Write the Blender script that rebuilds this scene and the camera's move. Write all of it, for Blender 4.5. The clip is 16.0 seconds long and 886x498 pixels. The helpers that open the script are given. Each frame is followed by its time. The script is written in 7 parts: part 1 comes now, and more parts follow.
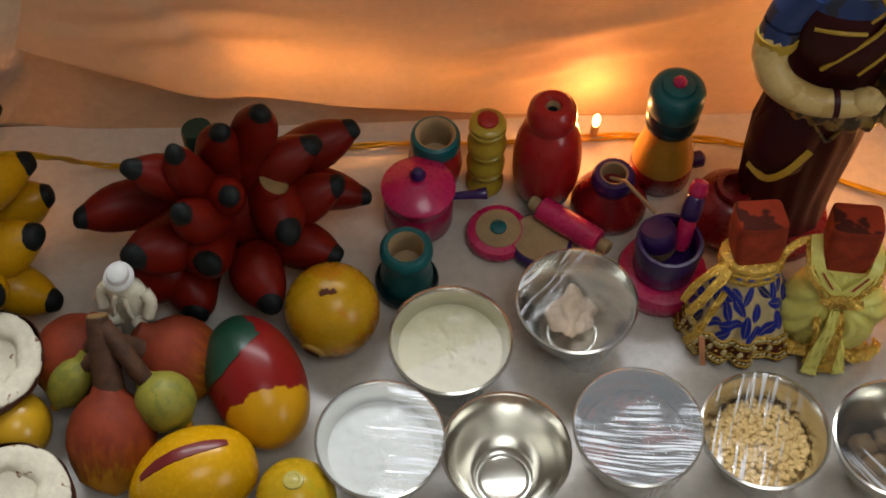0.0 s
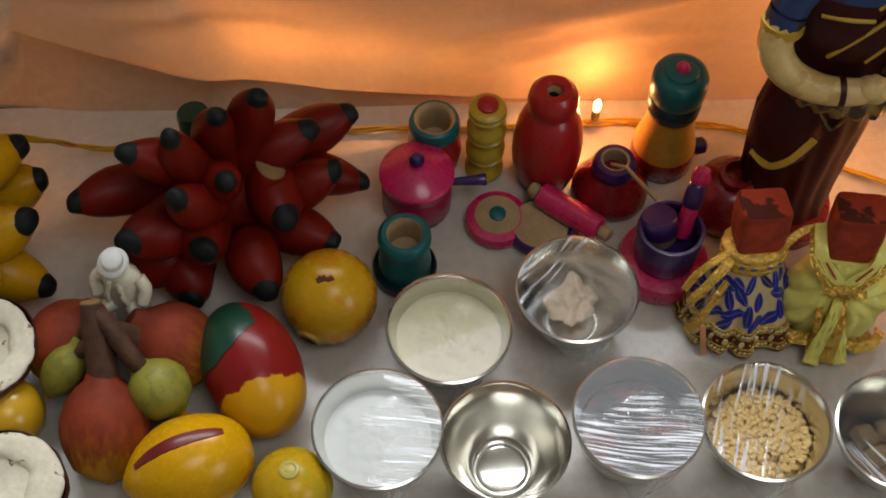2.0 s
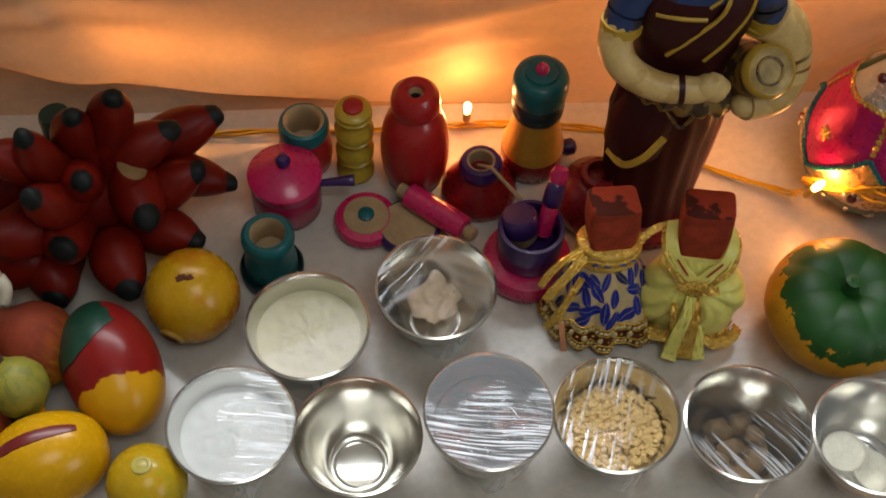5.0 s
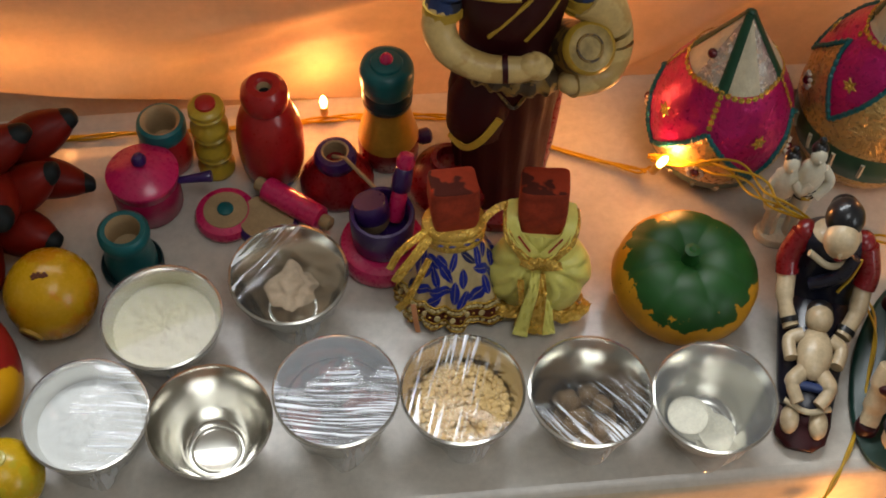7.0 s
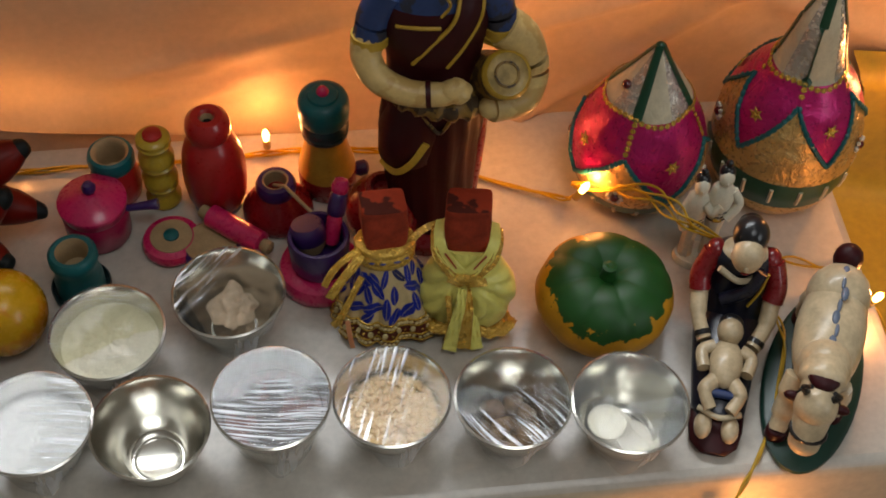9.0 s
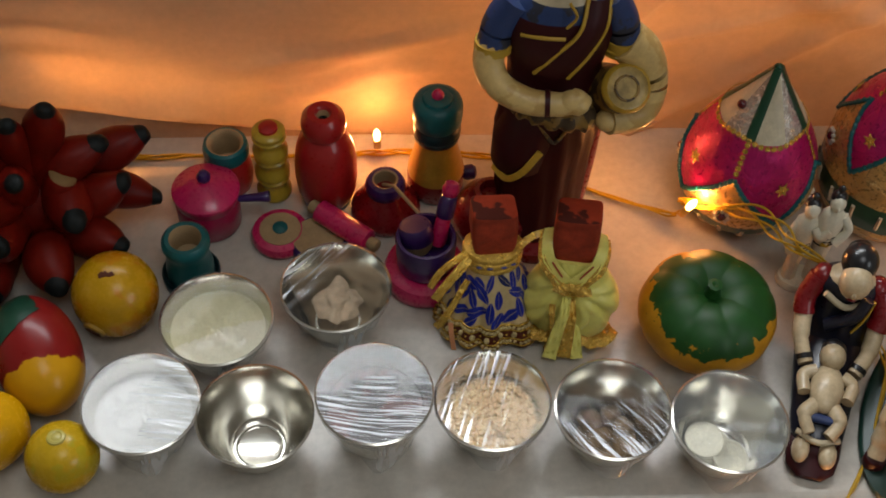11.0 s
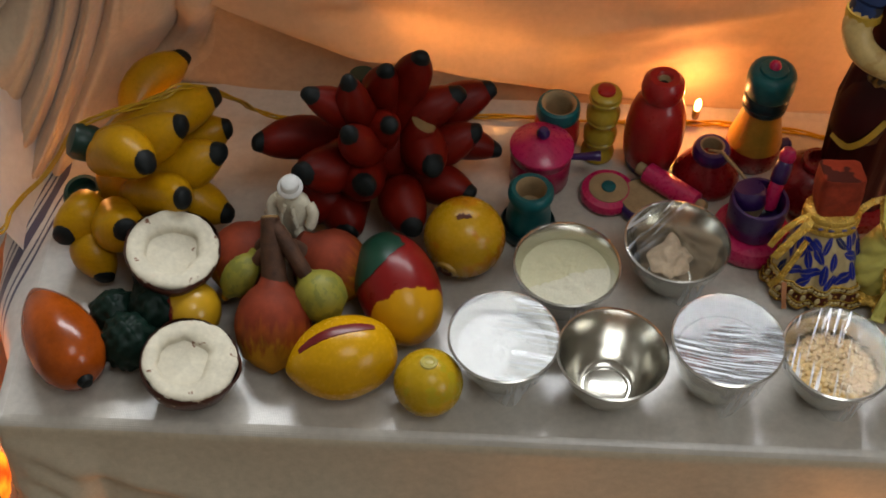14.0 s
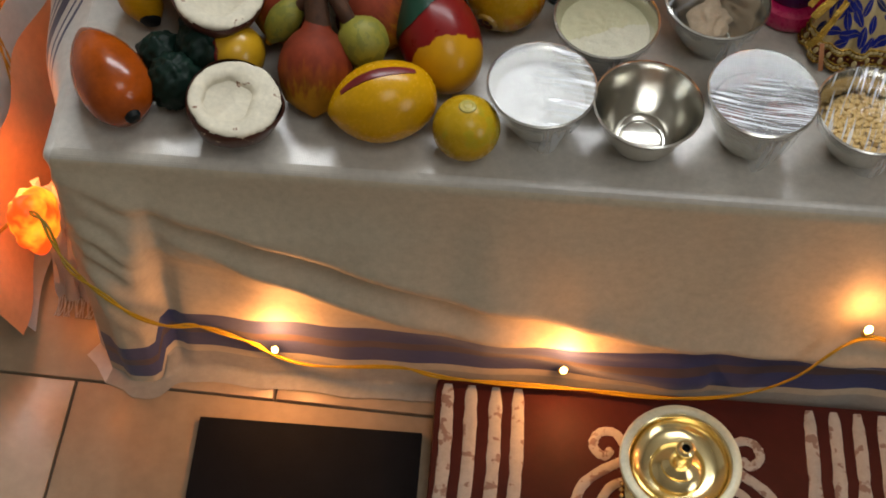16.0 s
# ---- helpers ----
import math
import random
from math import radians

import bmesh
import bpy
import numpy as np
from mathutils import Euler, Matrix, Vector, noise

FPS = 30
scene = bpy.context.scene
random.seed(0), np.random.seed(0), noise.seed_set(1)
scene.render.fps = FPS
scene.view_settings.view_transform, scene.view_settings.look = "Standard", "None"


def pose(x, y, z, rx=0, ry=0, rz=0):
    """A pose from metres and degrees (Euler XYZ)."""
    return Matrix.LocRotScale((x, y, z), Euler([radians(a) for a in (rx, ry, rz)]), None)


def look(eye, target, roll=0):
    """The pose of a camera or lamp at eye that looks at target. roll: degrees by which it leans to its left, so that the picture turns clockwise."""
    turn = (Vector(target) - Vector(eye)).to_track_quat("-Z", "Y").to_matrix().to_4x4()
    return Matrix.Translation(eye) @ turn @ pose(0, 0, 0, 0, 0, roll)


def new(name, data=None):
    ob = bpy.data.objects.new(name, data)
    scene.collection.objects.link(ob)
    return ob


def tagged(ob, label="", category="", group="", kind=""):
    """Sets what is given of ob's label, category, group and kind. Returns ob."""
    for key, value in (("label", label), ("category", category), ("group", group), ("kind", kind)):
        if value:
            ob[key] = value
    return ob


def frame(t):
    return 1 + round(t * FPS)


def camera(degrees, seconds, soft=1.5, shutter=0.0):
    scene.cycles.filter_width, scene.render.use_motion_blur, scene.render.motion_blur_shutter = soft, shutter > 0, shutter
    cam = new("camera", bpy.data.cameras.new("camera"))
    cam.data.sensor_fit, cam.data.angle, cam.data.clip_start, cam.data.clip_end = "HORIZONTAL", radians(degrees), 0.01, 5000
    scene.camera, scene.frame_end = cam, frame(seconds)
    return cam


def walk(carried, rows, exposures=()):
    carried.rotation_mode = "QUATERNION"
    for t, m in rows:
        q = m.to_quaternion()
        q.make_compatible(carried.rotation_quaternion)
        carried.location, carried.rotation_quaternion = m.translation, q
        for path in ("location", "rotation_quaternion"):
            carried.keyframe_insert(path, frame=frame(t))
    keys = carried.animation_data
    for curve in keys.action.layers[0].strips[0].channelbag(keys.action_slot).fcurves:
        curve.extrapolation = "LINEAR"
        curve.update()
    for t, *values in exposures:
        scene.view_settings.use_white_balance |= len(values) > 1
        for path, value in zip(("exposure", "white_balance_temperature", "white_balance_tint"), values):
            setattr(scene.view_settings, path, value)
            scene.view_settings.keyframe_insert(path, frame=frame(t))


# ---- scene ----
cam = camera(36.0, 16.0, 1.8)

PATH = [
    (0, (-0.059, -0.32, 1.227), (-0.032, 0.769, -0.451), 1.1),
    (0.5, (-0.069, -0.314, 1.226), (-0.039, 0.77, -0.454), 1.5),
    (1, (-0.068, -0.306, 1.223), (-0.051, 0.747, -0.478), 0.4),
    (1.5, (-0.063, -0.297, 1.221), (-0.032, 0.748, -0.485), 0.2),
    (2, (-0.063, -0.308, 1.219), (-0.026, 0.755, -0.475), 1.9),
    (2.5, (-0.053, -0.305, 1.221), (-0.042, 0.747, -0.48), 1.3),
    (3, (-0.037, -0.308, 1.224), (-0.033, 0.743, -0.478), 0.9),
    (3.5, (-0.022, -0.309, 1.221), (-0.008, 0.748, -0.477), 1.3),
    (6, (0.07, -0.344, 1.231), (0.159, 0.75, -0.441), 2.8),
    (6.5, (0.094, -0.35, 1.234), (0.192, 0.741, -0.44), 2.5),
    (7, (0.122, -0.371, 1.234), (0.222, 0.739, -0.427), 1.7),
    (7.5, (0.154, -0.399, 1.236), (0.248, 0.736, -0.408), 0.7),
    (8, (0.164, -0.41, 1.255), (0.273, 0.728, -0.386), 1.2),
    (8.2, (0.164, -0.42, 1.257), (0.292, 0.732, -0.373), 1.6),
    (10.3, (0.118, -0.469, 1.252), (0.229, 0.767, -0.316), 4.1),
    (10.5, (0.115, -0.466, 1.256), (0.206, 0.767, -0.316), 3.7),
    (11, (0.117, -0.458, 1.263), (0.163, 0.761, -0.322), 2.4),
    (11.5, (0.064, -0.493, 1.241), (0.131, 0.758, -0.317), 4.7),
    (12, (0.034, -0.49, 1.239), (0.067, 0.764, -0.319), 4.1),
    (12.5, (0.007, -0.493, 1.262), (-0.017, 0.737, -0.315), 2.4),
    (13, (-0.047, -0.522, 1.258), (-0.108, 0.737, -0.295), 1.9),
    (13.5, (-0.081, -0.536, 1.264), (-0.153, 0.718, -0.292), 1.2),
    (14, (-0.116, -0.552, 1.263), (-0.168, 0.696, -0.299), 2.0),
    (14.5, (-0.127, -0.573, 1.261), (-0.183, 0.635, -0.332), 0.9),
    (15, (-0.114, -0.594, 1.248), (-0.156, 0.568, -0.379), 2.1),
    (15.5, (-0.106, -0.61, 1.25), (-0.169, 0.494, -0.416), 3.1),
    (16, (-0.114, -0.629, 1.238), (-0.193, 0.424, -0.461), 2.1),
]
walk(cam, [(t, look(eye, target, roll)) for t, eye, target, roll in PATH],
     exposures=((0.0, 0.06), (3.5, 0.08), (6.0, 0.10), (7.0, 0.08), (8.0, -0.10), (10.5, -0.15), (12.5, -0.10), (14.0, -0.03), (16.0, 0.0)))


# ---- light ----
YAW = 1.9  # the step stands slightly turned
world = bpy.data.worlds.new("room_air")
scene.world = world
world.use_nodes = True
world.node_tree.nodes["Background"].inputs[0].default_value = (0.75, 0.85, 1.0, 1)
world.node_tree.nodes["Background"].inputs[1].default_value = 0.02


def area_light(name, eye, target, w, h, power, color):
    data = bpy.data.lights.new(name, "AREA")
    data.shape, data.size, data.size_y, data.energy, data.color = "RECTANGLE", w, h, power, color
    ob = new(name, data)
    ob.matrix_world = look(eye, target)
    return ob


def spark(name, place, power, color=(1.0, 0.39, 0.115), radius=0.004):
    data = bpy.data.lights.new(name, "POINT")
    data.energy, data.color, data.shadow_soft_size = power, color, radius
    ob = new(name, data)
    ob.location = place
    return ob


TUBE_POWER, UPWARD_FILL_POWER, CEILING_POWER, WINDOW_POWER, BULB_POWER = 36.5, 7.0, 11.0, 16.0, 0.39
area_light("tube_light_glow", (-0.05, 1.32, 2.10), (-0.02, 0.1, 0.3), 1.85, 0.36, TUBE_POWER, (0.93, 0.97, 1.0))
# Extra fill lamp, added to brighten the ceiling and what mirrors it.
area_light("tube_light_upward_fill", (-0.25, 1.34, 2.24), (-0.25, 1.10, 2.7), 1.0, 0.12, UPWARD_FILL_POWER, (0.90, 0.96, 1.0))
area_light("ceiling_light_glow", (0.45, -0.65, 2.62), (0.2, -0.2, 0), 0.9, 0.9, CEILING_POWER, (0.95, 0.98, 1.0))
area_light("window_glow", (2.20, -1.3, 1.5), (0, 0, 0.4), 1.1, 1.1, WINDOW_POWER, (0.88, 0.95, 1.0))


# ---- materials ----
def nodes_of(name):
    m = bpy.data.materials.new(name)
    m.use_nodes = True
    nt = m.node_tree
    return m, nt, nt.nodes["Principled BSDF"]


def add_node(nt, kind, **values):
    n = nt.nodes.new(kind)
    for k, v in values.items():
        n.inputs[k.replace("_", " ")].default_value = v
    return n


def rgba(c):
    return (c[0], c[1], c[2], 1)


def shade(c, k):
    return tuple(min(1, v * k) for v in c)


def coords(nt):
    return nt.nodes.new("ShaderNodeTexCoord").outputs["Object"]


def two_scale(nt, co, base, dark, coarse, fine, spots=0.0):
    """A base colour that varies at two scales; returns the colour socket and the fine noise."""
    n1 = add_node(nt, "ShaderNodeTexNoise", Scale=coarse, Detail=4.0, Roughness=0.6)
    n2 = add_node(nt, "ShaderNodeTexNoise", Scale=fine, Detail=3.0, Roughness=0.6)
    nt.links.new(co, n1.inputs["Vector"])
    nt.links.new(co, n2.inputs["Vector"])
    ramp = nt.nodes.new("ShaderNodeValToRGB")
    ramp.color_ramp.elements[0].position, ramp.color_ramp.elements[1].position = 0.3, 0.72
    ramp.color_ramp.elements[0].color, ramp.color_ramp.elements[1].color = rgba(dark), rgba(base)
    nt.links.new(n1.outputs["Fac"], ramp.inputs["Fac"])
    mix = nt.nodes.new("ShaderNodeMixRGB")
    mix.blend_type = "MULTIPLY"
    mix.inputs["Fac"].default_value = 0.35
    nt.links.new(ramp.outputs["Color"], mix.inputs["Color1"])
    nt.links.new(n2.outputs["Fac"], mix.inputs["Color2"])
    return mix.outputs["Color"], n2


def finish(nt, bsdf, color, grain, rough, bump, coat=0.0, metal=0.0, spec=0.5, dist=0.0006):
    if color is not None:
        nt.links.new(color, bsdf.inputs["Base Color"])
    bsdf.inputs["Metallic"].default_value = metal
    bsdf.inputs["Specular IOR Level"].default_value = spec
    bsdf.inputs["Coat Weight"].default_value = coat
    bsdf.inputs["Coat Roughness"].default_value = 0.15
    mr = nt.nodes.new("ShaderNodeMapRange")
    mr.inputs["To Min"].default_value, mr.inputs["To Max"].default_value = max(0.03, rough - 0.1), min(1, rough + 0.12)
    nt.links.new(grain.outputs["Fac"], mr.inputs["Value"])
    nt.links.new(mr.outputs["Result"], bsdf.inputs["Roughness"])
    if bump:
        b = nt.nodes.new("ShaderNodeBump")
        b.inputs["Strength"].default_value, b.inputs["Distance"].default_value = bump, dist
        nt.links.new(grain.outputs["Fac"], b.inputs["Height"])
        nt.links.new(b.outputs["Normal"], bsdf.inputs["Normal"])


def paint(name, color, rough=0.32, coat=0.25, bump=0.15, vary=0.72, coarse=28, fine=260, metal=0.0, spec=0.34):
    m, nt, bsdf = nodes_of(name)
    col, grain = two_scale(nt, coords(nt), color, shade(color, vary), coarse, fine)
    finish(nt, bsdf, col, grain, rough, bump, coat, metal, spec)
    return m


def bands(name, stops, axis=2, jag=0.006, jag_scale=70, rough=0.3, coat=0.3, vary=0.25, streak=False, lean=0.0, spec=0.36):
    """Painted zones along one local axis with a ragged hand-painted border. stops: (from this height on, colour)."""
    m, nt, bsdf = nodes_of(name)
    co = coords(nt)
    sep = nt.nodes.new("ShaderNodeSeparateXYZ")
    nt.links.new(co, sep.inputs[0])
    nz = add_node(nt, "ShaderNodeTexNoise", Scale=jag_scale, Detail=3.0)
    if streak:
        mp = nt.nodes.new("ShaderNodeMapping")
        mp.inputs["Scale"].default_value = (3.0, 3.0, 0.3)
        nt.links.new(co, mp.inputs["Vector"])
        nt.links.new(mp.outputs[0], nz.inputs["Vector"])
    else:
        nt.links.new(co, nz.inputs["Vector"])
    ma = nt.nodes.new("ShaderNodeMath")
    ma.operation = "MULTIPLY_ADD"
    ma.inputs[1].default_value, ma.inputs[2].default_value = 2 * jag, -jag
    nt.links.new(nz.outputs["Fac"], ma.inputs[0])
    su = nt.nodes.new("ShaderNodeMath")
    su.operation = "ADD"
    nt.links.new(math_node(nt, "MULTIPLY_ADD", sep.outputs[1], lean, sep.outputs[axis]) if lean else sep.outputs[axis], su.inputs[0])
    nt.links.new(ma.outputs[0], su.inputs[1])
    mr = nt.nodes.new("ShaderNodeMapRange")
    mr.inputs["From Min"].default_value, mr.inputs["From Max"].default_value = -0.1, 0.1
    nt.links.new(su.outputs[0], mr.inputs["Value"])
    ramp = nt.nodes.new("ShaderNodeValToRGB")
    cr = ramp.color_ramp
    cr.interpolation = "EASE" if streak else "LINEAR"
    soft = 0.03 if streak else 0.002
    cr.elements[0].position, cr.elements[0].color = 0, rgba(stops[0][1])
    cr.elements[1].position, cr.elements[1].color = 1, rgba(stops[-1][1])
    for (z, c), before in zip(stops[1:], stops):
        p = (z + 0.1) / 0.2
        cr.elements.new(max(0.001, p - soft)).color = rgba(before[1])
        cr.elements.new(min(0.999, p + soft)).color = rgba(c)
    nt.links.new(mr.outputs[0], ramp.inputs["Fac"])
    n2 = add_node(nt, "ShaderNodeTexNoise", Scale=45.0, Detail=5.0, Roughness=0.65)
    nt.links.new(co, n2.inputs["Vector"])
    mix = nt.nodes.new("ShaderNodeMixRGB")
    mix.blend_type, mix.inputs["Fac"].default_value = "MULTIPLY", vary
    nt.links.new(ramp.outputs["Color"], mix.inputs["Color1"])
    nt.links.new(n2.outputs["Fac"], mix.inputs["Color2"])
    finish(nt, bsdf, mix.outputs["Color"], n2, rough, 0.12, coat, 0, spec)
    return m


def metal(name, color, rough=0.2, bump=0.05, scratch=400):
    m, nt, bsdf = nodes_of(name)
    col, grain = two_scale(nt, coords(nt), color, shade(color, 0.85), 30, scratch)
    finish(nt, bsdf, col, grain, rough, bump, 0, 1.0, dist=0.0003)
    return m


def cloth(name, color, rough=0.6, weave=1400, sheen=0.3, vary=0.9, bump=0.12, crease=0.3):
    m, nt, bsdf = nodes_of(name)
    co = coords(nt)
    col, grain = two_scale(nt, co, color, shade(color, vary), 9, 120)
    waves = []
    for d in ("X", "Y", "Z"):
        w = nt.nodes.new("ShaderNodeTexWave")
        w.bands_direction = d
        w.inputs["Scale"].default_value, w.inputs["Distortion"].default_value = weave / 6.28, 1.5
        nt.links.new(co, w.inputs["Vector"])
        waves.append(w)
    a = nt.nodes.new("ShaderNodeMath")
    a.operation = "ADD"
    nt.links.new(waves[0].outputs["Fac"], a.inputs[0])
    nt.links.new(waves[1].outputs["Fac"], a.inputs[1])
    a2 = nt.nodes.new("ShaderNodeMath")
    a2.operation = "ADD"
    nt.links.new(a.outputs[0], a2.inputs[0])
    nt.links.new(waves[2].outputs["Fac"], a2.inputs[1])
    finish(nt, bsdf, col, grain, rough, 0)
    nt.links.remove(bsdf.inputs["Roughness"].links[0])
    bsdf.inputs["Roughness"].default_value = rough
    b = nt.nodes.new("ShaderNodeBump")
    b.inputs["Strength"].default_value, b.inputs["Distance"].default_value = bump, 0.0004
    nt.links.new(a2.outputs[0], b.inputs["Height"])
    b2 = nt.nodes.new("ShaderNodeBump")
    b2.inputs["Strength"].default_value, b2.inputs["Distance"].default_value = crease, 0.001
    cr = add_node(nt, "ShaderNodeTexNoise", Scale=38.0, Detail=5.0, Roughness=0.55, Distortion=0.6)
    nt.links.new(co, cr.inputs["Vector"])
    nt.links.new(cr.outputs["Fac"], b2.inputs["Height"])
    nt.links.new(b.outputs["Normal"], b2.inputs["Normal"])
    nt.links.new(b2.outputs["Normal"], bsdf.inputs["Normal"])
    bsdf.inputs["Sheen Weight"].default_value = sheen
    return m


def thin(m, color, share):
    """Makes a cloth material let part of the light through."""
    nt = m.node_tree
    out = nt.nodes["Material Output"]
    tl = nt.nodes.new("ShaderNodeBsdfTranslucent")
    tl.inputs["Color"].default_value = rgba(color)
    mix = nt.nodes.new("ShaderNodeMixShader")
    mix.inputs[0].default_value = share
    nt.links.new(nt.nodes["Principled BSDF"].outputs[0], mix.inputs[1])
    nt.links.new(tl.outputs[0], mix.inputs[2])
    nt.links.new(mix.outputs[0], out.inputs["Surface"])
    return m


def math_node(nt, op, a, b=None, c=None):
    n = nt.nodes.new("ShaderNodeMath")
    n.operation = op
    for k, v in enumerate((a, b, c)):
        if v is None:
            continue
        if isinstance(v, (int, float)):
            n.inputs[k].default_value = v
        else:
            nt.links.new(v, n.inputs[k])
    return n.outputs[0]


def film_material(name, gloss=0.08, lines=0.5, density=1.0, haze_and_sheen=0.0, side=(0.0, 0.0, 0.5), rough=0.05, seed=0.0, curl=0.010, crumple=0.0):
    """Cling film: clear and glossy, with thin stretch lines along its local y; side says where the lines gather."""
    m, nt, bsdf = nodes_of(name)
    nt.nodes.remove(bsdf)
    out = nt.nodes["Material Output"]
    co = coords(nt)
    sep = nt.nodes.new("ShaderNodeSeparateXYZ")
    nt.links.new(co, sep.inputs[0])
    warp = add_node(nt, "ShaderNodeTexNoise", Scale=18.0, Detail=0.0)
    nt.links.new(co, warp.inputs["Vector"])
    off = nt.nodes.new("ShaderNodeVectorMath")
    off.operation = "MULTIPLY_ADD"
    off.inputs[1].default_value = (curl, 0.004, 0.0)
    nt.links.new(warp.outputs["Color"], off.inputs[0])
    nt.links.new(co, off.inputs[2])

    def fibres(across, along, shift):
        mp = nt.nodes.new("ShaderNodeMapping")
        mp.inputs["Scale"].default_value = (across * density, along, along)
        mp.inputs["Location"].default_value = (seed * 3.1 + shift, seed * 1.7, seed)
        nt.links.new(off.outputs[0], mp.inputs["Vector"])
        n = add_node(nt, "ShaderNodeTexNoise", Scale=1.0, Detail=1.0, Roughness=0.5)
        nt.links.new(mp.outputs[0], n.inputs["Vector"])
        return n.outputs["Fac"]

    broad, fine = fibres(230, 14, 0.0), fibres(560, 22, 5.0)
    fib = math_node(nt, "MULTIPLY_ADD", fine, 0.75, math_node(nt, "MULTIPLY", broad, 0.60))
    ridge = nt.nodes.new("ShaderNodeMapRange")
    ridge.interpolation_type = "SMOOTHSTEP"
    ridge.inputs["From Min"].default_value, ridge.inputs["From Max"].default_value = 0.69, 0.80
    nt.links.new(fib, ridge.inputs["Value"])
    mm = nt.nodes.new("ShaderNodeMapping")
    mm.inputs["Location"].default_value = (seed * 2.3, seed, 0)
    nt.links.new(co, mm.inputs["Vector"])
    patch = add_node(nt, "ShaderNodeTexNoise", Scale=30.0, Detail=1.0)
    nt.links.new(mm.outputs[0], patch.inputs["Vector"])
    where = math_node(nt, "MULTIPLY_ADD", patch.outputs["Fac"], 1.2, side[2] - 0.6)
    where = math_node(nt, "MULTIPLY_ADD", sep.outputs[0], side[0] / 0.045, where)
    where = math_node(nt, "MULTIPLY_ADD", sep.outputs[1], side[1] / 0.045, where)
    mask = nt.nodes.new("ShaderNodeMapRange")
    mask.interpolation_type = "SMOOTHSTEP"
    mask.inputs["From Min"].default_value, mask.inputs["From Max"].default_value = 0.28, 0.74
    nt.links.new(where, mask.inputs["Value"])
    line = math_node(nt, "MULTIPLY", ridge.outputs[0], mask.outputs[0])
    height = math_node(nt, "MULTIPLY", math_node(nt, "SUBTRACT", fib, 0.67), mask.outputs[0])
    if crumple:
        cr = add_node(nt, "ShaderNodeTexNoise", Scale=70.0, Detail=2.0, Roughness=0.5, Distortion=1.5)
        nt.links.new(mm.outputs[0], cr.inputs["Vector"])
        height = math_node(nt, "MULTIPLY_ADD", cr.outputs["Fac"], crumple, height)
    b = nt.nodes.new("ShaderNodeBump")
    b.inputs["Strength"].default_value, b.inputs["Distance"].default_value = min(1.0, 0.55 * lines), 0.0016
    nt.links.new(height, b.inputs["Height"])
    gl = nt.nodes.new("ShaderNodeBsdfGlossy")
    gl.inputs["Roughness"].default_value = rough
    nt.links.new(b.outputs["Normal"], gl.inputs["Normal"])
    tr = nt.nodes.new("ShaderNodeBsdfTransparent")
    tr.inputs["Color"].default_value = (0.95, 0.96, 0.96, 1)
    # Pale blue diffuse: film haze, and a painted stand-in for the ceiling's reflection.
    di = nt.nodes.new("ShaderNodeBsdfDiffuse")
    di.inputs["Color"].default_value = (0.70, 0.74, 0.78, 1)
    nt.links.new(b.outputs["Normal"], di.inputs["Normal"])
    base = nt.nodes.new("ShaderNodeMixShader")
    nt.links.new(math_node(nt, "MULTIPLY_ADD", line, 0.62 * lines, haze_and_sheen), base.inputs[0])
    nt.links.new(tr.outputs[0], base.inputs[1])
    nt.links.new(di.outputs[0], base.inputs[2])
    mix = nt.nodes.new("ShaderNodeMixShader")
    nt.links.new(math_node(nt, "MULTIPLY_ADD", line, 0.11 * lines, gloss), mix.inputs[0])
    nt.links.new(base.outputs[0], mix.inputs[1])
    nt.links.new(gl.outputs[0], mix.inputs[2])
    nt.links.new(mix.outputs[0], out.inputs["Surface"])
    return m


def polished(name, color, rough):
    """Smooth polished metal with faint handling smudges."""
    m, nt, bsdf = nodes_of(name)
    smudge = add_node(nt, "ShaderNodeTexNoise", Scale=35.0, Detail=2.0)
    nt.links.new(coords(nt), smudge.inputs["Vector"])
    bsdf.inputs["Base Color"].default_value = rgba(color)
    bsdf.inputs["Metallic"].default_value = 1.0
    mr = nt.nodes.new("ShaderNodeMapRange")
    mr.inputs["To Min"].default_value, mr.inputs["To Max"].default_value = rough - 0.03, rough + 0.05
    nt.links.new(smudge.outputs["Fac"], mr.inputs["Value"])
    nt.links.new(mr.outputs[0], bsdf.inputs["Roughness"])
    return m


def foil(name, color, metallic, rough=0.3, scale=55, depth=0.0025):
    """Thin foil pressed by hand over a form, full of small creases."""
    m, nt, bsdf = nodes_of(name)
    co = coords(nt)
    col, grain = two_scale(nt, co, color, shade(color, 0.7), 40, 220)
    finish(nt, bsdf, col, grain, rough, 0, 0.1, metallic)
    big = add_node(nt, "ShaderNodeTexNoise", Scale=scale, Detail=5.0, Roughness=0.62, Distortion=1.2)
    nt.links.new(co, big.inputs["Vector"])
    b = nt.nodes.new("ShaderNodeBump")
    b.inputs["Strength"].default_value, b.inputs["Distance"].default_value = 0.9, depth
    nt.links.new(big.outputs["Fac"], b.inputs["Height"])
    nt.links.new(b.outputs["Normal"], bsdf.inputs["Normal"])
    return m


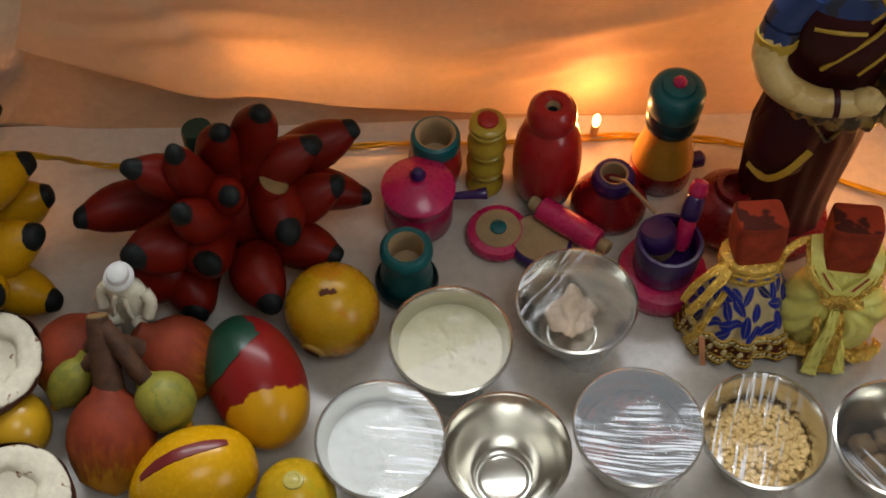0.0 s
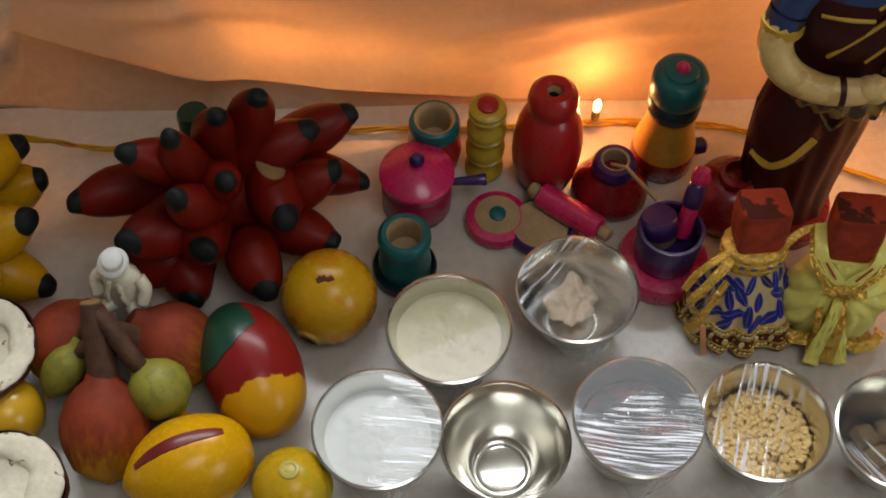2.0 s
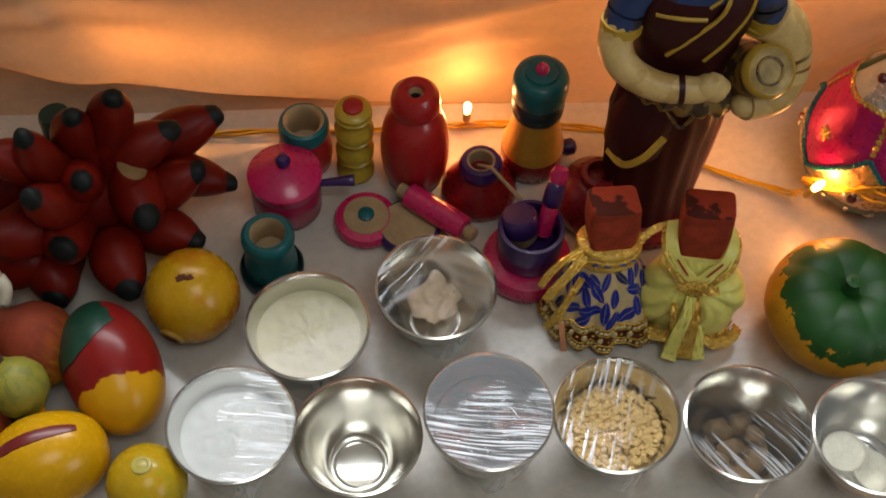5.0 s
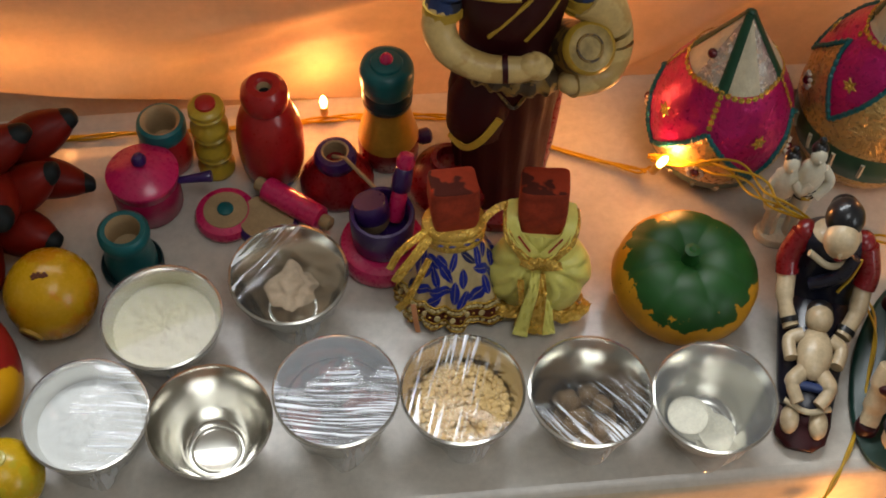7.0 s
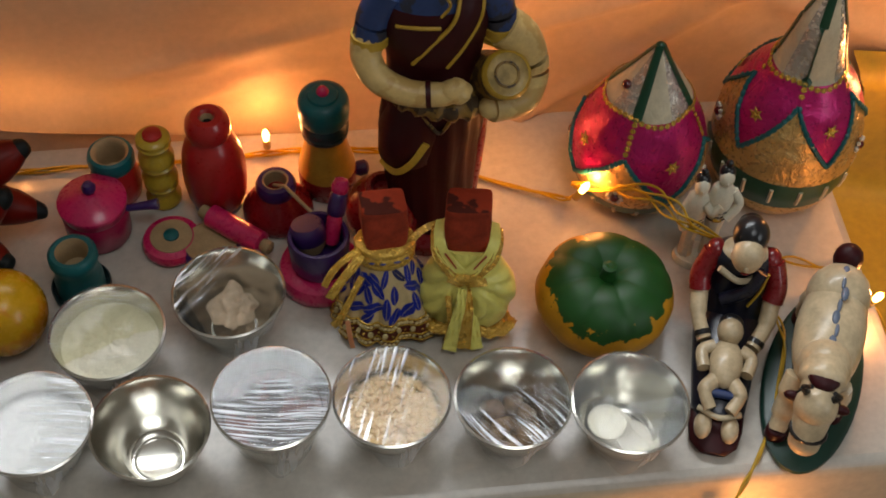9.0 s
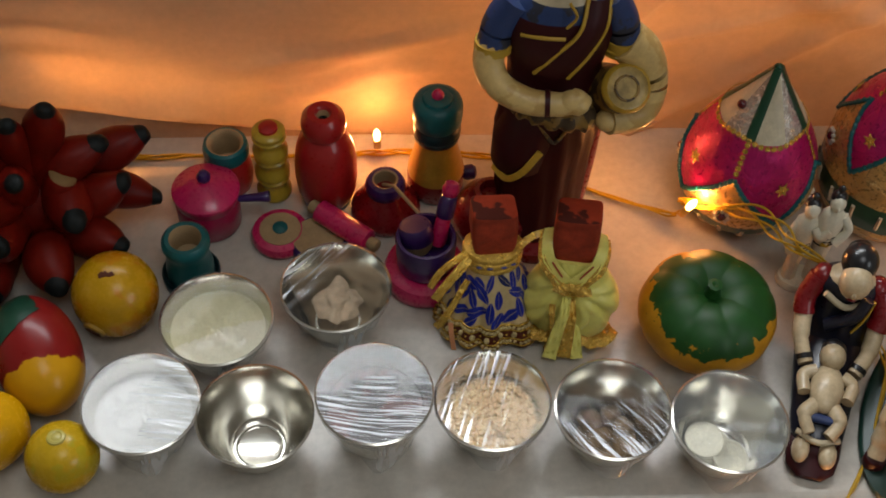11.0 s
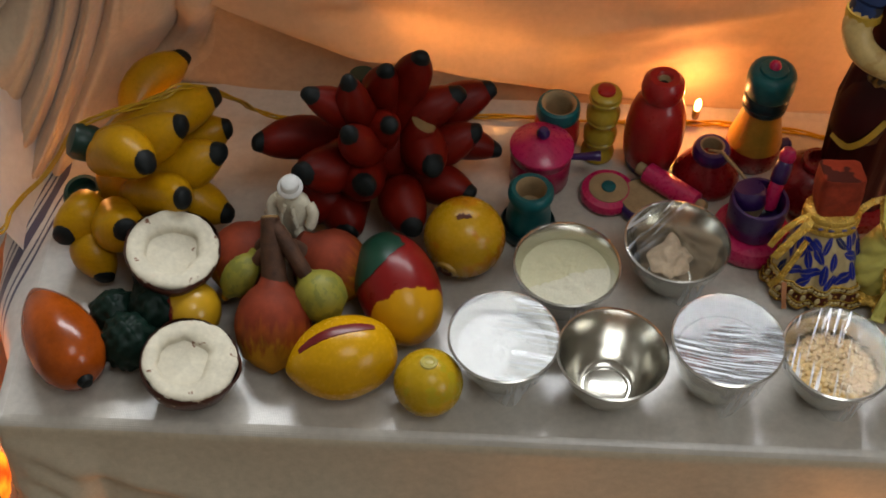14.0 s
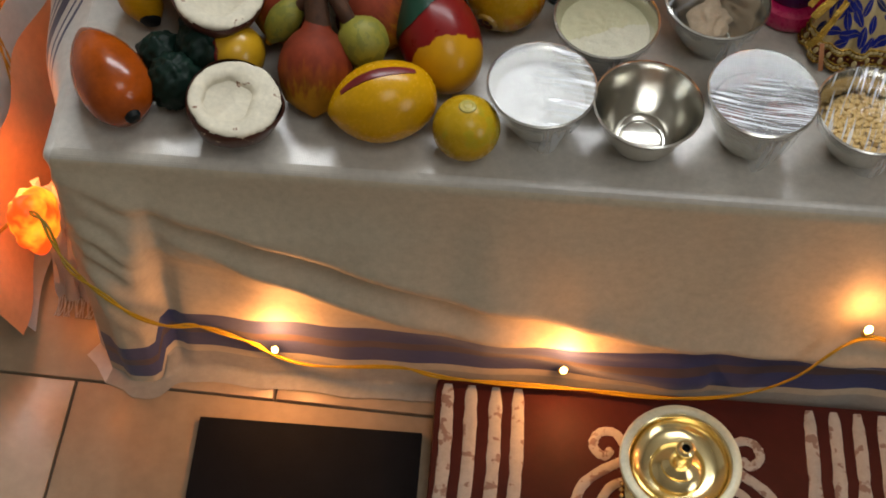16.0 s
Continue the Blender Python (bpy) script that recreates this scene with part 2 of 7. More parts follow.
def flecked(name, color, fleck, scale, amount, rough=0.6, coat=0.0, bump=0.5, coarse=30, spec=0.36):
    """Paint with scattered flecks of another colour."""
    m, nt, bsdf = nodes_of(name)
    co = coords(nt)
    col, grain = two_scale(nt, co, color, shade(color, 0.8), coarse, 180)
    sp = add_node(nt, "ShaderNodeTexNoise", Scale=scale, Detail=3.0, Roughness=0.55)
    nt.links.new(co, sp.inputs["Vector"])
    mr = nt.nodes.new("ShaderNodeMapRange")
    mr.inputs["From Min"].default_value, mr.inputs["From Max"].default_value = amount, amount + 0.04
    nt.links.new(sp.outputs["Fac"], mr.inputs["Value"])
    mix = nt.nodes.new("ShaderNodeMixRGB")
    mix.inputs["Color2"].default_value = rgba(fleck)
    nt.links.new(mr.outputs[0], mix.inputs["Fac"])
    nt.links.new(col, mix.inputs["Color1"])
    finish(nt, bsdf, mix.outputs[0], grain, rough, bump, coat, 0.0, spec)
    return m


def glow(name, color, strength):
    m, nt, bsdf = nodes_of(name)
    bsdf.inputs["Base Color"].default_value = rgba(color)
    bsdf.inputs["Emission Color"].default_value = rgba(color)
    bsdf.inputs["Emission Strength"].default_value = strength
    return m


STEEL = polished("polished_steel", (0.61, 0.595, 0.54), 0.18)
# Cream colour stands in for the ceiling mirrored in the brass rim.
CEILING_SHEEN_BRASS = paint("brass_with_painted_ceiling_sheen", (0.86, 0.8, 0.56), 0.3, 0.2, 0.1, 0.9, 30, 300, 0.0)
BRASS = polished("polished_brass", (0.93, 0.76, 0.4), 0.16)
GOLD_TRIM = foil("gold_zari", (1.0, 0.63, 0.11), 0.65, 0.24, 110, 0.0035)
SEQUIN = paint("pale_gold_sequin", (0.92, 0.74, 0.36), 0.25, 0.3, 0.3, 0.7, 90, 500, 0.25)
GOLD_FOIL = foil("crumpled_gold_foil", (0.78, 0.5, 0.17), 0.55, 0.28, 60, 0.005)
SILVER_FOIL = foil("crumpled_silver_foil", (0.8, 0.75, 0.66), 0.6, 0.25, 50, 0.004)
CREAM_PAPER = foil("cream_glossy_paper", (0.74, 0.66, 0.46), 0.0, 0.35, 40, 0.0015)
PINK_FOIL = foil("magenta_satin_foil", (0.68, 0.012, 0.2), 0.5, 0.29, 45, 0.003)
GREEN_FOIL = paint("dark_green_foil", (0.01, 0.075, 0.035), 0.35)
PEARL = paint("pearl_bead", (0.75, 0.7, 0.58), 0.2, 0.5)
GARNET = paint("garnet_bead", (0.12, 0.005, 0.012), 0.1, 0.6)

RED_BANANA = paint("dark_red_lacquer", (0.205, 0.0085, 0.003), 0.40, 0.0, vary=0.5, spec=0.16)
YELLOW_BANANA = paint("banana_yellow_lacquer", (0.62, 0.31, 0.004), 0.30, 0.0, vary=0.72, spec=0.22)
# Real dark fruit tips; also painted shade at the bottom of two holes.
TIP_AND_SHADE_BLACK = paint("black_green_tip_and_hole_shade", (0.008, 0.011, 0.011), 0.55, 0.0, 0.4, spec=0.2)
GREEN_STEM = paint("dark_green_stem", (0.008, 0.045, 0.03), 0.4, 0.1)
GOURD = paint("knobbly_dark_green", (0.005, 0.022, 0.014), 0.5, 0.0, 0.6, spec=0.2)
RAW_WOOD = paint("raw_turned_wood", (0.5, 0.34, 0.17), 0.6, 0.0, 0.3, 0.7, 40, 500)
RED = paint("red_lacquer", (0.46, 0.014, 0.014), 0.3, 0.3)
CRIMSON = paint("deep_crimson_lacquer", (0.24, 0.008, 0.012), 0.28, 0.4)
PINK = paint("pink_lacquer", (0.70, 0.018, 0.13), 0.28, 0.4)
DEEP_PINK = paint("deep_pink_lacquer", (0.36, 0.01, 0.06), 0.3, 0.35)
PURPLE = paint("purple_lacquer", (0.045, 0.014, 0.12), 0.3, 0.4)
TEAL = paint("teal_lacquer", (0.004, 0.13, 0.14), 0.36, 0.08)
TEAL_DARK = paint("dark_teal_lacquer", (0.002, 0.03, 0.038), 0.36, 0.08)
YELLOW = paint("yellow_lacquer", (0.55, 0.36, 0.03), 0.32, 0.3)
MILL_YELLOW = paint("ochre_lacquer", (0.58, 0.33, 0.04), 0.32, 0.3)
COCO_WHITE = flecked("painted_coconut_flesh", (0.82, 0.75, 0.58), (0.20, 0.09, 0.05), 85, 0.68)
COCO_SHELL = flecked("brown_coconut_shell", (0.075, 0.022, 0.014), (0.4, 0.33, 0.25), 130, 0.66, 0.4, 0.2)
CREAM = paint("cream_painted_clay", (0.62, 0.52, 0.34), 0.4, 0.2, 0.3)
SKIN = paint("ivory_painted_clay", (0.74, 0.58, 0.36), 0.35, 0.2, 0.2, 0.6, 50, 260)
BONE = paint("bone_white_resin", (0.9, 0.84, 0.66), 0.5, 0.1, 0.4, 0.85)
MAROON = paint("maroon_painted_clay", (0.045, 0.004, 0.006), 0.45, 0.0, spec=0.22)
BLUE_PAINT = paint("blue_painted_clay", (0.02, 0.045, 0.16), 0.4, 0.2)
SLATE_PAINT = paint("slate_blue_painted_clay", (0.16, 0.20, 0.28), 0.4, 0.1)
NAVY_PAINT = paint("navy_painted_clay", (0.012, 0.014, 0.03), 0.3, 0.3)
BLACK_PAINT = paint("black_painted_clay", (0.012, 0.012, 0.014), 0.3, 0.35)
DULL_GOLD = paint("dull_gold_paint", (0.62, 0.38, 0.04), 0.4, 0.1)
DRUM_GOLD = flecked("worn_dark_gold_paint", (0.30, 0.17, 0.035), (0.055, 0.032, 0.014), 75, 0.49, 0.5, 0.05, 0.8, 90)
RED_WOOD = paint("red_sandalwood", (0.42, 0.05, 0.018), 0.65, 0.0, 0.6, 0.4, 60, 300, spec=0.2)
FIG_STEM = paint("brown_stem", (0.11, 0.045, 0.02), 0.7, 0.0, 1.0, 0.4, 90, 420)
GREEN_FRUIT = flecked("mottled_green_fruit_paint", (0.31, 0.28, 0.035), (0.17, 0.165, 0.025), 120, 0.52, 0.5)
RUST_FRUIT = bands("rust_fruit_paint", [(-0.1, (0.62, 0.27, 0.012)), (-0.017, (0.42, 0.09, 0.016)), (0.0, (0.32, 0.052, 0.020))], streak=True, rough=0.6, coat=0.0, jag=0.02, vary=0.9, spec=0.15)
MANGO = bands("mango_paint", [(-0.1, (0.62, 0.3, 0.006)), (-0.021, (0.22, 0.010, 0.009)), (0.060, (0.18, 0.010, 0.009))], jag=0.010, jag_scale=60, rough=0.30, coat=0.12, vary=0.4, spec=0.2)
PUMPKIN = bands("pumpkin_paint", [(-0.1, (0.74, 0.34, 0.010)), (0.052, (0.014, 0.095, 0.013))], jag=0.022, jag_scale=70, rough=0.46, coat=0.0, vary=0.7, lean=-0.08)
PAPAYA = paint("papaya_yellow_lacquer", (0.72, 0.37, 0.004), 0.24, 0.08, vary=0.8, spec=0.25)
SLIT_RED = paint("dark_red_slit", (0.2, 0.012, 0.012), 0.4)
ORANGE_SKIN = flecked("orange_yellow_fruit_lacquer", (0.60, 0.32, 0.008), (0.46, 0.19, 0.006), 40, 0.56, 0.26, 0.1, 0.25, spec=0.25)
LEMON = flecked("greenish_yellow_lacquer", (0.6, 0.37, 0.012), (0.38, 0.28, 0.010), 45, 0.54, 0.26, 0.1, 0.2, 25, 0.25)
LEMON_PALE = paint("pale_navel", (0.62, 0.52, 0.12), 0.35)
SAPODILLA = paint("glossy_burnt_orange", (0.46, 0.085, 0.006), 0.2, 0.3, 0.15, vary=0.55, spec=0.25)
BLEMISH = paint("brown_blemish", (0.13, 0.03, 0.01), 0.6, 0.0)
SUGAR = paint("white_powder", (0.8, 0.8, 0.76), 0.8, 0.0, 0.9, 0.92, 60, 900)
RICE_MAT = paint("cream_rice", (0.72, 0.67, 0.43), 0.6, 0.0, 0.9, 0.9, 60, 900)
DAL = paint("split_lentil", (0.78, 0.52, 0.20), 0.55, 0.0, 0.2, 0.85)
JAGGERY = paint("brown_jaggery", (0.20, 0.115, 0.04), 0.6, 0.0, 0.7)
BUTTER = paint("pale_butter", (0.9, 0.68, 0.47), 0.55, 0.0, 0.6)
COIN_SILVER = paint("coin_silver", (0.82, 0.77, 0.6), 0.35, 0.0, 0.6, 0.8, 60, 500, 0.25)
TABLE_CLOTH = cloth("grey_cream_tablecloth", (0.62, 0.572, 0.495), 0.30, sheen=0.04, crease=0.15)
TABLE_CLOTH.node_tree.nodes["Principled BSDF"].inputs["Coat Weight"].default_value = 0.32
# Same cloth as the top; the warm light on the drape is in its colour.
WARM_LIT_CLOTH = cloth("tablecloth_warm_lit_copy", (0.60, 0.51, 0.37), 0.6, sheen=0.1, crease=0.10, vary=0.96)
STEP_CLOTH = thin(cloth("cream_step_cloth", (0.70, 0.50, 0.31), 0.6, crease=0.2), (0.80, 0.60, 0.38), 0.30)
BUNCHED_CLOTH = cloth("beige_bunched_cloth", (0.66, 0.485, 0.32), 0.6, crease=0.2)
LINING = cloth("brown_cream_lining_cloth", (0.60, 0.42, 0.265), 0.6, crease=0.2)
SIDE_CLOTH = thin(cloth("white_side_cloth", (0.78, 0.76, 0.74), 0.6), (0.80, 0.78, 0.76), 0.30)
def stripes(m, normal, bands_at, color):
    """Woven stripes across a cloth material: bands_at are (from, to) along the normal, in metres."""
    nt = m.node_tree
    bsdf = nt.nodes["Principled BSDF"]
    plain = bsdf.inputs["Base Color"].links[0].from_socket
    dot = nt.nodes.new("ShaderNodeVectorMath")
    dot.operation = "DOT_PRODUCT"
    dot.inputs[1].default_value = normal
    nt.links.new(coords(nt), dot.inputs[0])
    total = None
    for lo, hi in bands_at:
        inside = math_node(nt, "MULTIPLY", math_node(nt, "GREATER_THAN", dot.outputs["Value"], lo), math_node(nt, "LESS_THAN", dot.outputs["Value"], hi))
        total = inside if total is None else math_node(nt, "ADD", total, inside)
    mix = nt.nodes.new("ShaderNodeMixRGB")
    mix.inputs["Color2"].default_value = rgba(color)
    nt.links.new(total, mix.inputs["Fac"])
    nt.links.new(plain, mix.inputs["Color1"])
    nt.links.new(mix.outputs[0], bsdf.inputs["Base Color"])
    return m


STRIPED_CLOTH = stripes(cloth("white_cloth_with_navy_stripes", (0.72, 0.68, 0.62), 0.6), (-0.949, 0.316, 0.0), ((0.539, 0.5425), (0.547, 0.5495), (0.556, 0.5665), (0.570, 0.5725), (0.577, 0.5795)), (0.03, 0.025, 0.07))
BLUE_BAND = cloth("blue_woven_band", (0.022, 0.034, 0.14), 0.65)
BROWN_BAND = cloth("brown_woven_band", (0.075, 0.04, 0.045), 0.65)
HEM_CLOTH = cloth("grey_hem", (0.38, 0.36, 0.31), 0.6)
ORANGE_CLOTH = thin(cloth("orange_cloth", (0.86, 0.40, 0.18), 0.6), (0.88, 0.42, 0.2), 0.3)
YELLOW_CLOTH = cloth("yellow_cloth", (0.7, 0.42, 0.02), 0.6)
CREAM_SILK = cloth("pale_lime_silk", (0.90, 0.83, 0.20), 0.36, sheen=0.05, crease=0.08)
WALL = paint("cream_wall_paint", (0.56, 0.51, 0.44), 0.85, 0.0, 0.2, 0.95, 3, 90)
CEILING_WHITE = paint("white_ceiling_paint", (0.8, 0.8, 0.78), 0.9, 0.0, 0.1, 0.97, 3, 90)
TILE = paint("beige_floor_tile", (0.46, 0.345, 0.225), 0.35, 0.1, 0.08, 0.86, 6, 60)
GROUT = paint("grey_grout", (0.2, 0.16, 0.12), 0.9, 0.0, 0.4)
MAT_BLACK = paint("black_mat", (0.011, 0.012, 0.015), 0.8, 0.0, 0.6, spec=0.12)
BOARD = paint("dark_red_wooden_board", (0.075, 0.013, 0.010), 0.6, 0.0, 0.2, 0.55, 14, 220, spec=0.2)
CHALK = flecked("worn_white_rice_paste", (0.55, 0.52, 0.46), (0.24, 0.17, 0.14), 70, 0.56, 0.85)
WIRE = paint("yellow_plastic_wire", (0.62, 0.36, 0.015), 0.35, 0.1)
BULB = glow("warm_bulb", (1.0, 0.52, 0.13), 22)
LANTERN = glow("orange_lantern_paper", (1.0, 0.11, 0.008), 1.5)
lantern_nodes = LANTERN.node_tree
lantern_noise = add_node(lantern_nodes, "ShaderNodeTexNoise", Scale=38.0, Detail=3.0)
lantern_nodes.links.new(coords(lantern_nodes), lantern_noise.inputs["Vector"])
lantern_ramp = lantern_nodes.nodes.new("ShaderNodeValToRGB")
lantern_ramp.color_ramp.elements[0].position, lantern_ramp.color_ramp.elements[0].color = 0.40, (0.75, 0.055, 0.004, 1)
lantern_ramp.color_ramp.elements[1].position, lantern_ramp.color_ramp.elements[1].color = 0.66, (1.0, 0.42, 0.02, 1)
lantern_nodes.links.new(lantern_noise.outputs["Fac"], lantern_ramp.inputs[0])
lantern_nodes.links.new(lantern_ramp.outputs[0], next(n for n in lantern_nodes.nodes if n.type == "BSDF_PRINCIPLED").inputs["Emission Color"])
# Fifth value: haze that also paints the ceiling's pale reflection, strongest on W and D.
FILM_L = film_material("cling_film_stretched", 0.018, 1.0, 1.0, 0.0, (-0.45, 0.0, 0.58), seed=1, curl=0.004)
FILM_J = film_material("cling_film_creased", 0.009, 0.8, 1.3, 0.03, (-0.30, -0.45, 0.40), seed=2, curl=0.012)
FILM_B = film_material("cling_film_taut", 0.012, 0.15, 0.5, 0.10, (0.0, 0.0, 0.25), seed=3)
FILM_W = film_material("cling_film_shiny", 0.021, 1.1, 1.5, 0.18, (0.1, -0.95, 0.36), 0.08, seed=4, curl=0.006)
FILM_P = film_material("cling_film_slack", 0.007, 0.2, 0.5, 0.0, (0.0, 0.0, 0.25), seed=5)
FILM_U = film_material("cling_film_lined", 0.005, 0.8, 0.8, 0.02, (0.95, 0.0, 0.22), seed=6)
FILM_D = film_material("cling_film_wrinkled", 0.030, 1.25, 1.5, 0.19, (-0.8, -0.2, 0.58), 0.07, seed=7, curl=0.008, crumple=0.05)
FILM_SKIRT = film_material("loose_cling_film", 0.03, 0.5, 0.3, 0.15, (0.0, 0.0, 0.45), crumple=0.3)


# ---- mesh helpers ----
class Build:
    """Collects pieces of one mesh, with one material slot for each material used."""

    def __init__(self):
        self.bm, self.mats = bmesh.new(), []

    def slot(self, mat):
        if mat not in self.mats:
            self.mats.append(mat)
        return self.mats.index(mat)

    def grid(self, rows, mat, wrap=False, m=None, pick=None):
        """rows: lists of points of one length; wrap joins each row's end to its start. pick(i, j) may name a material."""
        m = m or Matrix()
        vs = [[self.bm.verts.new(m @ Vector(p)) for p in row] for row in rows]
        n = len(rows[0])
        for i in range(len(rows) - 1):
            for j in range(n if wrap else n - 1):
                k = (j + 1) % n
                f = self.bm.faces.new((vs[i][j], vs[i][k], vs[i + 1][k], vs[i + 1][j]))
                f.material_index = self.slot(pick(i, j) if pick else mat)
                f.smooth = True
        return vs

    def cap(self, ring, mat, flip=False):
        f = self.bm.faces.new(ring[::-1] if flip else ring)
        f.material_index, f.smooth = self.slot(mat), True

    def lathe(self, profile, mat, seg=36, m=None, warp=None, open_top=False, open_bottom=False):
        """profile: (radius, z) or (radius, z, material) from bottom to top. warp(point, angle) may move points."""
        rows, mats = [], []
        for p in profile:
            r = max(p[0], 1e-5)
            ring = []
            for k in range(seg):
                a = 2 * math.pi * k / seg
                v = Vector((r * math.cos(a), r * math.sin(a), p[1]))
                ring.append(warp(v, a) if warp else v)
            rows.append(ring)
            mats.append(p[2] if len(p) > 2 else mat)
        vs = self.grid(rows, mat, True, m, lambda i, j: mats[i + 1])
        if profile[0][0] > 1e-4 and not open_bottom:
            self.cap(vs[0], mats[0], True)
        if profile[-1][0] > 1e-4 and not open_top:
            self.cap(vs[-1], mats[-1])
        return self

    def rings(self, stations, mat, seg=20, m=None, warp=None):
        """stations: (centre, rx, ry) or with a material; horizontal ellipses lofted in order."""
        rows, mats = [], []
        for s in stations:
            c = Vector(s[0])
            ring = []
            for k in range(seg):
                a = 2 * math.pi * k / seg
                v = c + Vector((s[1] * math.cos(a), s[2] * math.sin(a), 0))
                ring.append(warp(v, a) if warp else v)
            rows.append(ring)
            mats.append(s[3] if len(s) > 3 else mat)
        vs = self.grid(rows, mat, True, m, lambda i, j: mats[i + 1])
        self.cap(vs[0], mats[0], True)
        self.cap(vs[-1], mats[-1])
        return self

    def ball(self, c, r, mat, seg=18, m=None, warp=None):
        r = (r, r, r) if isinstance(r, (int, float)) else r
        rows = []
        n = seg // 2 + 1
        for i in range(n + 1):
            t = math.pi * i / n
            ring = []
            for k in range(seg):
                a = 2 * math.pi * k / seg
                s = max(math.sin(t), 1e-4)
                v = Vector((r[0] * s * math.cos(a), r[1] * s * math.sin(a), -r[2] * math.cos(t)))
                if warp:
                    v = warp(v)
                ring.append(v + Vector(c))
            rows.append(ring)
        self.grid(rows, mat, True, m)
        return self

    def tube(self, pts, r, mat, seg=8, m=None, flat=1.0):
        """A round rod along pts; r is one radius or one for each point; flat squeezes its height."""
        pts = [Vector(p) for p in pts]
        rad = r if isinstance(r, (list, tuple)) else [r] * len(pts)
        rows = []
        for i, p in enumerate(pts):
            d = (pts[min(i + 1, len(pts) - 1)] - pts[max(i - 1, 0)]).normalized()
            up = Vector((0, 0, 1)) if abs(d.z) < 0.95 else Vector((0, 1, 0))
            side = d.cross(up).normalized()
            top = side.cross(d).normalized()
            rows.append([p + (side * math.cos(a) + top * math.sin(a) * flat) * rad[i] for a in [2 * math.pi * k / seg for k in range(seg)]])
        vs = self.grid(rows, mat, True, m)
        self.cap(vs[0], mat, True)
        self.cap(vs[-1], mat)
        return self

    def slab(self, x0, x1, y0, y1, z0, z1, mat, bevel=0.002, m=None):
        """A box with rounded edges."""
        tmp = bmesh.new()
        bmesh.ops.create_cube(tmp, size=1, matrix=Matrix.Translation(((x0 + x1) / 2, (y0 + y1) / 2, (z0 + z1) / 2)) @ Matrix.Diagonal((x1 - x0, y1 - y0, z1 - z0, 1)))
        if bevel:
            bmesh.ops.bevel(tmp, geom=tmp.edges[:], offset=bevel, segments=2, affect="EDGES", profile=0.6)
        mm = m or Matrix()
        table = {v: self.bm.verts.new(mm @ v.co) for v in tmp.verts}
        for f in tmp.faces:
            g = self.bm.faces.new([table[v] for v in f.verts])
            g.material_index = self.slot(mat)
        tmp.free()
        return self

    def data(self, name, sharp=45):
        bmesh.ops.remove_doubles(self.bm, verts=self.bm.verts[:], dist=1e-6)
        bmesh.ops.recalc_face_normals(self.bm, faces=self.bm.faces[:])
        me = bpy.data.meshes.new(name)
        self.bm.to_mesh(me)
        self.bm.free()
        for mat in self.mats:
            me.materials.append(mat)
        for p in me.polygons:
            p.use_smooth = True
        me.set_sharp_from_angle(angle=radians(sharp))
        return me

    def part(self, name, parent, label="", m=None, sharp=45):
        ob = new(name, self.data(name, sharp))
        ob.parent = parent
        if m is not None:
            ob.matrix_basis = m
        return tagged(ob, label)

    def thing(self, name, label, category, m=None, group="", kind="", sharp=45):
        ob = new(name, self.data(name, sharp))
        if m is not None:
            ob.matrix_basis = m
        return tagged(ob, label, category, group, kind)


def thing(name, label, category, m, group="", kind=""):
    """The Empty at a thing's base, to which its parts belong."""
    ob = new(name)
    ob.empty_display_size = 0.02
    ob.matrix_basis = m
    return tagged(ob, label, category, group, kind)


def toward(start, end, roll=0.0):
    """A pose at start whose local z points to end."""
    d = Vector(end) - Vector(start)
    return Matrix.Translation(start) @ d.to_track_quat("Z", "Y").to_matrix().to_4x4() @ pose(0, 0, 0, 0, 0, roll)


def smooth_path(pts, per=8):
    """A smooth curve through the points (Catmull-Rom)."""
    p = [Vector(q) for q in pts]
    p = [2 * p[0] - p[1]] + p + [2 * p[-1] - p[-2]]
    out = []
    for i in range(1, len(p) - 2):
        for k in range(per):
            t = k / per
            out.append(0.5 * (2 * p[i] + (p[i + 1] - p[i - 1]) * t + (2 * p[i - 1] - 5 * p[i] + 4 * p[i + 1] - p[i + 2]) * t * t + (3 * p[i] - p[i - 1] - 3 * p[i + 1] + p[i + 2]) * t ** 3))
    out.append(p[-2])
    return out


def bent(x, xs, ys):
    return float(np.interp(x, xs, ys))


def nz(x, y, z=0.0):
    return noise.noise(Vector((x, y, z)))


TOP = 0.300
STEP = pose(0, 0.019, 0, 0, 0, YAW)


# ---- the room and the steps ----
def wall(name, x0, x1, y0, y1, z0, z1, mat):
    Build().slab(x0, x1, y0, y1, z0, z1, mat, 0).thing(name, "plain pale painted room surface", "wall", kind="structure")


wall("wall_north", -2.3, 2.4, 1.5, 1.62, 0, 2.7, WALL)
wall("wall_south", -2.3, 2.4, -2.62, -2.5, 0, 2.7, WALL)
wall("wall_west", -2.3, -2.18, -2.5, 1.5, 0, 2.7, WALL)
wall("wall_east", 2.28, 2.4, -2.5, 1.5, 0, 2.7, WALL)
wall("ceiling", -2.3, 2.4, -2.62, 1.62, 2.7, 2.8, CEILING_WHITE)
wall("floor", -2.3, 2.4, -2.62, 1.62, -0.12, -0.006, GROUT)

b = Build()
b.slab(-0.95, 0.95, -0.04, 0.04, -0.03, 0.03, CEILING_WHITE, 0.008)
tl = thing("tube_light", "long white tube light fixed on the wall", "lamp", look((-0.05, 1.42, 2.14), (-0.02, 0.1, 0.3)))
b.part("housing", tl)


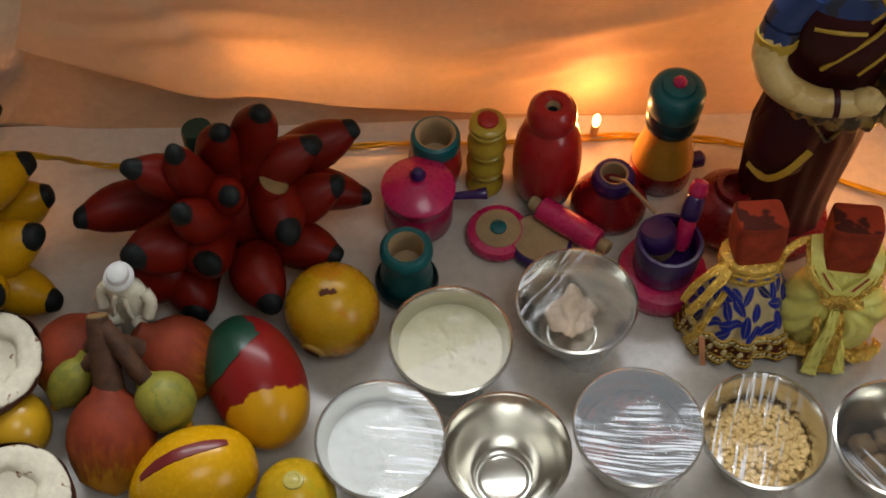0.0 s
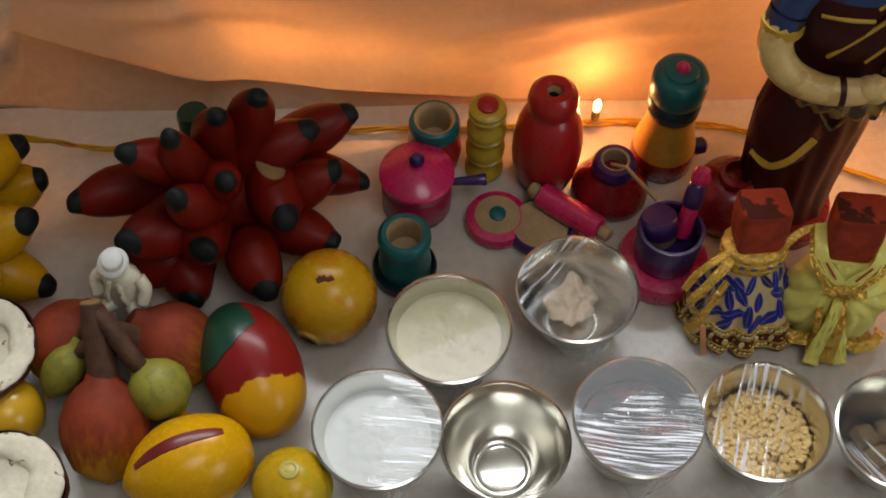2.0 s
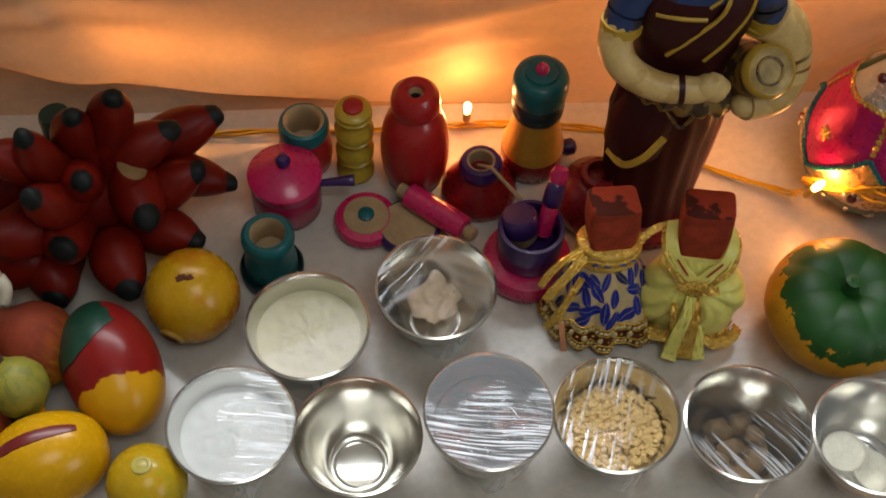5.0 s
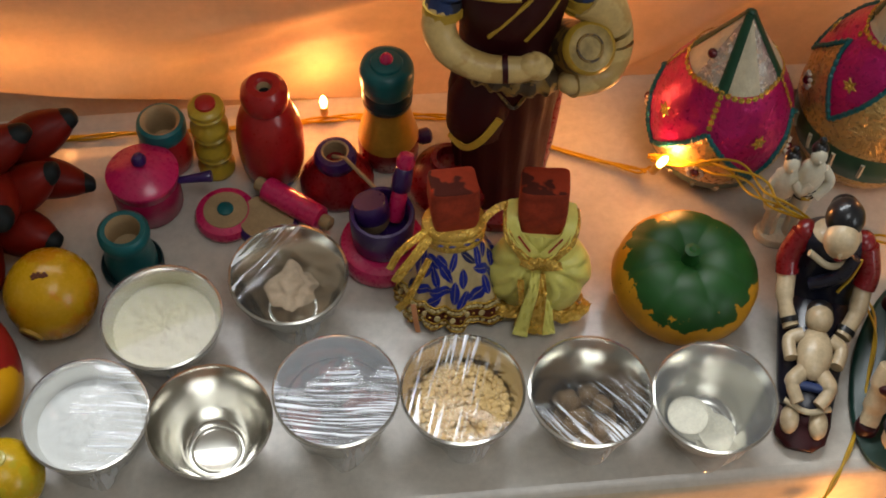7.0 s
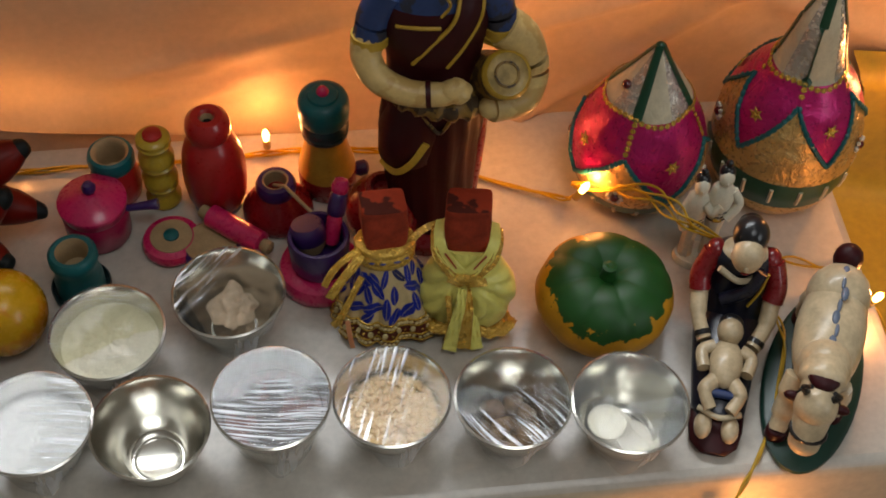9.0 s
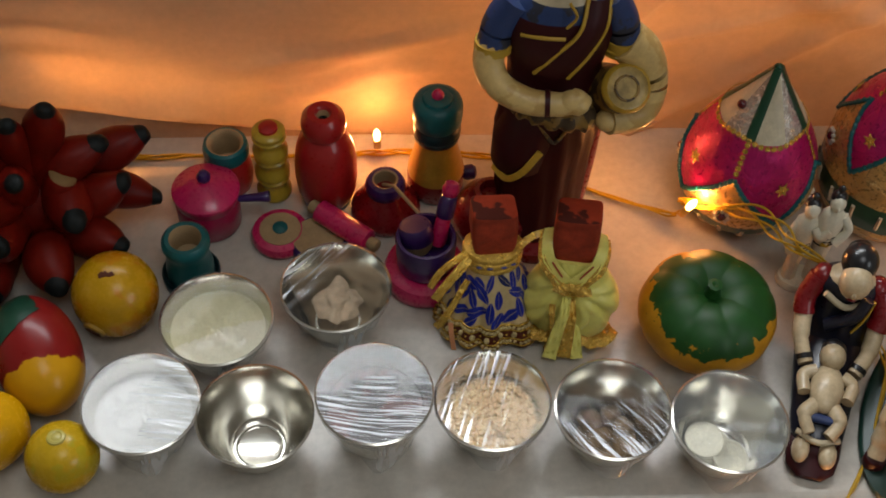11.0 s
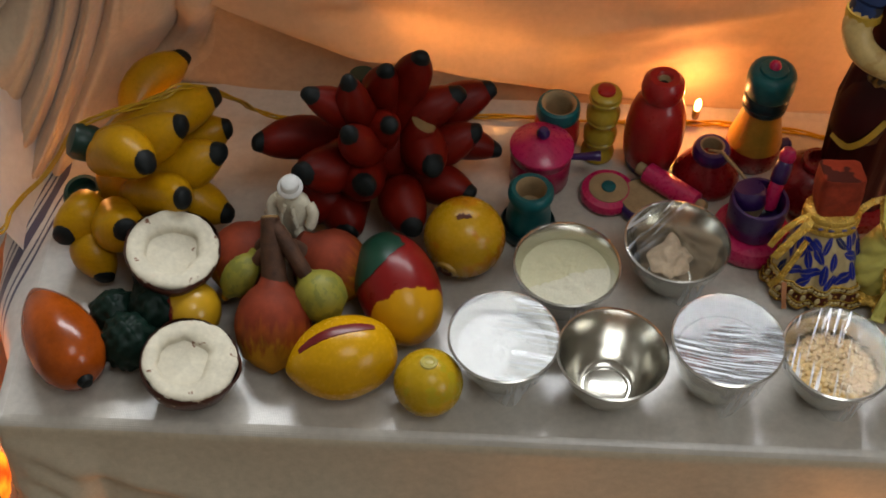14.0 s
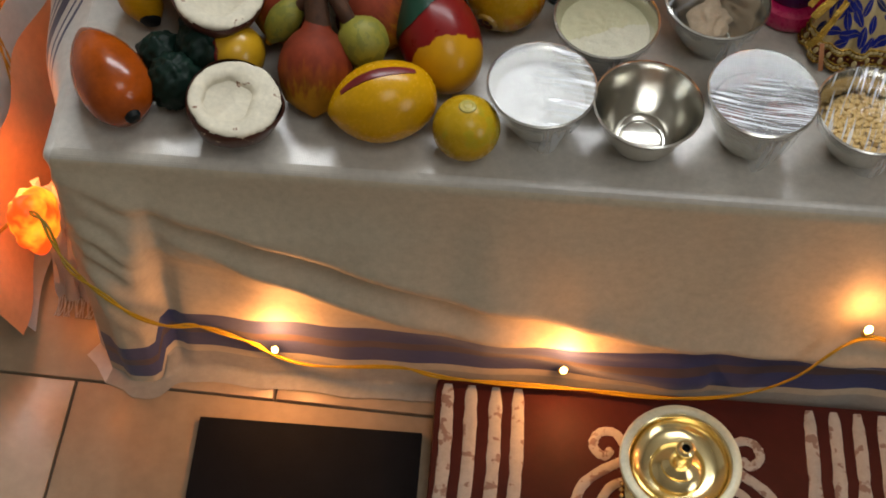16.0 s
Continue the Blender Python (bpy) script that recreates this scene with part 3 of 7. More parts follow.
def make_tablecloth():
    """The cloth over the lowest step: top, rounded edges and drapes that spill on the floor."""
    x0, x1, dep, r = -0.507, 0.615, 0.392, 0.012
    path = []
    for k in range(49):
        path.append((x0, dep + (r - dep) * k / 48, -1, 0))
    for k in range(1, 6):
        a = math.pi + k / 6 * math.pi / 2
        path.append((x0 + r + r * math.cos(a), r + r * math.sin(a), math.cos(a), math.sin(a)))
    for k in range(170):
        path.append((x0 + r + (x1 - x0 - 2 * r) * k / 169, 0, 0, -1))
    for k in range(1, 6):
        a = -math.pi / 2 + k / 6 * math.pi / 2
        path.append((x1 - r + r * math.cos(a), r + r * math.sin(a), math.cos(a), math.sin(a)))
    for k in range(49):
        path.append((x1, r + (dep - r) * k / 48, 1, 0))
    zs = [(-r, 0.300), (-0.0075, 0.2988), (-0.003, 0.2955), (-0.0006, 0.2905), (0, 0.285)]
    zs += [(0.040 * ((0.285 - z) / 0.285) ** 1.2, z) for z in [0.285 - 0.285 * k / 57 for k in range(1, 57)]]
    zs += [(0.043, 0.0035), (0.048, 0.003), (0.056, 0.0025)]
    rows = []
    for off, z in zs:
        row = []
        for x, y, nx, ny in path:
            o = off if ny < -0.5 or off < 0 else off * (0.1 + 0.9 * ny * ny)
            hang = max(0.0, min(1.0, (0.285 - z) / 0.06))
            o += hang * (0.005 * nz(x * 7, y * 7, z * 3) + 0.0035 * nz(x * 22, y * 22, z * 8 + 4))
            if ny < -0.5 and z < 0.285:
                line = bent(x, (-0.5, -0.355, -0.255, -0.118, 0.061, 0.3, 0.62), (0.272, 0.223, 0.188, 0.140, 0.103, 0.074, 0.067))
                d = z - line
                o += 0.012 * (1 / (1 + math.exp(-d / 0.0028))) * math.exp(-max(d, 0) / 0.05) * hang * 1.4
                o += 0.008 * math.exp(-((z - line + 0.05) / 0.02) ** 2) * max(0, min(1, (x + 0.5) / 0.1)) * (1 if x < 0.1 else 0.4)
                line2 = bent(x, (-0.5, -0.40, -0.30, -0.20, -0.1, 0.1), (0.262, 0.200, 0.152, 0.112, 0.09, 0.075))
                o += 0.007 * (1 / (1 + math.exp(-(z - line2) / 0.0022))) * math.exp(-max(z - line2, 0) / 0.03) * max(0, min(1, (x + 0.46) / 0.06)) * (1 if x < 0.0 else max(0, 1 - x / 0.1))
                o += 0.0035 * math.sin(z * 210 + x * 160 + 4 * nz(x * 20, z * 20, 3)) * math.exp(-((x + 0.465) / 0.03) ** 2) * max(0, min(1, (0.27 - z) / 0.04)) * max(0, min(1, (z - 0.10) / 0.04))
                o += 0.034 * math.exp(-((x + 0.462) / 0.036) ** 6) * max(0, min(1, (0.285 - z) / 0.12)) * (0.55 + 0.45 * z / 0.285)
                o -= 0.010 * math.exp(-((x + 0.426) / 0.010) ** 2) * max(0, min(1, (0.22 - z) / 0.08)) * min(1, z / 0.03)
            if nx < -0.5:
                c = bent(y, (0.0, 0.05, 0.10, 0.15, 0.22, 0.5), (-0.010, -0.008, 0.020, 0.044, 0.058, 0.062))
                o += c * (1 - math.exp(-max(0, 0.292 - z) / 0.022))
                o += 0.004 * math.sin(y * 45 + z * 8) * max(0, min(1, (0.25 - z) / 0.2))
            low = max(0.0, min(1.0, (0.14 - z) / 0.04)) * max(0.0, min(1.0, z / 0.03))
            lift = low * (0.004 * nz(x * 6, 0.3, 0) + 0.10 * max(0, min(x, 0.35) - 0.08) - 0.028 * max(0, min(1, (-0.430 - x) / 0.006))) if ny < -0.5 else 0
            tuck = 0.022 * hang * (1 - z / 0.285) * max(0.0, min(1.0, (-0.44 - x) / 0.05)) * max(0.0, min(1.0, (0.09 - y) / 0.05))
            row.append((x + nx * o + tuck, y + ny * o, max(z + lift + (0.0012 * nz(x * 30, y * 30, 2) if z < 0.01 else 0), 0.0015)))
        rows.append(row)

    def pick(i, j):
        z = zs[i + 1][1]
        x, y, nx, ny = path[j]
        if nx < -0.5:
            return STRIPED_CLOTH
        if 0.056 < z < 0.066:
            return BROWN_BAND
        if 0.037 < z < 0.089:
            return BLUE_BAND
        # The hanging part takes the copy with warm light painted in.
        return HEM_CLOTH if z < 0.03 else WARM_LIT_CLOTH if z < 0.292 else TABLE_CLOTH

    b = Build()
    b.grid(rows, TABLE_CLOTH, pick=pick)
    top = []
    nx_, ny_ = 120, 44
    for i in range(ny_ + 1):
        y = r + (dep + 0.01 - r) * i / ny_
        row = []
        for j in range(nx_ + 1):
            x = x0 + r + (x1 - x0 - 2 * r) * j / nx_
            edge = min(1, min(i, j, nx_ - j) / 4)
            row.append((x, y, TOP + edge * (0.0006 * nz(x * 14, y * 14, 1) + 0.0005 * nz(x * 5, y * 30, 5) - 0.0006)))
        top.append(row)
    b.grid(top, TABLE_CLOTH)
    b.thing("tablecloth", "grey-cream cotton cloth with blue woven border draped over step", "tablecloth", STEP, sharp=80)


make_tablecloth()
Build().slab(-0.492, 0.60, 0.014, 0.40, 0.0, 0.294, RAW_WOOD, 0.004).thing("display_step", "wooden display step hidden under its cloth", "step", STEP, kind="structure")


def make_backdrop():
    """The riser cloth of the next step: an upper sheet whose edge sags like a swag, and a lower sheet behind that edge."""
    def sag_at(x):
        return bent(x, (-0.75, -0.391, -0.224, -0.125, -0.011, 0.06, 0.14, 1.0), (0.60, 0.432, 0.362, 0.340, 0.322, 0.312, 0.296, 0.292))

    def crumple(x, z):
        return 0.026 * math.exp(-((x + 0.415) / 0.05) ** 2 - ((z - 0.34) / 0.05) ** 2)

    top, columns = 0.700, [-0.49 + 1.49 * j / 200 for j in range(201)]
    rows = []
    for i in range(101):
        row = []
        for x in columns:
            low = sag_at(x)
            z = low + (top - low) * (i / 100) ** 1.25
            d = z - low
            swag = max(0.0, min(1.0, (0.10 - x) / 0.2)) * max(0.0, min(1.0, (x + 0.36) / 0.15))
            y = 0.391 - swag * 0.013 * math.exp(-(d / 0.028) ** 2) + swag * 0.006 * math.exp(-d / 0.004)
            y += 0.012 * max(0.0, min(1.0, (x - 0.05) / 0.3))
            y += 0.005 * nz(x * 5, z * 7, 3) + 0.0022 * nz(x * 16, z * 22, 8)
            ridge = z - 0.395 - 0.22 * (x + 0.02)
            y -= 0.006 * math.exp(-(ridge / 0.010) ** 2) * max(0, min(1, (x + 0.06) / 0.08)) * max(0, min(1, (0.22 - x) / 0.08))
            near = math.exp(-((x - 0.06) / 0.10) ** 2 - ((z - 0.375) / 0.035) ** 2)
            y += near * (0.0022 * math.sin((z - 0.2 * x) * 210 + 5 * nz(x * 9, z * 9, 2)) + 0.003 * nz(x * 26, z * 70, 5))
            left = math.exp(-((x + 0.235) / 0.09) ** 2 - ((z - 0.430) / 0.030) ** 2)
            y += left * (0.0030 * math.sin((z + 0.10 * x) * 170 + 4 * nz(x * 8, z * 8, 7)) + 0.003 * nz(x * 22, z * 60, 2))
            far = max(0.0, min(1.0, (x - 0.24) / 0.08))
            for a0, z0, lean, wide, out in ((0.30, 0.41, 1.5, 0.020, 0.012), (0.43, 0.44, 0.35, 0.007, 0.006), (0.47, 0.40, 0.75, 0.012, 0.008), (0.38, 0.52, -0.5, 0.015, 0.008)):
                y -= far * out * math.exp(-((z - z0 - lean * (x - a0)) / (wide * (1 + 0.4 * nz(x * 9, z * 5, a0 * 20)))) ** 2)
            y += far * 0.0018 * nz(x * 40, z * 55, 6)
            crease = z - low - 0.028 - 0.9 * max(0.0, -0.19 - x)
            y -= 0.010 / (1 + math.exp(crease / 0.004)) * max(0.0, min(1.0, (-0.19 - x) / 0.05))
            row.append((x, y + crumple(x, z), z))
        rows.append(row)
    for k in range(1, 8):
        rows.append([(p[0], p[1] + 0.06 * k if k < 7 else 0.9, top + 0.002 + 0.001 * k) for p in rows[100]])
    b = Build()
    b.grid(rows, STEP_CLOTH)
    b.thing("riser_cloth", "cream cotton cloth hanging in folds behind the display", "drape", STEP, sharp=80)
    rows = []
    for i in range(31):
        row = []
        for x in columns:
            high = sag_at(x) + 0.004
            u = i / 30
            z = 0.294 + (high - 0.294) * min(1.0, u / 0.75)
            y = 0.397 + 0.10 * max(0.0, (u - 0.75) / 0.25) + 0.002 * nz(x * 7, z * 9, 5)
            row.append((x, y + crumple(x, z), z))
        rows.append(row)
    b = Build()
    b.grid(rows, LINING)
    b.thing("lining_cloth", "brownish cotton cloth tucked behind the sagging edge", "drape", STEP, sharp=80)
    Build().slab(-0.48, 0.98, 0.52, 0.92, 0.0, 0.690, RAW_WOOD, 0.004).thing("display_step", "taller wooden display step hidden under its cloth", "step", STEP, kind="structure")


make_backdrop()


def make_bunched_drape():
    """Cloth gathered in slanting folds at the end of the riser; each column of the sheet runs along a fold."""
    rows = []
    for i in range(71):
        z = 0.297 + 0.215 * i / 70
        row = []
        for j in range(231):
            u = -0.625 + 0.24 * j / 230
            x = u + 0.50 * (z - 0.3) + 0.006 * nz(u * 9, z * 8, 2)
            fade = max(0.0, min(1.0, (-0.388 - u) / 0.10))
            fade = fade * fade * (3 - 2 * fade)
            phase = math.pi * u / 0.046 + 4.2 * nz(u * 11, z * 5, 1) + 1.6 * math.sin(z * 15 + u * 14)
            pleat = abs(math.sin(phase)) ** 0.6
            small = abs(math.sin(phase * 2.3 + 2 * nz(u * 11, z * 9, 6)))
            deep = 0.022 + 0.030 * nz(u * 16, z * 6, 3)
            y = 0.403 - fade * (0.021 + deep * pleat + 0.004 * small * pleat + 0.010 * nz(u * 6, z * 7, 8)) - 0.10 * max(0.0, -0.50 - u)
            y += 0.020 * math.exp(-((x + 0.412) / 0.04) ** 2 - ((z - 0.345) / 0.05) ** 2)
            y -= 0.085 * max(0.0, min(1.0, (-0.445 - x) / 0.06)) * max(0.0, 1 - (z - 0.297) / 0.17) ** 1.3
            row.append((x, y, z))
        rows.append(row)
    b = Build()
    b.grid(rows, BUNCHED_CLOTH)
    b.thing("bunched_drape", "beige cotton cloth gathered in slanting folds", "drape", STEP, sharp=80)


make_bunched_drape()


def hanging(label, mat, x, slope, y0, y1, z0, z1, wave, seed):
    rows = []
    for i in range(31):
        z = z0 + (z1 - z0) * i / 30
        rows.append([(x + slope * (z - 0.3) + wave * math.sin(y * 38 + z * 4 + seed) + 0.006 * nz(y * 9, z * 6, seed), y, z) for y in [y0 + (y1 - y0) * k / 50 for k in range(51)]])
    b = Build()
    b.grid(rows, mat)
    b.thing("side_drape", label, "drape", sharp=80)


def make_side_hangings():
    hanging("white cotton cloth hanging beside the display step", SIDE_CLOTH, -0.536, -0.34, 0.195, 0.42, 0.285, 0.46, 0.005, 1)
    hanging("orange cotton cloth hanging beside the display step", ORANGE_CLOTH, -0.655, -0.33, -0.04, 0.40, 0.05, 0.168, 0.008, 2)
    hanging("white cotton sheet behind the orange cloth", SIDE_CLOTH, -0.712, -0.5, -0.02, 0.60, 0.02, 0.40, 0.006, 3)
    b = Build()
    rows = []
    for i in range(13):
        z = 0.17 - 0.165 * i / 12
        rows.append([(-0.560 + 0.045 * u + 0.004 * math.sin(u * 20), 0.062 - 0.03 * i / 12 + 0.006 * math.sin(u * 17 + i), z) for u in [k / 14 for k in range(15)]])
    b.grid(rows, SIDE_CLOTH)
    sheet = b.thing("cloth_end", "white cloth end with a frayed fringe on the floor", "cloth", sharp=80)
    for k in range(22):
        x = -0.560 + 0.045 * k / 21
        Build().tube([(x, 0.031, 0.006), (x + random.uniform(-0.003, 0.003), 0.020, 0.003), (x + random.uniform(-0.005, 0.005), 0.010, 0.002)], 0.0006, SIDE_CLOTH, 4).part("thread", sheet)


make_side_hangings()
b = Build()
section = [(0.06, 0.205)] + [(0.06 + 0.036 * k, 0.207) for k in range(1, 10)] + [(0.392, 0.215)] + [(0.396, 0.23 + 0.013 * k) for k in range(11)] + [(0.405, 0.366), (0.43, 0.368)]
b.grid([[(x, y + 0.03 * (x - 0.63) + 0.004 * math.sin(x * 40 + z * 6) * (1 if z > 0.21 else 0), z + (0.002 * nz(x * 14, y * 14, 4) if z < 0.21 else 0)) for x in [0.632 + 0.4 * k / 30 for k in range(31)]] for y, z in section], YELLOW_CLOTH)
b.grid([[(x, 0.06 + 0.004 * math.sin(x * 50), z) for x in [0.632 + 0.4 * k / 30 for k in range(31)]] for z in (0.205, 0.1, 0.0)], YELLOW_CLOTH)
b.thing("yellow_drape", "bright yellow cotton cloth over the neighbouring step", "drape", sharp=80)


# ---- fruit ----
def banana_meshes(skin, fat):
    """The shared meshes of one banana and its dark tip: local z runs from the stem end (0) to the tip (1 = 0.1 m)."""
    prof = [(0.30, 0.0), (0.52, 0.06), (0.80, 0.18), (0.95, 0.32), (1.0, 0.46), (1.0, 0.58), (0.95, 0.70), (0.83, 0.80), (0.67, 0.88), (0.52, 0.935), (0.41, 0.965), (0.34, 0.98)]

    def bow(v, a):
        u = v.z / 0.1
        return v + Vector((0.010 * math.sin(u * math.pi), 0, 0))

    body = Build().lathe([(r * fat, z * 0.1) for r, z in prof], skin, 18, None, bow).data("banana")
    def ragged(v, a):
        low = max(0.0, (0.0962 - v.z) / 0.002)
        return bow(v, a) * 1.0 + Vector((0, 0, -low * 0.0022 * (0.4 + 1.5 * nz(math.cos(a) * 2.2, math.sin(a) * 2.2, fat * 300))))

    tip = Build().lathe([(0.495 * fat, 0.0946), (0.47 * fat, 0.0960), (0.43 * fat, 0.0978), (0.385 * fat, 0.1), (0.32 * fat, 0.1022), (0.18 * fat, 0.1038), (0, 0.1041)], TIP_AND_SHADE_BLACK, 20, None, ragged).data("tip")
    return body, tip


def bunch(name, label, core, tips, skin, fat, shrink):
    """A hand of bananas: each reaches from near the core to its tip."""
    base = Vector((core[0], core[1], TOP))
    top = thing(name, label, "fruit bunch", Matrix.Translation(base))
    body, tip = banana_meshes(skin, fat)
    for k, (end, how, slim) in enumerate(tips):
        end = Vector(end)
        if isinstance(how, tuple):
            start = Vector(how)
            length = (end - start).length
        else:
            way = (end - Vector(core)).normalized()
            length = min(how, 0.97 * (end - Vector(core)).length)
            start = end - way * length
        m = Matrix.Translation(-base) @ toward(start, end, 137.5 * k) @ Matrix.Diagonal((slim * shrink * (0.94 + 0.12 * random.random()), slim * shrink, length / 0.1 * 0.94, 1))
        one = new("banana", body)
        one.parent, one.matrix_basis = top, m
        end_cap = new("tip", tip)
        end_cap.parent = one
    return top


red_tips = [((-0.173, 0.289, 0.474), 0.095), ((-0.203, 0.275, 0.469), 0.09), ((-0.234, 0.249, 0.477), 0.095), ((-0.270, 0.248, 0.459), 0.1),
            ((-0.322, 0.251, 0.388), 0.1), ((-0.109, 0.341, 0.389), 0.1), ((-0.137, 0.302, 0.420), 0.09), ((-0.118, 0.286, 0.386), 0.09),
            ((-0.099, 0.306, 0.340), 0.1), ((-0.196, 0.236, 0.439), 0.08), ((-0.232, 0.218, 0.444), 0.085), ((-0.157, 0.238, 0.383), (-0.190, 0.300, 0.345)),
            ((-0.216, 0.206, 0.389), (-0.214, 0.285, 0.352)), ((-0.274, 0.208, 0.398), (-0.236, 0.278, 0.362)), ((-0.173, 0.197, 0.345), (-0.188, 0.264, 0.332)), ((-0.121, 0.242, 0.345), 0.09),
            ((-0.285, 0.215, 0.330), (-0.245, 0.267, 0.335)), ((-0.232, 0.198, 0.330), (-0.226, 0.260, 0.328))]
rb = bunch("red_banana_bunch", "bunch of dark red wooden bananas with black tips", (-0.205, 0.288, 0.358), [(e, n, s) for (e, n), s in zip(red_tips, (0.86, 0.78, 0.78, 0.82, 0.97, 0.97, 0.92, 0.95, 0.9, 0.82, 0.85, 1.04, 1.12, 1.06, 1.0, 0.98, 1.04, 1.05))], RED_BANANA, 0.0208, 1.0)
b = Build().lathe([(0.016, -0.03), (0.022, 0.0), (0.02, 0.03), (0.014, 0.05)], RED_BANANA, 16, Matrix.Translation((0, 0.0, 0.04)))
b.ball((0, 0, 0.055), (0.034, 0.034, 0.04), RED_BANANA)
b.part("core", rb)
Build().lathe([(0.012, 0), (0.013, 0.03), (0.012, 0.05), (0.011, 0.052)], GREEN_STEM, 14, Matrix.Translation((-0.018, 0.012, 0.075)) @ pose(0, 0, 0, -8, -6, 0)).part("stem", rb, "dark green stem end")
CUT_WOOD = paint("broken_wood", (0.3, 0.17, 0.06), 0.7, 0.0, 0.6)
cut = Matrix.Translation(Vector((0.035, -0.012, 0.104))) @ Matrix.Diagonal((0.8, 0.8, 0.9, 1))
Build().lathe([(0.0, -0.06), (0.012, -0.05), (0.0165, -0.03), (0.0165, -0.012), (0.0145, -0.003), (0.0100, 0.0, CUT_WOOD), (0, 0.0005, CUT_WOOD)], RED_BANANA, 18, cut @ pose(0, 0, 0, -4, 26, 0)).part("banana", rb, "banana with its tip broken off")

yellow_tips = [((-0.404, 0.383, 0.366), (-0.448, 0.305, 0.345), 0.95), ((-0.354, 0.308, 0.390), (-0.452, 0.250, 0.376), 0.98), ((-0.368, 0.240, 0.420), (-0.459, 0.236, 0.386), 1.0), ((-0.391, 0.192, 0.418), (-0.455, 0.228, 0.376), 1.0),
               ((-0.339, 0.236, 0.392), (-0.415, 0.250, 0.352), 0.98), ((-0.363, 0.185, 0.385), (-0.432, 0.220, 0.345), 0.95), ((-0.333, 0.210, 0.335), (-0.410, 0.235, 0.334), 0.9), ((-0.411, 0.156, 0.372), (-0.438, 0.206, 0.345), 1.0),
               ((-0.476, 0.162, 0.346), (-0.461, 0.218, 0.338), 1.0), ((-0.436, 0.143, 0.314), (-0.452, 0.198, 0.334), 0.9), ((-0.345, 0.296, 0.360), (-0.425, 0.275, 0.345), 0.95)]
yb = bunch("yellow_banana_bunch", "bunch of yellow wooden bananas with black tips", (-0.448, 0.240, 0.350), yellow_tips, YELLOW_BANANA, 0.0225, 1.0)
Build().ball((0.014, 0.006, 0.035), (0.030, 0.034, 0.034), YELLOW_BANANA).part("core", yb)
Build().lathe([(0.010, -0.018), (0.0135, -0.012), (0.0165, 0.0), (0.0165, 0.012), (0.014, 0.017), (0.009, 0.0185)], GREEN_STEM, 18, Matrix.Translation((-0.012, 0.000, 0.085)) @ pose(0, 0, 0, 0, -62, 12)).part("stem", yb, "dark green stem")
Build().lathe([(0.015, 0.0), (0.0185, 0.004), (0.0185, 0.026), (0.0165, 0.031), (0.013, 0.031), (0.011, 0.024)], GREEN_STEM, 20, Matrix.Translation((-0.021, -0.010, 0.010)) @ pose(0, 0, 0, 10, -6, 0)).part("stem", yb, "dark green stem")


def fruit(name, label, prof, mat, centre, axis, seg=32, category="toy fruit", warp=None, roll=0):
    """A turned fruit: prof is (radius, z) about its middle; axis is the way its local z points."""
    c = Vector(centre)
    m = toward(c, c + Vector(axis), roll)
    return Build().lathe(prof, mat, seg, None, warp).thing(name, label, category, m)


def egg(r, h, low=1.0, high=1.0, n=18):
    """A profile of half length h and radius r; low and high above 1 make that end more pointed."""
    out = []
    for k in range(n + 1):
        t = -math.pi / 2 + math.pi * k / n
        p = low if t < 0 else high
        out.append((r * math.cos(t) ** p, h * math.sin(t)))
    return out


mg = thing("mango", "red and yellow lacquered wooden mango with a green leaf", "toy fruit", toward((-0.182, 0.143, 0.3365), Vector((-0.182, 0.143, 0.3365)) + Vector((-0.40, 0.87, 0.14))))
Build().lathe(egg(0.0352, 0.0525, 0.85, 1.0, 40), MANGO, 72).part("body", mg)
lean_way = mg.matrix_basis.to_3x3().inverted() @ Vector((-0.75, -0.35, 0.45))
leaf_a = math.atan2(lean_way.y, lean_way.x)
rows = []
for k in range(21):
    u = 0.004 + 0.0478 * k / 20
    rr = 0.0352 * math.cos(math.asin(u / 0.0525)) + 0.0009
    half = (0.12 + 1.35 * min(1.0, (k + 1) / 9) ** 0.8) * (1 + 0.12 * nz(k * 0.6, 2))
    rows.append([(rr * math.cos(leaf_a + half * q), rr * math.sin(leaf_a + half * q), u) for q in [w / 14 - 1 for w in range(29)]])
b = Build()
b.grid(rows, paint("dark_green_leaf_paint", (0.008, 0.055, 0.03), 0.36, 0.2))
b.part("painted_leaf", mg, "dark green painted leaf")
pp = thing("papaya", "yellow lacquered wooden papaya with a red slit", "toy fruit", toward((-0.222, 0.069, 0.334), (-0.12, 0.108, 0.335)))
Build().lathe(egg(0.0345, 0.0465, 1.45, 0.85), PAPAYA, 32).part("body", pp)
pm = pp.matrix_basis.to_3x3().inverted() @ Vector((-0.06, 0.10, 1.0)).normalized()
ang = math.atan2(pm.y, pm.x)
rows = []
for k in range(25):
    u = -0.034 + 0.064 * k / 24
    rr = 0.0345 * (math.cos(math.asin(u / 0.0465)) ** (1.45 if u < 0 else 0.85))
    wd = (0.0009 + 0.0040 * math.sin(math.pi * (k + 0.5) / 25) ** 0.45 + 0.0005 * nz(k * 0.7, 3)) / rr
    rows.append([((rr + h) * math.cos(ang + wd * q), (rr + h) * math.sin(ang + wd * q), u) for q, h in ((-1.05, -0.0004), (-0.9, 0.0006), (-0.3, 0.0009), (0.3, 0.0009), (0.9, 0.0006), (1.05, -0.0004))])
b = Build()
b.grid(rows, SLIT_RED)
b.part("slit", pp, "dark red painted slit")
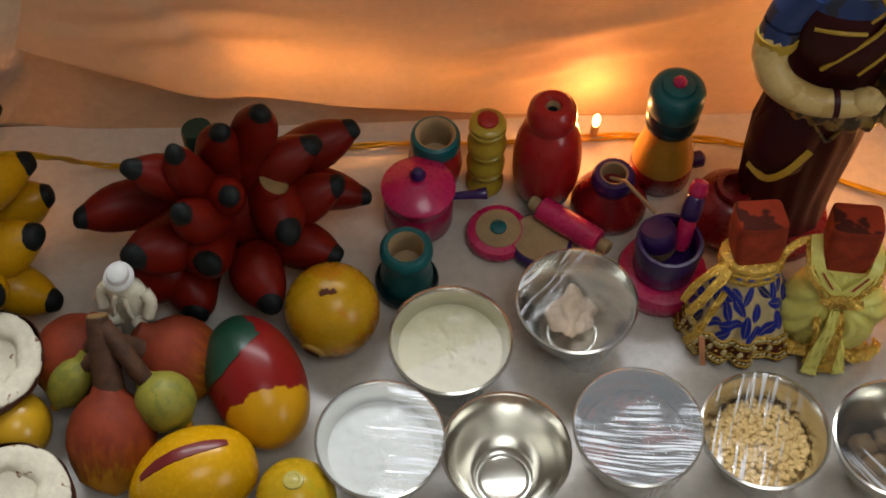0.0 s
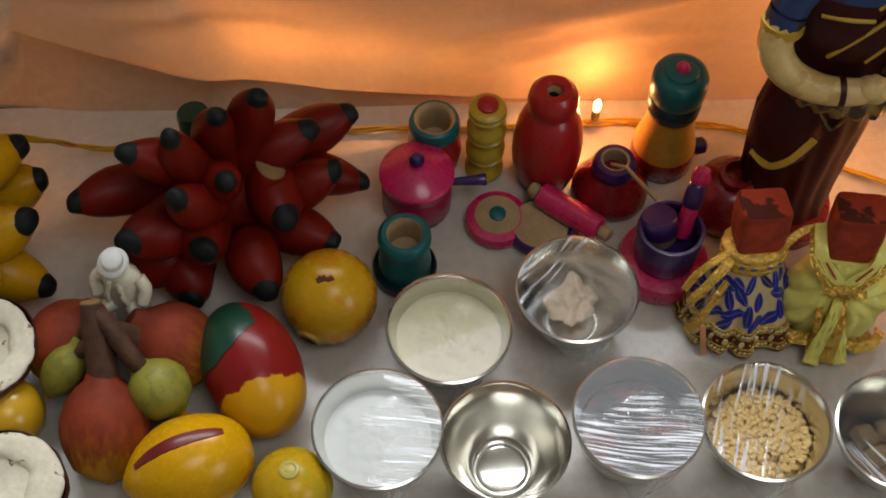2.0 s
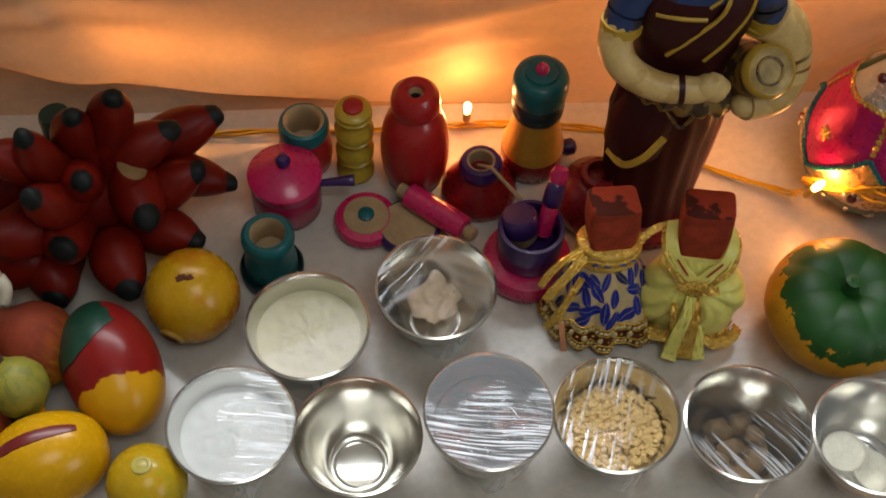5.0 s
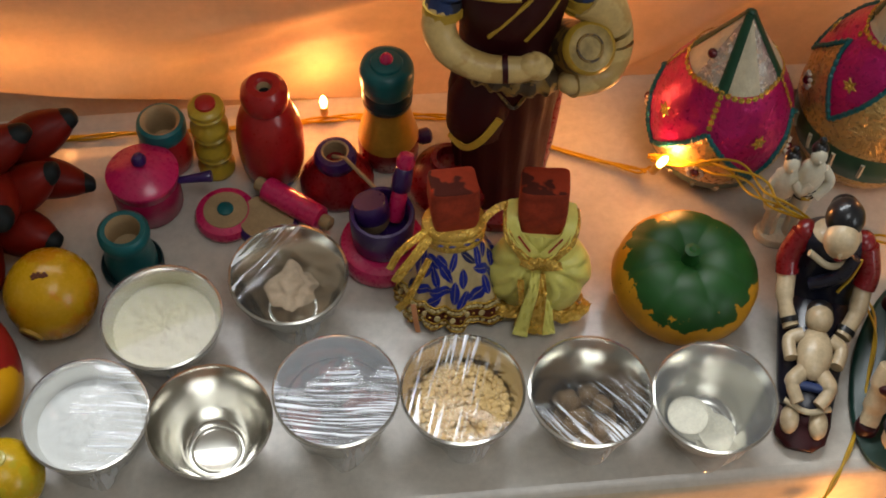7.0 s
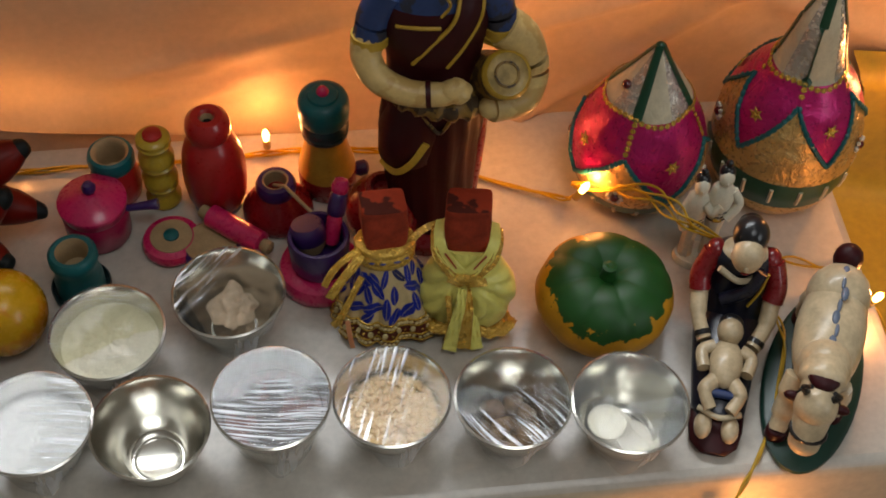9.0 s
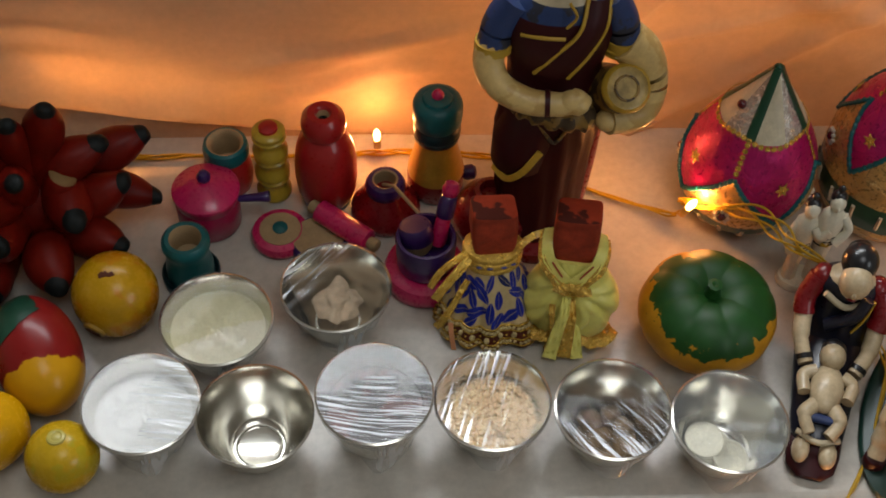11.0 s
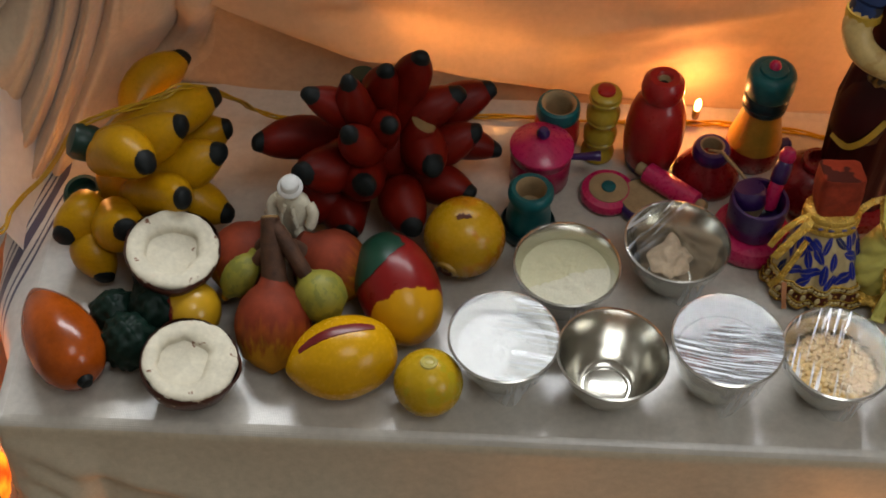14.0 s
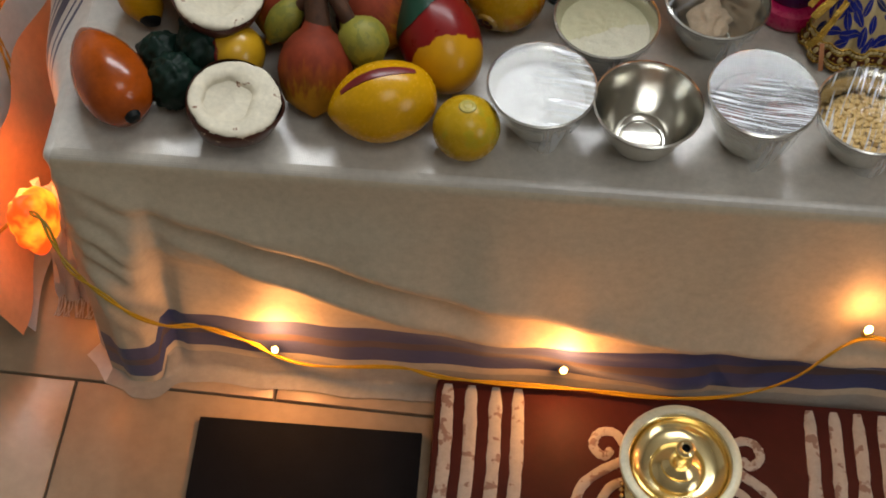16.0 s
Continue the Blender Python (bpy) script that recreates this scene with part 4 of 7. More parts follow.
lm = thing("lemon", "greenish yellow lacquered wooden lime", "toy fruit", Matrix.Translation((-0.1495, 0.0555, 0.3275)) @ pose(0, 0, 0, -4, 0, 0))
Build().lathe(egg(0.0285, 0.0275), LEMON, 32).part("body", lm)
Build().lathe([(0.0075, 0.0262), (0.0068, 0.0278), (0.005, 0.0283), (0.0038, 0.0276), (0.0022, 0.0282), (0, 0.0284)], LEMON_PALE, 18).part("navel", lm, "pale raised navel")
og = thing("orange", "orange-yellow lacquered wooden fruit with a brown blemish", "toy fruit", Matrix.Translation((-0.129, 0.205, 0.3345)) @ pose(0, 0, 0, 38, -12, 0))
Build().lathe(egg(0.0362, 0.0345), ORANGE_SKIN, 32).part("body", og)
way = og.matrix_basis.to_3x3().inverted() @ Vector((-0.40, -0.886, -0.236))
Build().lathe([(0.0105, 0.0335), (0.0098, 0.0362), (0.0075, 0.0372), (0.0055, 0.0362, BLEMISH), (0.0035, 0.0350, BLEMISH), (0.0022, 0.0362, BLEMISH), (0, 0.0365, BLEMISH)], MILL_YELLOW, 20, toward((0, 0, 0), way)).part("calyx", og, "raised calyx with a dark ring")
blem = Build()
for k in range(16):
    a, t = random.uniform(-0.5, 0.7), random.uniform(0.78, 0.93)
    v = Vector((math.sin(a) * 0.25 + 0.15, 0.45 + random.uniform(-0.05, 0.05), t)).normalized()
    blem.ball((v.x * 0.0361, v.y * 0.0361, v.z * 0.0345), (0.0028 * random.uniform(0.5, 1.2), 0.0014, 0.0006), BLEMISH, 8)
blem.part("blemish", og, "flaked brown blemish")
sp = thing("sapodilla", "glossy burnt orange wooden fruit pointed at its top", "toy fruit", toward((-0.4555, 0.0725, 0.3295), (-0.489, 0.117, 0.331)) @ Matrix.Diagonal((0.92, 0.92, 0.88, 1)))
Build().lathe([(0.0, -0.055), (0.010, -0.0535), (0.021, -0.048), (0.0295, -0.036), (0.0332, -0.019), (0.0335, -0.002), (0.0305, 0.016), (0.025, 0.032), (0.0178, 0.046), (0.0105, 0.057), (0.0048, 0.0635), (0, 0.0655)], SAPODILLA, 32).part("body", sp)
Build().lathe([(0, -0.0605), (0.0055, -0.0595), (0.0075, -0.0555), (0.0070, -0.051)], TIP_AND_SHADE_BLACK, 14).part("stalk_end", sp, "dark stalk end")
fruit("mango", "small yellow and red wooden mango under the coconut", egg(0.026, 0.026), bands("yellow_red_paint", [(-0.1, (0.58, 0.32, 0.012)), (0.012, (0.2, 0.012, 0.012))], axis=0, jag=0.008, rough=0.3), (-0.355, 0.112, 0.326), (0, 0, 1))


def knob(v):
    k = 1 + 0.13 * math.sin(v.x * 420) * math.sin(v.y * 420 + 1) * math.sin(v.z * 420 + 2) + 0.05 * nz(v.x * 90, v.y * 90, v.z * 90)
    return v * k


b = Build()
for c, r in (((0, 0, 0.024), 0.024), ((0.018, 0.034, 0.026), 0.026), ((-0.020, 0.030, 0.02), 0.0205), ((0.012, 0.062, 0.022), 0.022)):
    b.ball(c, (r, r, r), GOURD, 44, None, knob)
b.thing("custard_apple", "knobbly dark green painted wooden custard apple", "toy fruit", Matrix.Translation((-0.400, 0.078, TOP)), sharp=180)


def coconut(centre, tilt, r, lean):
    """Half a coconut: brown shell, painted white flesh with an uneven hollow."""
    top = thing("coconut_half", "half coconut of painted clay, white flesh and brown shell", "toy fruit", Matrix.Translation(centre) @ pose(0, 0, 0, *tilt), "coconut halves")

    def rough(v, a):
        return v * (1 + 0.05 * nz(v.x * 60, v.y * 60, v.z * 60) + 0.02 * math.sin(3 * a + 1))

    Build().lathe([(0, -0.037), (0.014, -0.036), (0.026, -0.029), (0.035, -0.016), (r - 0.0008, 0.0), (r - 0.0006, 0.004), (r - 0.0022, 0.0062)], COCO_SHELL, 40, None, rough, True).part("shell", top, "dark brown shell")
    side = Vector((-math.cos(math.radians(tilt[2])), math.sin(math.radians(tilt[2])), 0)) * lean

    def worn(v, a):
        d = math.hypot(v.x, v.y) / r
        hollow = math.exp(-((d - 0.42) / 0.17) ** 2)
        k = 1 + hollow * (0.24 * nz(math.cos(a) * 1.6, math.sin(a) * 1.6, r * 50 + tilt[2]) + 0.06 * nz(v.x * 160, v.y * 160, 2))
        rim = 1 + (0.030 * nz(math.cos(a) * 4, math.sin(a) * 4, tilt[2]) + 0.018 * nz(math.cos(a) * 15, math.sin(a) * 15, tilt[2])) * (1 if d > 0.85 else 0.3)
        inner = max(0.0, 1 - d / 0.8)
        return Vector((v.x * k * rim, v.y * k * rim, v.z + 0.0014 * nz(v.x * 80, v.y * 80, tilt[2]))) + side * min(1.0, 2 * inner)

    Build().lathe([(r - 0.0030, 0.0), (r - 0.0024, 0.0052), (r - 0.0040, 0.0068), (r - 0.008, 0.0072), (r * 0.66, 0.0066), (r * 0.57, 0.0054), (r * 0.52, 0.0034), (r * 0.48, -0.0006), (r * 0.44, -0.0056), (r * 0.38, -0.0092), (r * 0.28, -0.0118), (r * 0.15, -0.0130), (0, -0.0132)], COCO_WHITE, 72, None, worn).part("flesh", top, "creamy white flesh", sharp=180)
    return top


coconut((-0.3725, 0.146, 0.3605), (10, 4, 30), 0.041, 0.001)
coconut((-0.343, 0.051, 0.3375), (7, -3, 100), 0.041, 0.007)

fb = thing("fruit_branch", "branch with rust-red and small green painted fruits", "toy fruit", Matrix.Translation((-0.285, 0.15, TOP)))


def pear(r, h, neck):
    return [(0, -h - 0.004), (0.004, -h - 0.002), (r * 0.42, -h * 0.93), (r * 0.76, -h * 0.72), (r * 0.92, -h * 0.38), (r, 0.0), (r * 0.96, h * 0.3), (r * 0.84, h * 0.6), (r * 0.60, h * 0.84), (r * 0.40, h * 0.98), (neck * 0.95, h * 1.2)]


def gnarl(v, a):
    return v * (1 + 0.02 * nz(v.x * 50, v.y * 50, v.z * 50))


for end, root, r, h in (((0.002, -0.052, 0.031), (-0.002, 0.0, 0.068), 0.0325, 0.036), ((0.044, 0.012, 0.034), (-0.002, 0.028, 0.066), 0.0335, 0.032), ((-0.031, 0.014, 0.034), (-0.008, 0.03, 0.066), 0.033, 0.032)):
    Build().lathe(pear(r, h, 0.0105), RUST_FRUIT, 28, None, gnarl).part("fruit", fb, "rust-red fruit with streaks", toward(end, root))
for end, root, r, h in (((0.040, -0.028, 0.046), (0.002, 0.004, 0.072), 0.0225, 0.021), ((-0.030, -0.012, 0.046), (-0.008, 0.008, 0.075), 0.0148, 0.021)):
    one = Build().lathe(pear(r, h, 0.006), GREEN_FRUIT, 24, None, gnarl).part("fruit", fb, "small yellowish green fruit", toward(end, root))
    Build().lathe([(0.0, -h - 0.006), (0.003, -h - 0.005), (0.004, -h - 0.001)], RUST_FRUIT, 10).part("blossom_end", one)


def limb(b, pts, r0, r1):
    path = smooth_path(pts, 10)
    n = len(path)
    b.tube([p for i, p in enumerate(path)], [(r0 + (r1 - r0) * i / (n - 1)) * (1 + 0.05 * nz(i * 0.3, r0 * 900)) for i in range(n)], FIG_STEM, 16)


b = Build()
limb(b, [(0.001, -0.022, 0.053), (-0.002, -0.008, 0.066), (-0.004, 0.004, 0.078), (-0.006, 0.017, 0.090)], 0.0112, 0.0078)
limb(b, [(-0.005, 0.013, 0.086), (0.006, 0.004, 0.079), (0.019, -0.010, 0.068), (0.032, -0.022, 0.053)], 0.0076, 0.0066)
limb(b, [(-0.002, 0.006, 0.076), (0.012, 0.008, 0.062), (0.028, 0.010, 0.046)], 0.0078, 0.0090)
limb(b, [(-0.005, 0.006, 0.074), (-0.013, 0.008, 0.060), (-0.024, 0.010, 0.046)], 0.0075, 0.0085)
limb(b, [(-0.004, -0.002, 0.070), (-0.012, -0.004, 0.064), (-0.022, -0.008, 0.054)], 0.0060, 0.0055)
b.lathe([(0.0079, 0.0), (0.0074, 0.0016), (0.0055, 0.0022), (0, 0.0018)], CUT_WOOD, 16, toward((-0.0059, 0.0165, 0.0895), (-0.008, 0.030, 0.102)))
b.part("stem", fb, "brown forked stem")

# pumpkin with eight soft ribs
pk = thing("pumpkin", "green and yellow painted wooden pumpkin with soft ribs", "toy vegetable", Matrix.Translation((0.364, 0.193, TOP)) @ pose(0, 0, 0, 0, 0, 12))


def ribs(v, a):
    q = math.hypot(v.x, v.y)
    s = 1 + (0.018 + 0.03 * max(0, 1 - q / 0.055)) * (abs(math.sin(4 * a)) ** 0.5 - 0.75) * min(1, q / 0.012)
    return Vector((v.x * s, v.y * s, v.z - (0.0011 * (1 - abs(math.sin(4 * a)) ** 0.6) if v.z > 0.05 and q > 0.008 else 0)))


Build().lathe([(0.022, 0.001), (0.036, 0.003), (0.049, 0.012), (0.0565, 0.027), (0.0575, 0.037), (0.054, 0.050), (0.045, 0.061), (0.032, 0.0665), (0.018, 0.0668), (0.009, 0.0625), (0.004, 0.059), (0, 0.0585)], PUMPKIN, 96, None, ribs).part("body", pk)
Build().lathe([(0.0085, 0.058), (0.006, 0.064), (0.0055, 0.0705), (0.0062, 0.0735), (0.003, 0.0745), (0, 0.073)], PUMPKIN, 10).part("stalk", pk, "short green stalk")


# ---- turned wooden kitchen toys ----
def toy(name, label, x, y, yaw=0, group="toy kitchen set", z=TOP):
    return thing(name, label, "wooden toy", Matrix.Translation((x, y, z)) @ pose(0, 0, 0, 0, 0, yaw), group)


def turned(name, top, prof, mat, label="", m=None, seg=32):
    return Build().lathe(prof, mat, seg, m).part(name, top, label)


t = toy("toy_jar", "red wooden toy jar with a teal rim", -0.050, 0.356)
Build().lathe([(0.017, 0), (0.0205, 0.004), (0.0225, 0.018), (0.021, 0.032), (0.0185, 0.042)], RED, 32, open_top=True).part("body", t)
Build().lathe([(0.0185, 0.040), (0.0205, 0.043), (0.0208, 0.050), (0.0195, 0.055), (0.0165, 0.0565), (0.0145, 0.0555, RAW_WOOD), (0.013, 0.052, RAW_WOOD), (0.0125, 0.028, RAW_WOOD), (0, 0.026, RAW_WOOD)], TEAL, 32, open_bottom=True).part("rim", t, "teal rim, raw wood inside")
t = toy("toy_idli_tower", "yellow wooden toy tower of stacked rings", -0.009, 0.347)
for k in range(3):
    z = 0.026 * k
    turned("tier", t, [(0.0125, z), (0.0155, z + 0.002), (0.0158, z + 0.008), (0.0125, z + 0.0125), (0.0118, z + 0.016), (0.0128, z + 0.0195), (0.0152, z + 0.0235), (0.013, z + 0.026)], YELLOW)
turned("lid", t, [(0.0145, 0.078), (0.0148, 0.0815), (0.0125, 0.084), (0.0085, 0.0845)], YELLOW)
turned("button", t, [(0.0085, 0.084), (0.0082, 0.087), (0.005, 0.0885), (0, 0.089)], RED, "red button")
t = toy("toy_urn", "red wooden toy urn with a narrow ringed mouth", 0.040, 0.341)
turned("foot", t, [(0.021, 0), (0.0225, 0.003), (0.0225, 0.007)], PURPLE, "dark purple foot")
turned("body", t, [(0.0225, 0.007), (0.0262, 0.018), (0.0278, 0.034), (0.0278, 0.052), (0.026, 0.068), (0.0225, 0.080), (0.0165, 0.087), (0.0135, 0.090)], RED)
# The mouth's floor is painted black for the shade inside.
turned("mouth", t, [(0.0135, 0.089), (0.0185, 0.092), (0.0198, 0.099), (0.0185, 0.1075), (0.0135, 0.1125), (0.0075, 0.1125), (0.0054, 0.1100), (0.0046, 0.104, RAW_WOOD), (0, 0.100, TIP_AND_SHADE_BLACK)], RED)
t = toy("toy_coffee_filter", "yellow, teal and red wooden toy coffee filter", 0.138, 0.357)
turned("base", t, [(0.024, 0), (0.0258, 0.003), (0.026, 0.020), (0.025, 0.024)], CRIMSON, "red base")
turned("cone", t, [(0.0255, 0.024), (0.0255, 0.028), (0.0215, 0.045), (0.0185, 0.060), (0.0178, 0.068)], MILL_YELLOW, "yellow waisted cone")
turned("collar", t, [(0.0178, 0.067), (0.0205, 0.070), (0.0208, 0.0745), (0.0198, 0.0755), (0.0210, 0.0765), (0.0212, 0.081), (0.0198, 0.0855), (0.0190, 0.0865)], TEAL_DARK)
turned("cap", t, [(0.0195, 0.0865), (0.0215, 0.090), (0.0222, 0.098), (0.0222, 0.108), (0.0205, 0.1125), (0.0155, 0.1150), (0.0135, 0.1145), (0.0125, 0.1165), (0.007, 0.118)], TEAL, "teal cap")
turned("knob", t, [(0.0052, 0.117), (0.0055, 0.120), (0.0035, 0.1235), (0, 0.1245)], PINK, "pink knob")
side = toward((0.022, 0.003, 0.013), (0.05, 0.010, 0.0135))
turned("spout", t, [(0.004, 0), (0.005, 0.003), (0.0072, 0.006), (0.0072, 0.013), (0.0045, 0.0155), (0, 0.016)], PURPLE, "purple spout", side, 16)
t = toy("toy_grinder", "red wooden toy inkpot-shaped grinder with purple mouth", 0.093, 0.324)
turned("body", t, [(0.029, 0), (0.0312, 0.003), (0.0312, 0.010), (0.027, 0.018), (0.0195, 0.028), (0.0165, 0.033)], CRIMSON)
turned("mouth", t, [(0.0165, 0.032), (0.0178, 0.035), (0.0178, 0.041), (0.0155, 0.0455), (0.0115, 0.0465), (0.0098, 0.0455, RAW_WOOD), (0.0092, 0.032, RAW_WOOD), (0, 0.031, RAW_WOOD)], PURPLE, "purple mouth")
Build().tube([(-0.002, 0.001, 0.038), (0.008, -0.008, 0.0465), (0.0315, -0.0325, 0.0365)], [0.0016, 0.0017, 0.0019], RAW_WOOD, 8).part("stick", t, "thin raw wooden stick")
t = toy("toy_pan", "pink wooden toy saucepan with lid and purple handle", -0.064, 0.312)
turned("body", t, [(0.0255, 0), (0.0278, 0.003), (0.0282, 0.020), (0.0282, 0.031), (0.0272, 0.0325), (0.0278, 0.034), (0.0278, 0.040)], DEEP_PINK)
turned("lid", t, [(0.0272, 0.040), (0.0298, 0.0415), (0.0298, 0.0445), (0.0265, 0.0475), (0.012, 0.0535), (0.004, 0.0555)], PINK, "shallow conical lid")
turned("knob", t, [(0.0035, 0.055), (0.0058, 0.058), (0.0062, 0.0615), (0.0040, 0.0655), (0, 0.0665)], PURPLE, "purple knob")
hm = toward((0.027, 0.0, 0.031), (0.055, 0.0005, 0.0345))
turned("handle", t, [(0.003, 0), (0.0032, 0.004), (0.0042, 0.02), (0.0052, 0.0275), (0.0045, 0.0285)], PURPLE, "purple tapered handle", hm, 16)
t = toy("toy_griddle", "pink and tan wooden toy griddle disc", 0.0005, 0.2925)
turned("rim", t, [(0.022, 0), (0.0255, 0.003), (0.0262, 0.0075), (0.0245, 0.0115), (0.0185, 0.0135)], PINK)
turned("plate", t, [(0.0187, 0.012), (0.0183, 0.0142), (0.012, 0.0148), (0.0068, 0.0150)], RAW_WOOD, "raw wooden plate")
turned("button", t, [(0.0068, 0.0145), (0.0066, 0.0165), (0.004, 0.0178), (0, 0.018)], TEAL, "teal button")
t = toy("toy_rolling_board", "round wooden toy rolling board with purple rim", 0.0345, 0.2845)
turned("rim", t, [(0.022, 0), (0.0255, 0.002), (0.0262, 0.006), (0.0255, 0.0105), (0.0228, 0.0125)], PURPLE)
turned("plate", t, [(0.0229, 0.011), (0.0226, 0.0131), (0.012, 0.0133), (0, 0.0133)], RAW_WOOD, "raw wooden plate")
t = thing("toy_rolling_pin", "pink wooden toy rolling pin with raw ends", "wooden toy", toward((0.0265, 0.3135, 0.3225), (0.0880, 0.2670, 0.3215)), "toy kitchen set")
turned("roller", t, [(0.0085, 0.010), (0.0104, 0.0115), (0.0107, 0.038), (0.0104, 0.0655), (0.0085, 0.067)], PINK)
turned("grip", t, [(0.0035, 0.0), (0.0058, 0.0015), (0.0062, 0.006), (0.005, 0.0105)], RAW_WOOD)
turned("grip", t, [(0.005, 0.0665), (0.0062, 0.071), (0.0058, 0.0755), (0.0035, 0.077)], RAW_WOOD)
t = toy("toy_tumbler", "teal wooden toy tumbler standing in its saucer", -0.073, 0.246)
turned("saucer", t, [(0.0215, 0), (0.0245, 0.003), (0.0252, 0.0135), (0.0238, 0.0155), (0.0222, 0.0135), (0.0218, 0.008)], TEAL_DARK, "dark teal saucer")
turned("cup", t, [(0.0198, 0.008), (0.0205, 0.013), (0.0205, 0.024), (0.0192, 0.031), (0.0178, 0.038), (0.0188, 0.045), (0.0205, 0.050), (0.0203, 0.056), (0.0175, 0.0588), (0.0138, 0.0585), (0.0128, 0.056, RAW_WOOD), (0.0118, 0.035, RAW_WOOD), (0, 0.033, RAW_WOOD)], TEAL)
t = toy("toy_mortar", "pink wooden toy grinding stand with a purple bowl", 0.129, 0.2515)
turned("base", t, [(0.033, 0), (0.0358, 0.003), (0.0362, 0.012), (0.034, 0.0185), (0.027, 0.021)], PINK)
turned("bowl", t, [(0.022, 0.020), (0.0245, 0.024), (0.0255, 0.040), (0.0262, 0.055), (0.0252, 0.0585), (0.0225, 0.0585), (0.0212, 0.055), (0.0205, 0.035), (0.012, 0.031), (0, 0.0305)], PURPLE, "purple bowl")
cup = turned("cup", t, [(0.0075, 0, RAW_WOOD), (0.0100, 0.004, RAW_WOOD), (0.0112, 0.009, RAW_WOOD), (0.0115, 0.0095, PURPLE), (0.0115, 0.019, PURPLE), (0.0100, 0.022, PURPLE)], PURPLE, "small purple and raw wood stone", Matrix.Translation((-0.006, 0.002, 0.036)) @ pose(0, 0, 0, -14, -8, 0) @ Matrix.Scale(1.28, 4), 20)
Build().lathe([(0.0101, 0.0215), (0.0098, 0.0245), (0.0052, 0.0285)], RAW_WOOD, 20).part("top", cup)
Build().lathe([(0.0036, 0.0275), (0.0042, 0.031), (0.002, 0.034), (0, 0.0343)], PURPLE, 14).part("knob", cup)
pes = toward((0.010, 0.004, 0.041), (0.0215, 0.031, 0.0905))
turned("pestle", t, [(0.0055, 0.0), (0.0070, 0.004), (0.0068, 0.02), (0.0062, 0.026), (0.0076, 0.0275, PURPLE), (0.0080, 0.036, PURPLE), (0.0072, 0.045, PURPLE), (0.0060, 0.0465, PURPLE), (0.0072, 0.048, PINK), (0.0076, 0.053, PINK), (0.0055, 0.0585, PINK), (0, 0.0605, PINK)], PINK, "pink pestle with purple collar", pes, 18)
t = toy("toy_pot", "deep red lacquered wooden pot behind the dolls", 0.186, 0.302)
turned("body", t, [(0.022, 0), (0.027, 0.004), (0.033, 0.018), (0.0335, 0.030), (0.029, 0.043), (0.020, 0.051), (0.014, 0.053)], CRIMSON)
turned("mouth", t, [(0.014, 0.0525), (0.016, 0.056), (0.015, 0.060), (0.011, 0.0605), (0.0095, 0.057), (0.009, 0.045), (0, 0.044)], CRIMSON)


# ---- steel bowls and what is in them ----
BOWL = [(0.0, 0.0012), (0.0160, 0.0010), (0.0180, 0.0), (0.0215, 0.0008), (0.0270, 0.0065), (0.0322, 0.0165), (0.0370, 0.0290), (0.0411, 0.0420), (0.0434, 0.0495),
        (0.0452, 0.0508), (0.0460, 0.0522), (0.0442, 0.0529), (0.0434, 0.0518), (0.0402, 0.0420), (0.0360, 0.0290), (0.0312, 0.0168), (0.0258, 0.0074), (0.0205, 0.0030),
        (0.0187, 0.0029), (0.0175, 0.0036), (0.0161, 0.0029), (0.0, 0.0029)]
bowl_mesh = Build().lathe(BOWL, STEEL, 64).data("body")


def film_mesh(kind, dip, seed, ripple):
    b = Build()
    rows = []
    for i in range(15):
        r = max(0.0447 * i / 14, 1e-4)
        ring = []
        for k in range(64):
            a = 2 * math.pi * k / 64
            x, y = r * math.cos(a), r * math.sin(a)
            z = 0.0534 - dip * (1 - (r / 0.0447) ** 2) + ripple * nz(x * 60, y * 60, seed) * (1 - (r / 0.0447) ** 4)
            ring.append((x, y, z))
        rows.append(ring)
    b.grid(rows, kind, True)
    return b


def skirt_mesh(seed, long):
    """The loose edge of the film, clinging to the bowl's outside and gathered in a tail at the front."""
    b = Build()
    rows = []
    for i in range(12):
        u = i / 11
        ring = []
        for k in range(72):
            a = 2 * math.pi * k / 72
            front = max(0.0, math.cos(a + math.pi / 2 - 0.2 * math.sin(seed))) ** 14
            depth = (0.022 + 0.010 * nz(math.cos(a) * 2, math.sin(a) * 2, seed) + long * front) * u
            z = 0.0528 - min(depth, 0.050)
            r = bent(z, [p[1] for p in BOWL[3:9]], [p[0] for p in BOWL[3:9]]) + 0.0012 + 0.0012 * u * (1 + math.sin(a * 11 + seed * 3 + 2 * nz(math.cos(a), math.sin(a), seed))) + 0.010 * front * u
            if z > 0.0495:
                r = 0.0465
            ring.append((r * math.cos(a), r * math.sin(a), z))
        rows.append(ring)
    b.grid(rows, FILM_SKIRT, True)
    return b


def bowl(x, y, label, film=None, dip=0.0015, yaw=0, tail=0.012, seed=1, ripple=0.0003, tall=1.0):
    top = thing("steel_bowl", label, "bowl", Matrix.Translation((x, y, TOP)) @ pose(0, 0, 0, 0, 0, yaw) @ Matrix.Diagonal((1, 1, tall, 1)), "steel bowls")
    ob = new("body", bowl_mesh)
    ob.parent = top
    if film:
        f = film_mesh(film, dip, seed, ripple).part("film", top, "clear cling film stretched over the rim")
        s = skirt_mesh(seed, tail).part("film_skirt", top, "loose gathered film edge", pose(0, 0, 0, 0, 0, -yaw))
        f.visible_shadow = s.visible_shadow = False
    return top


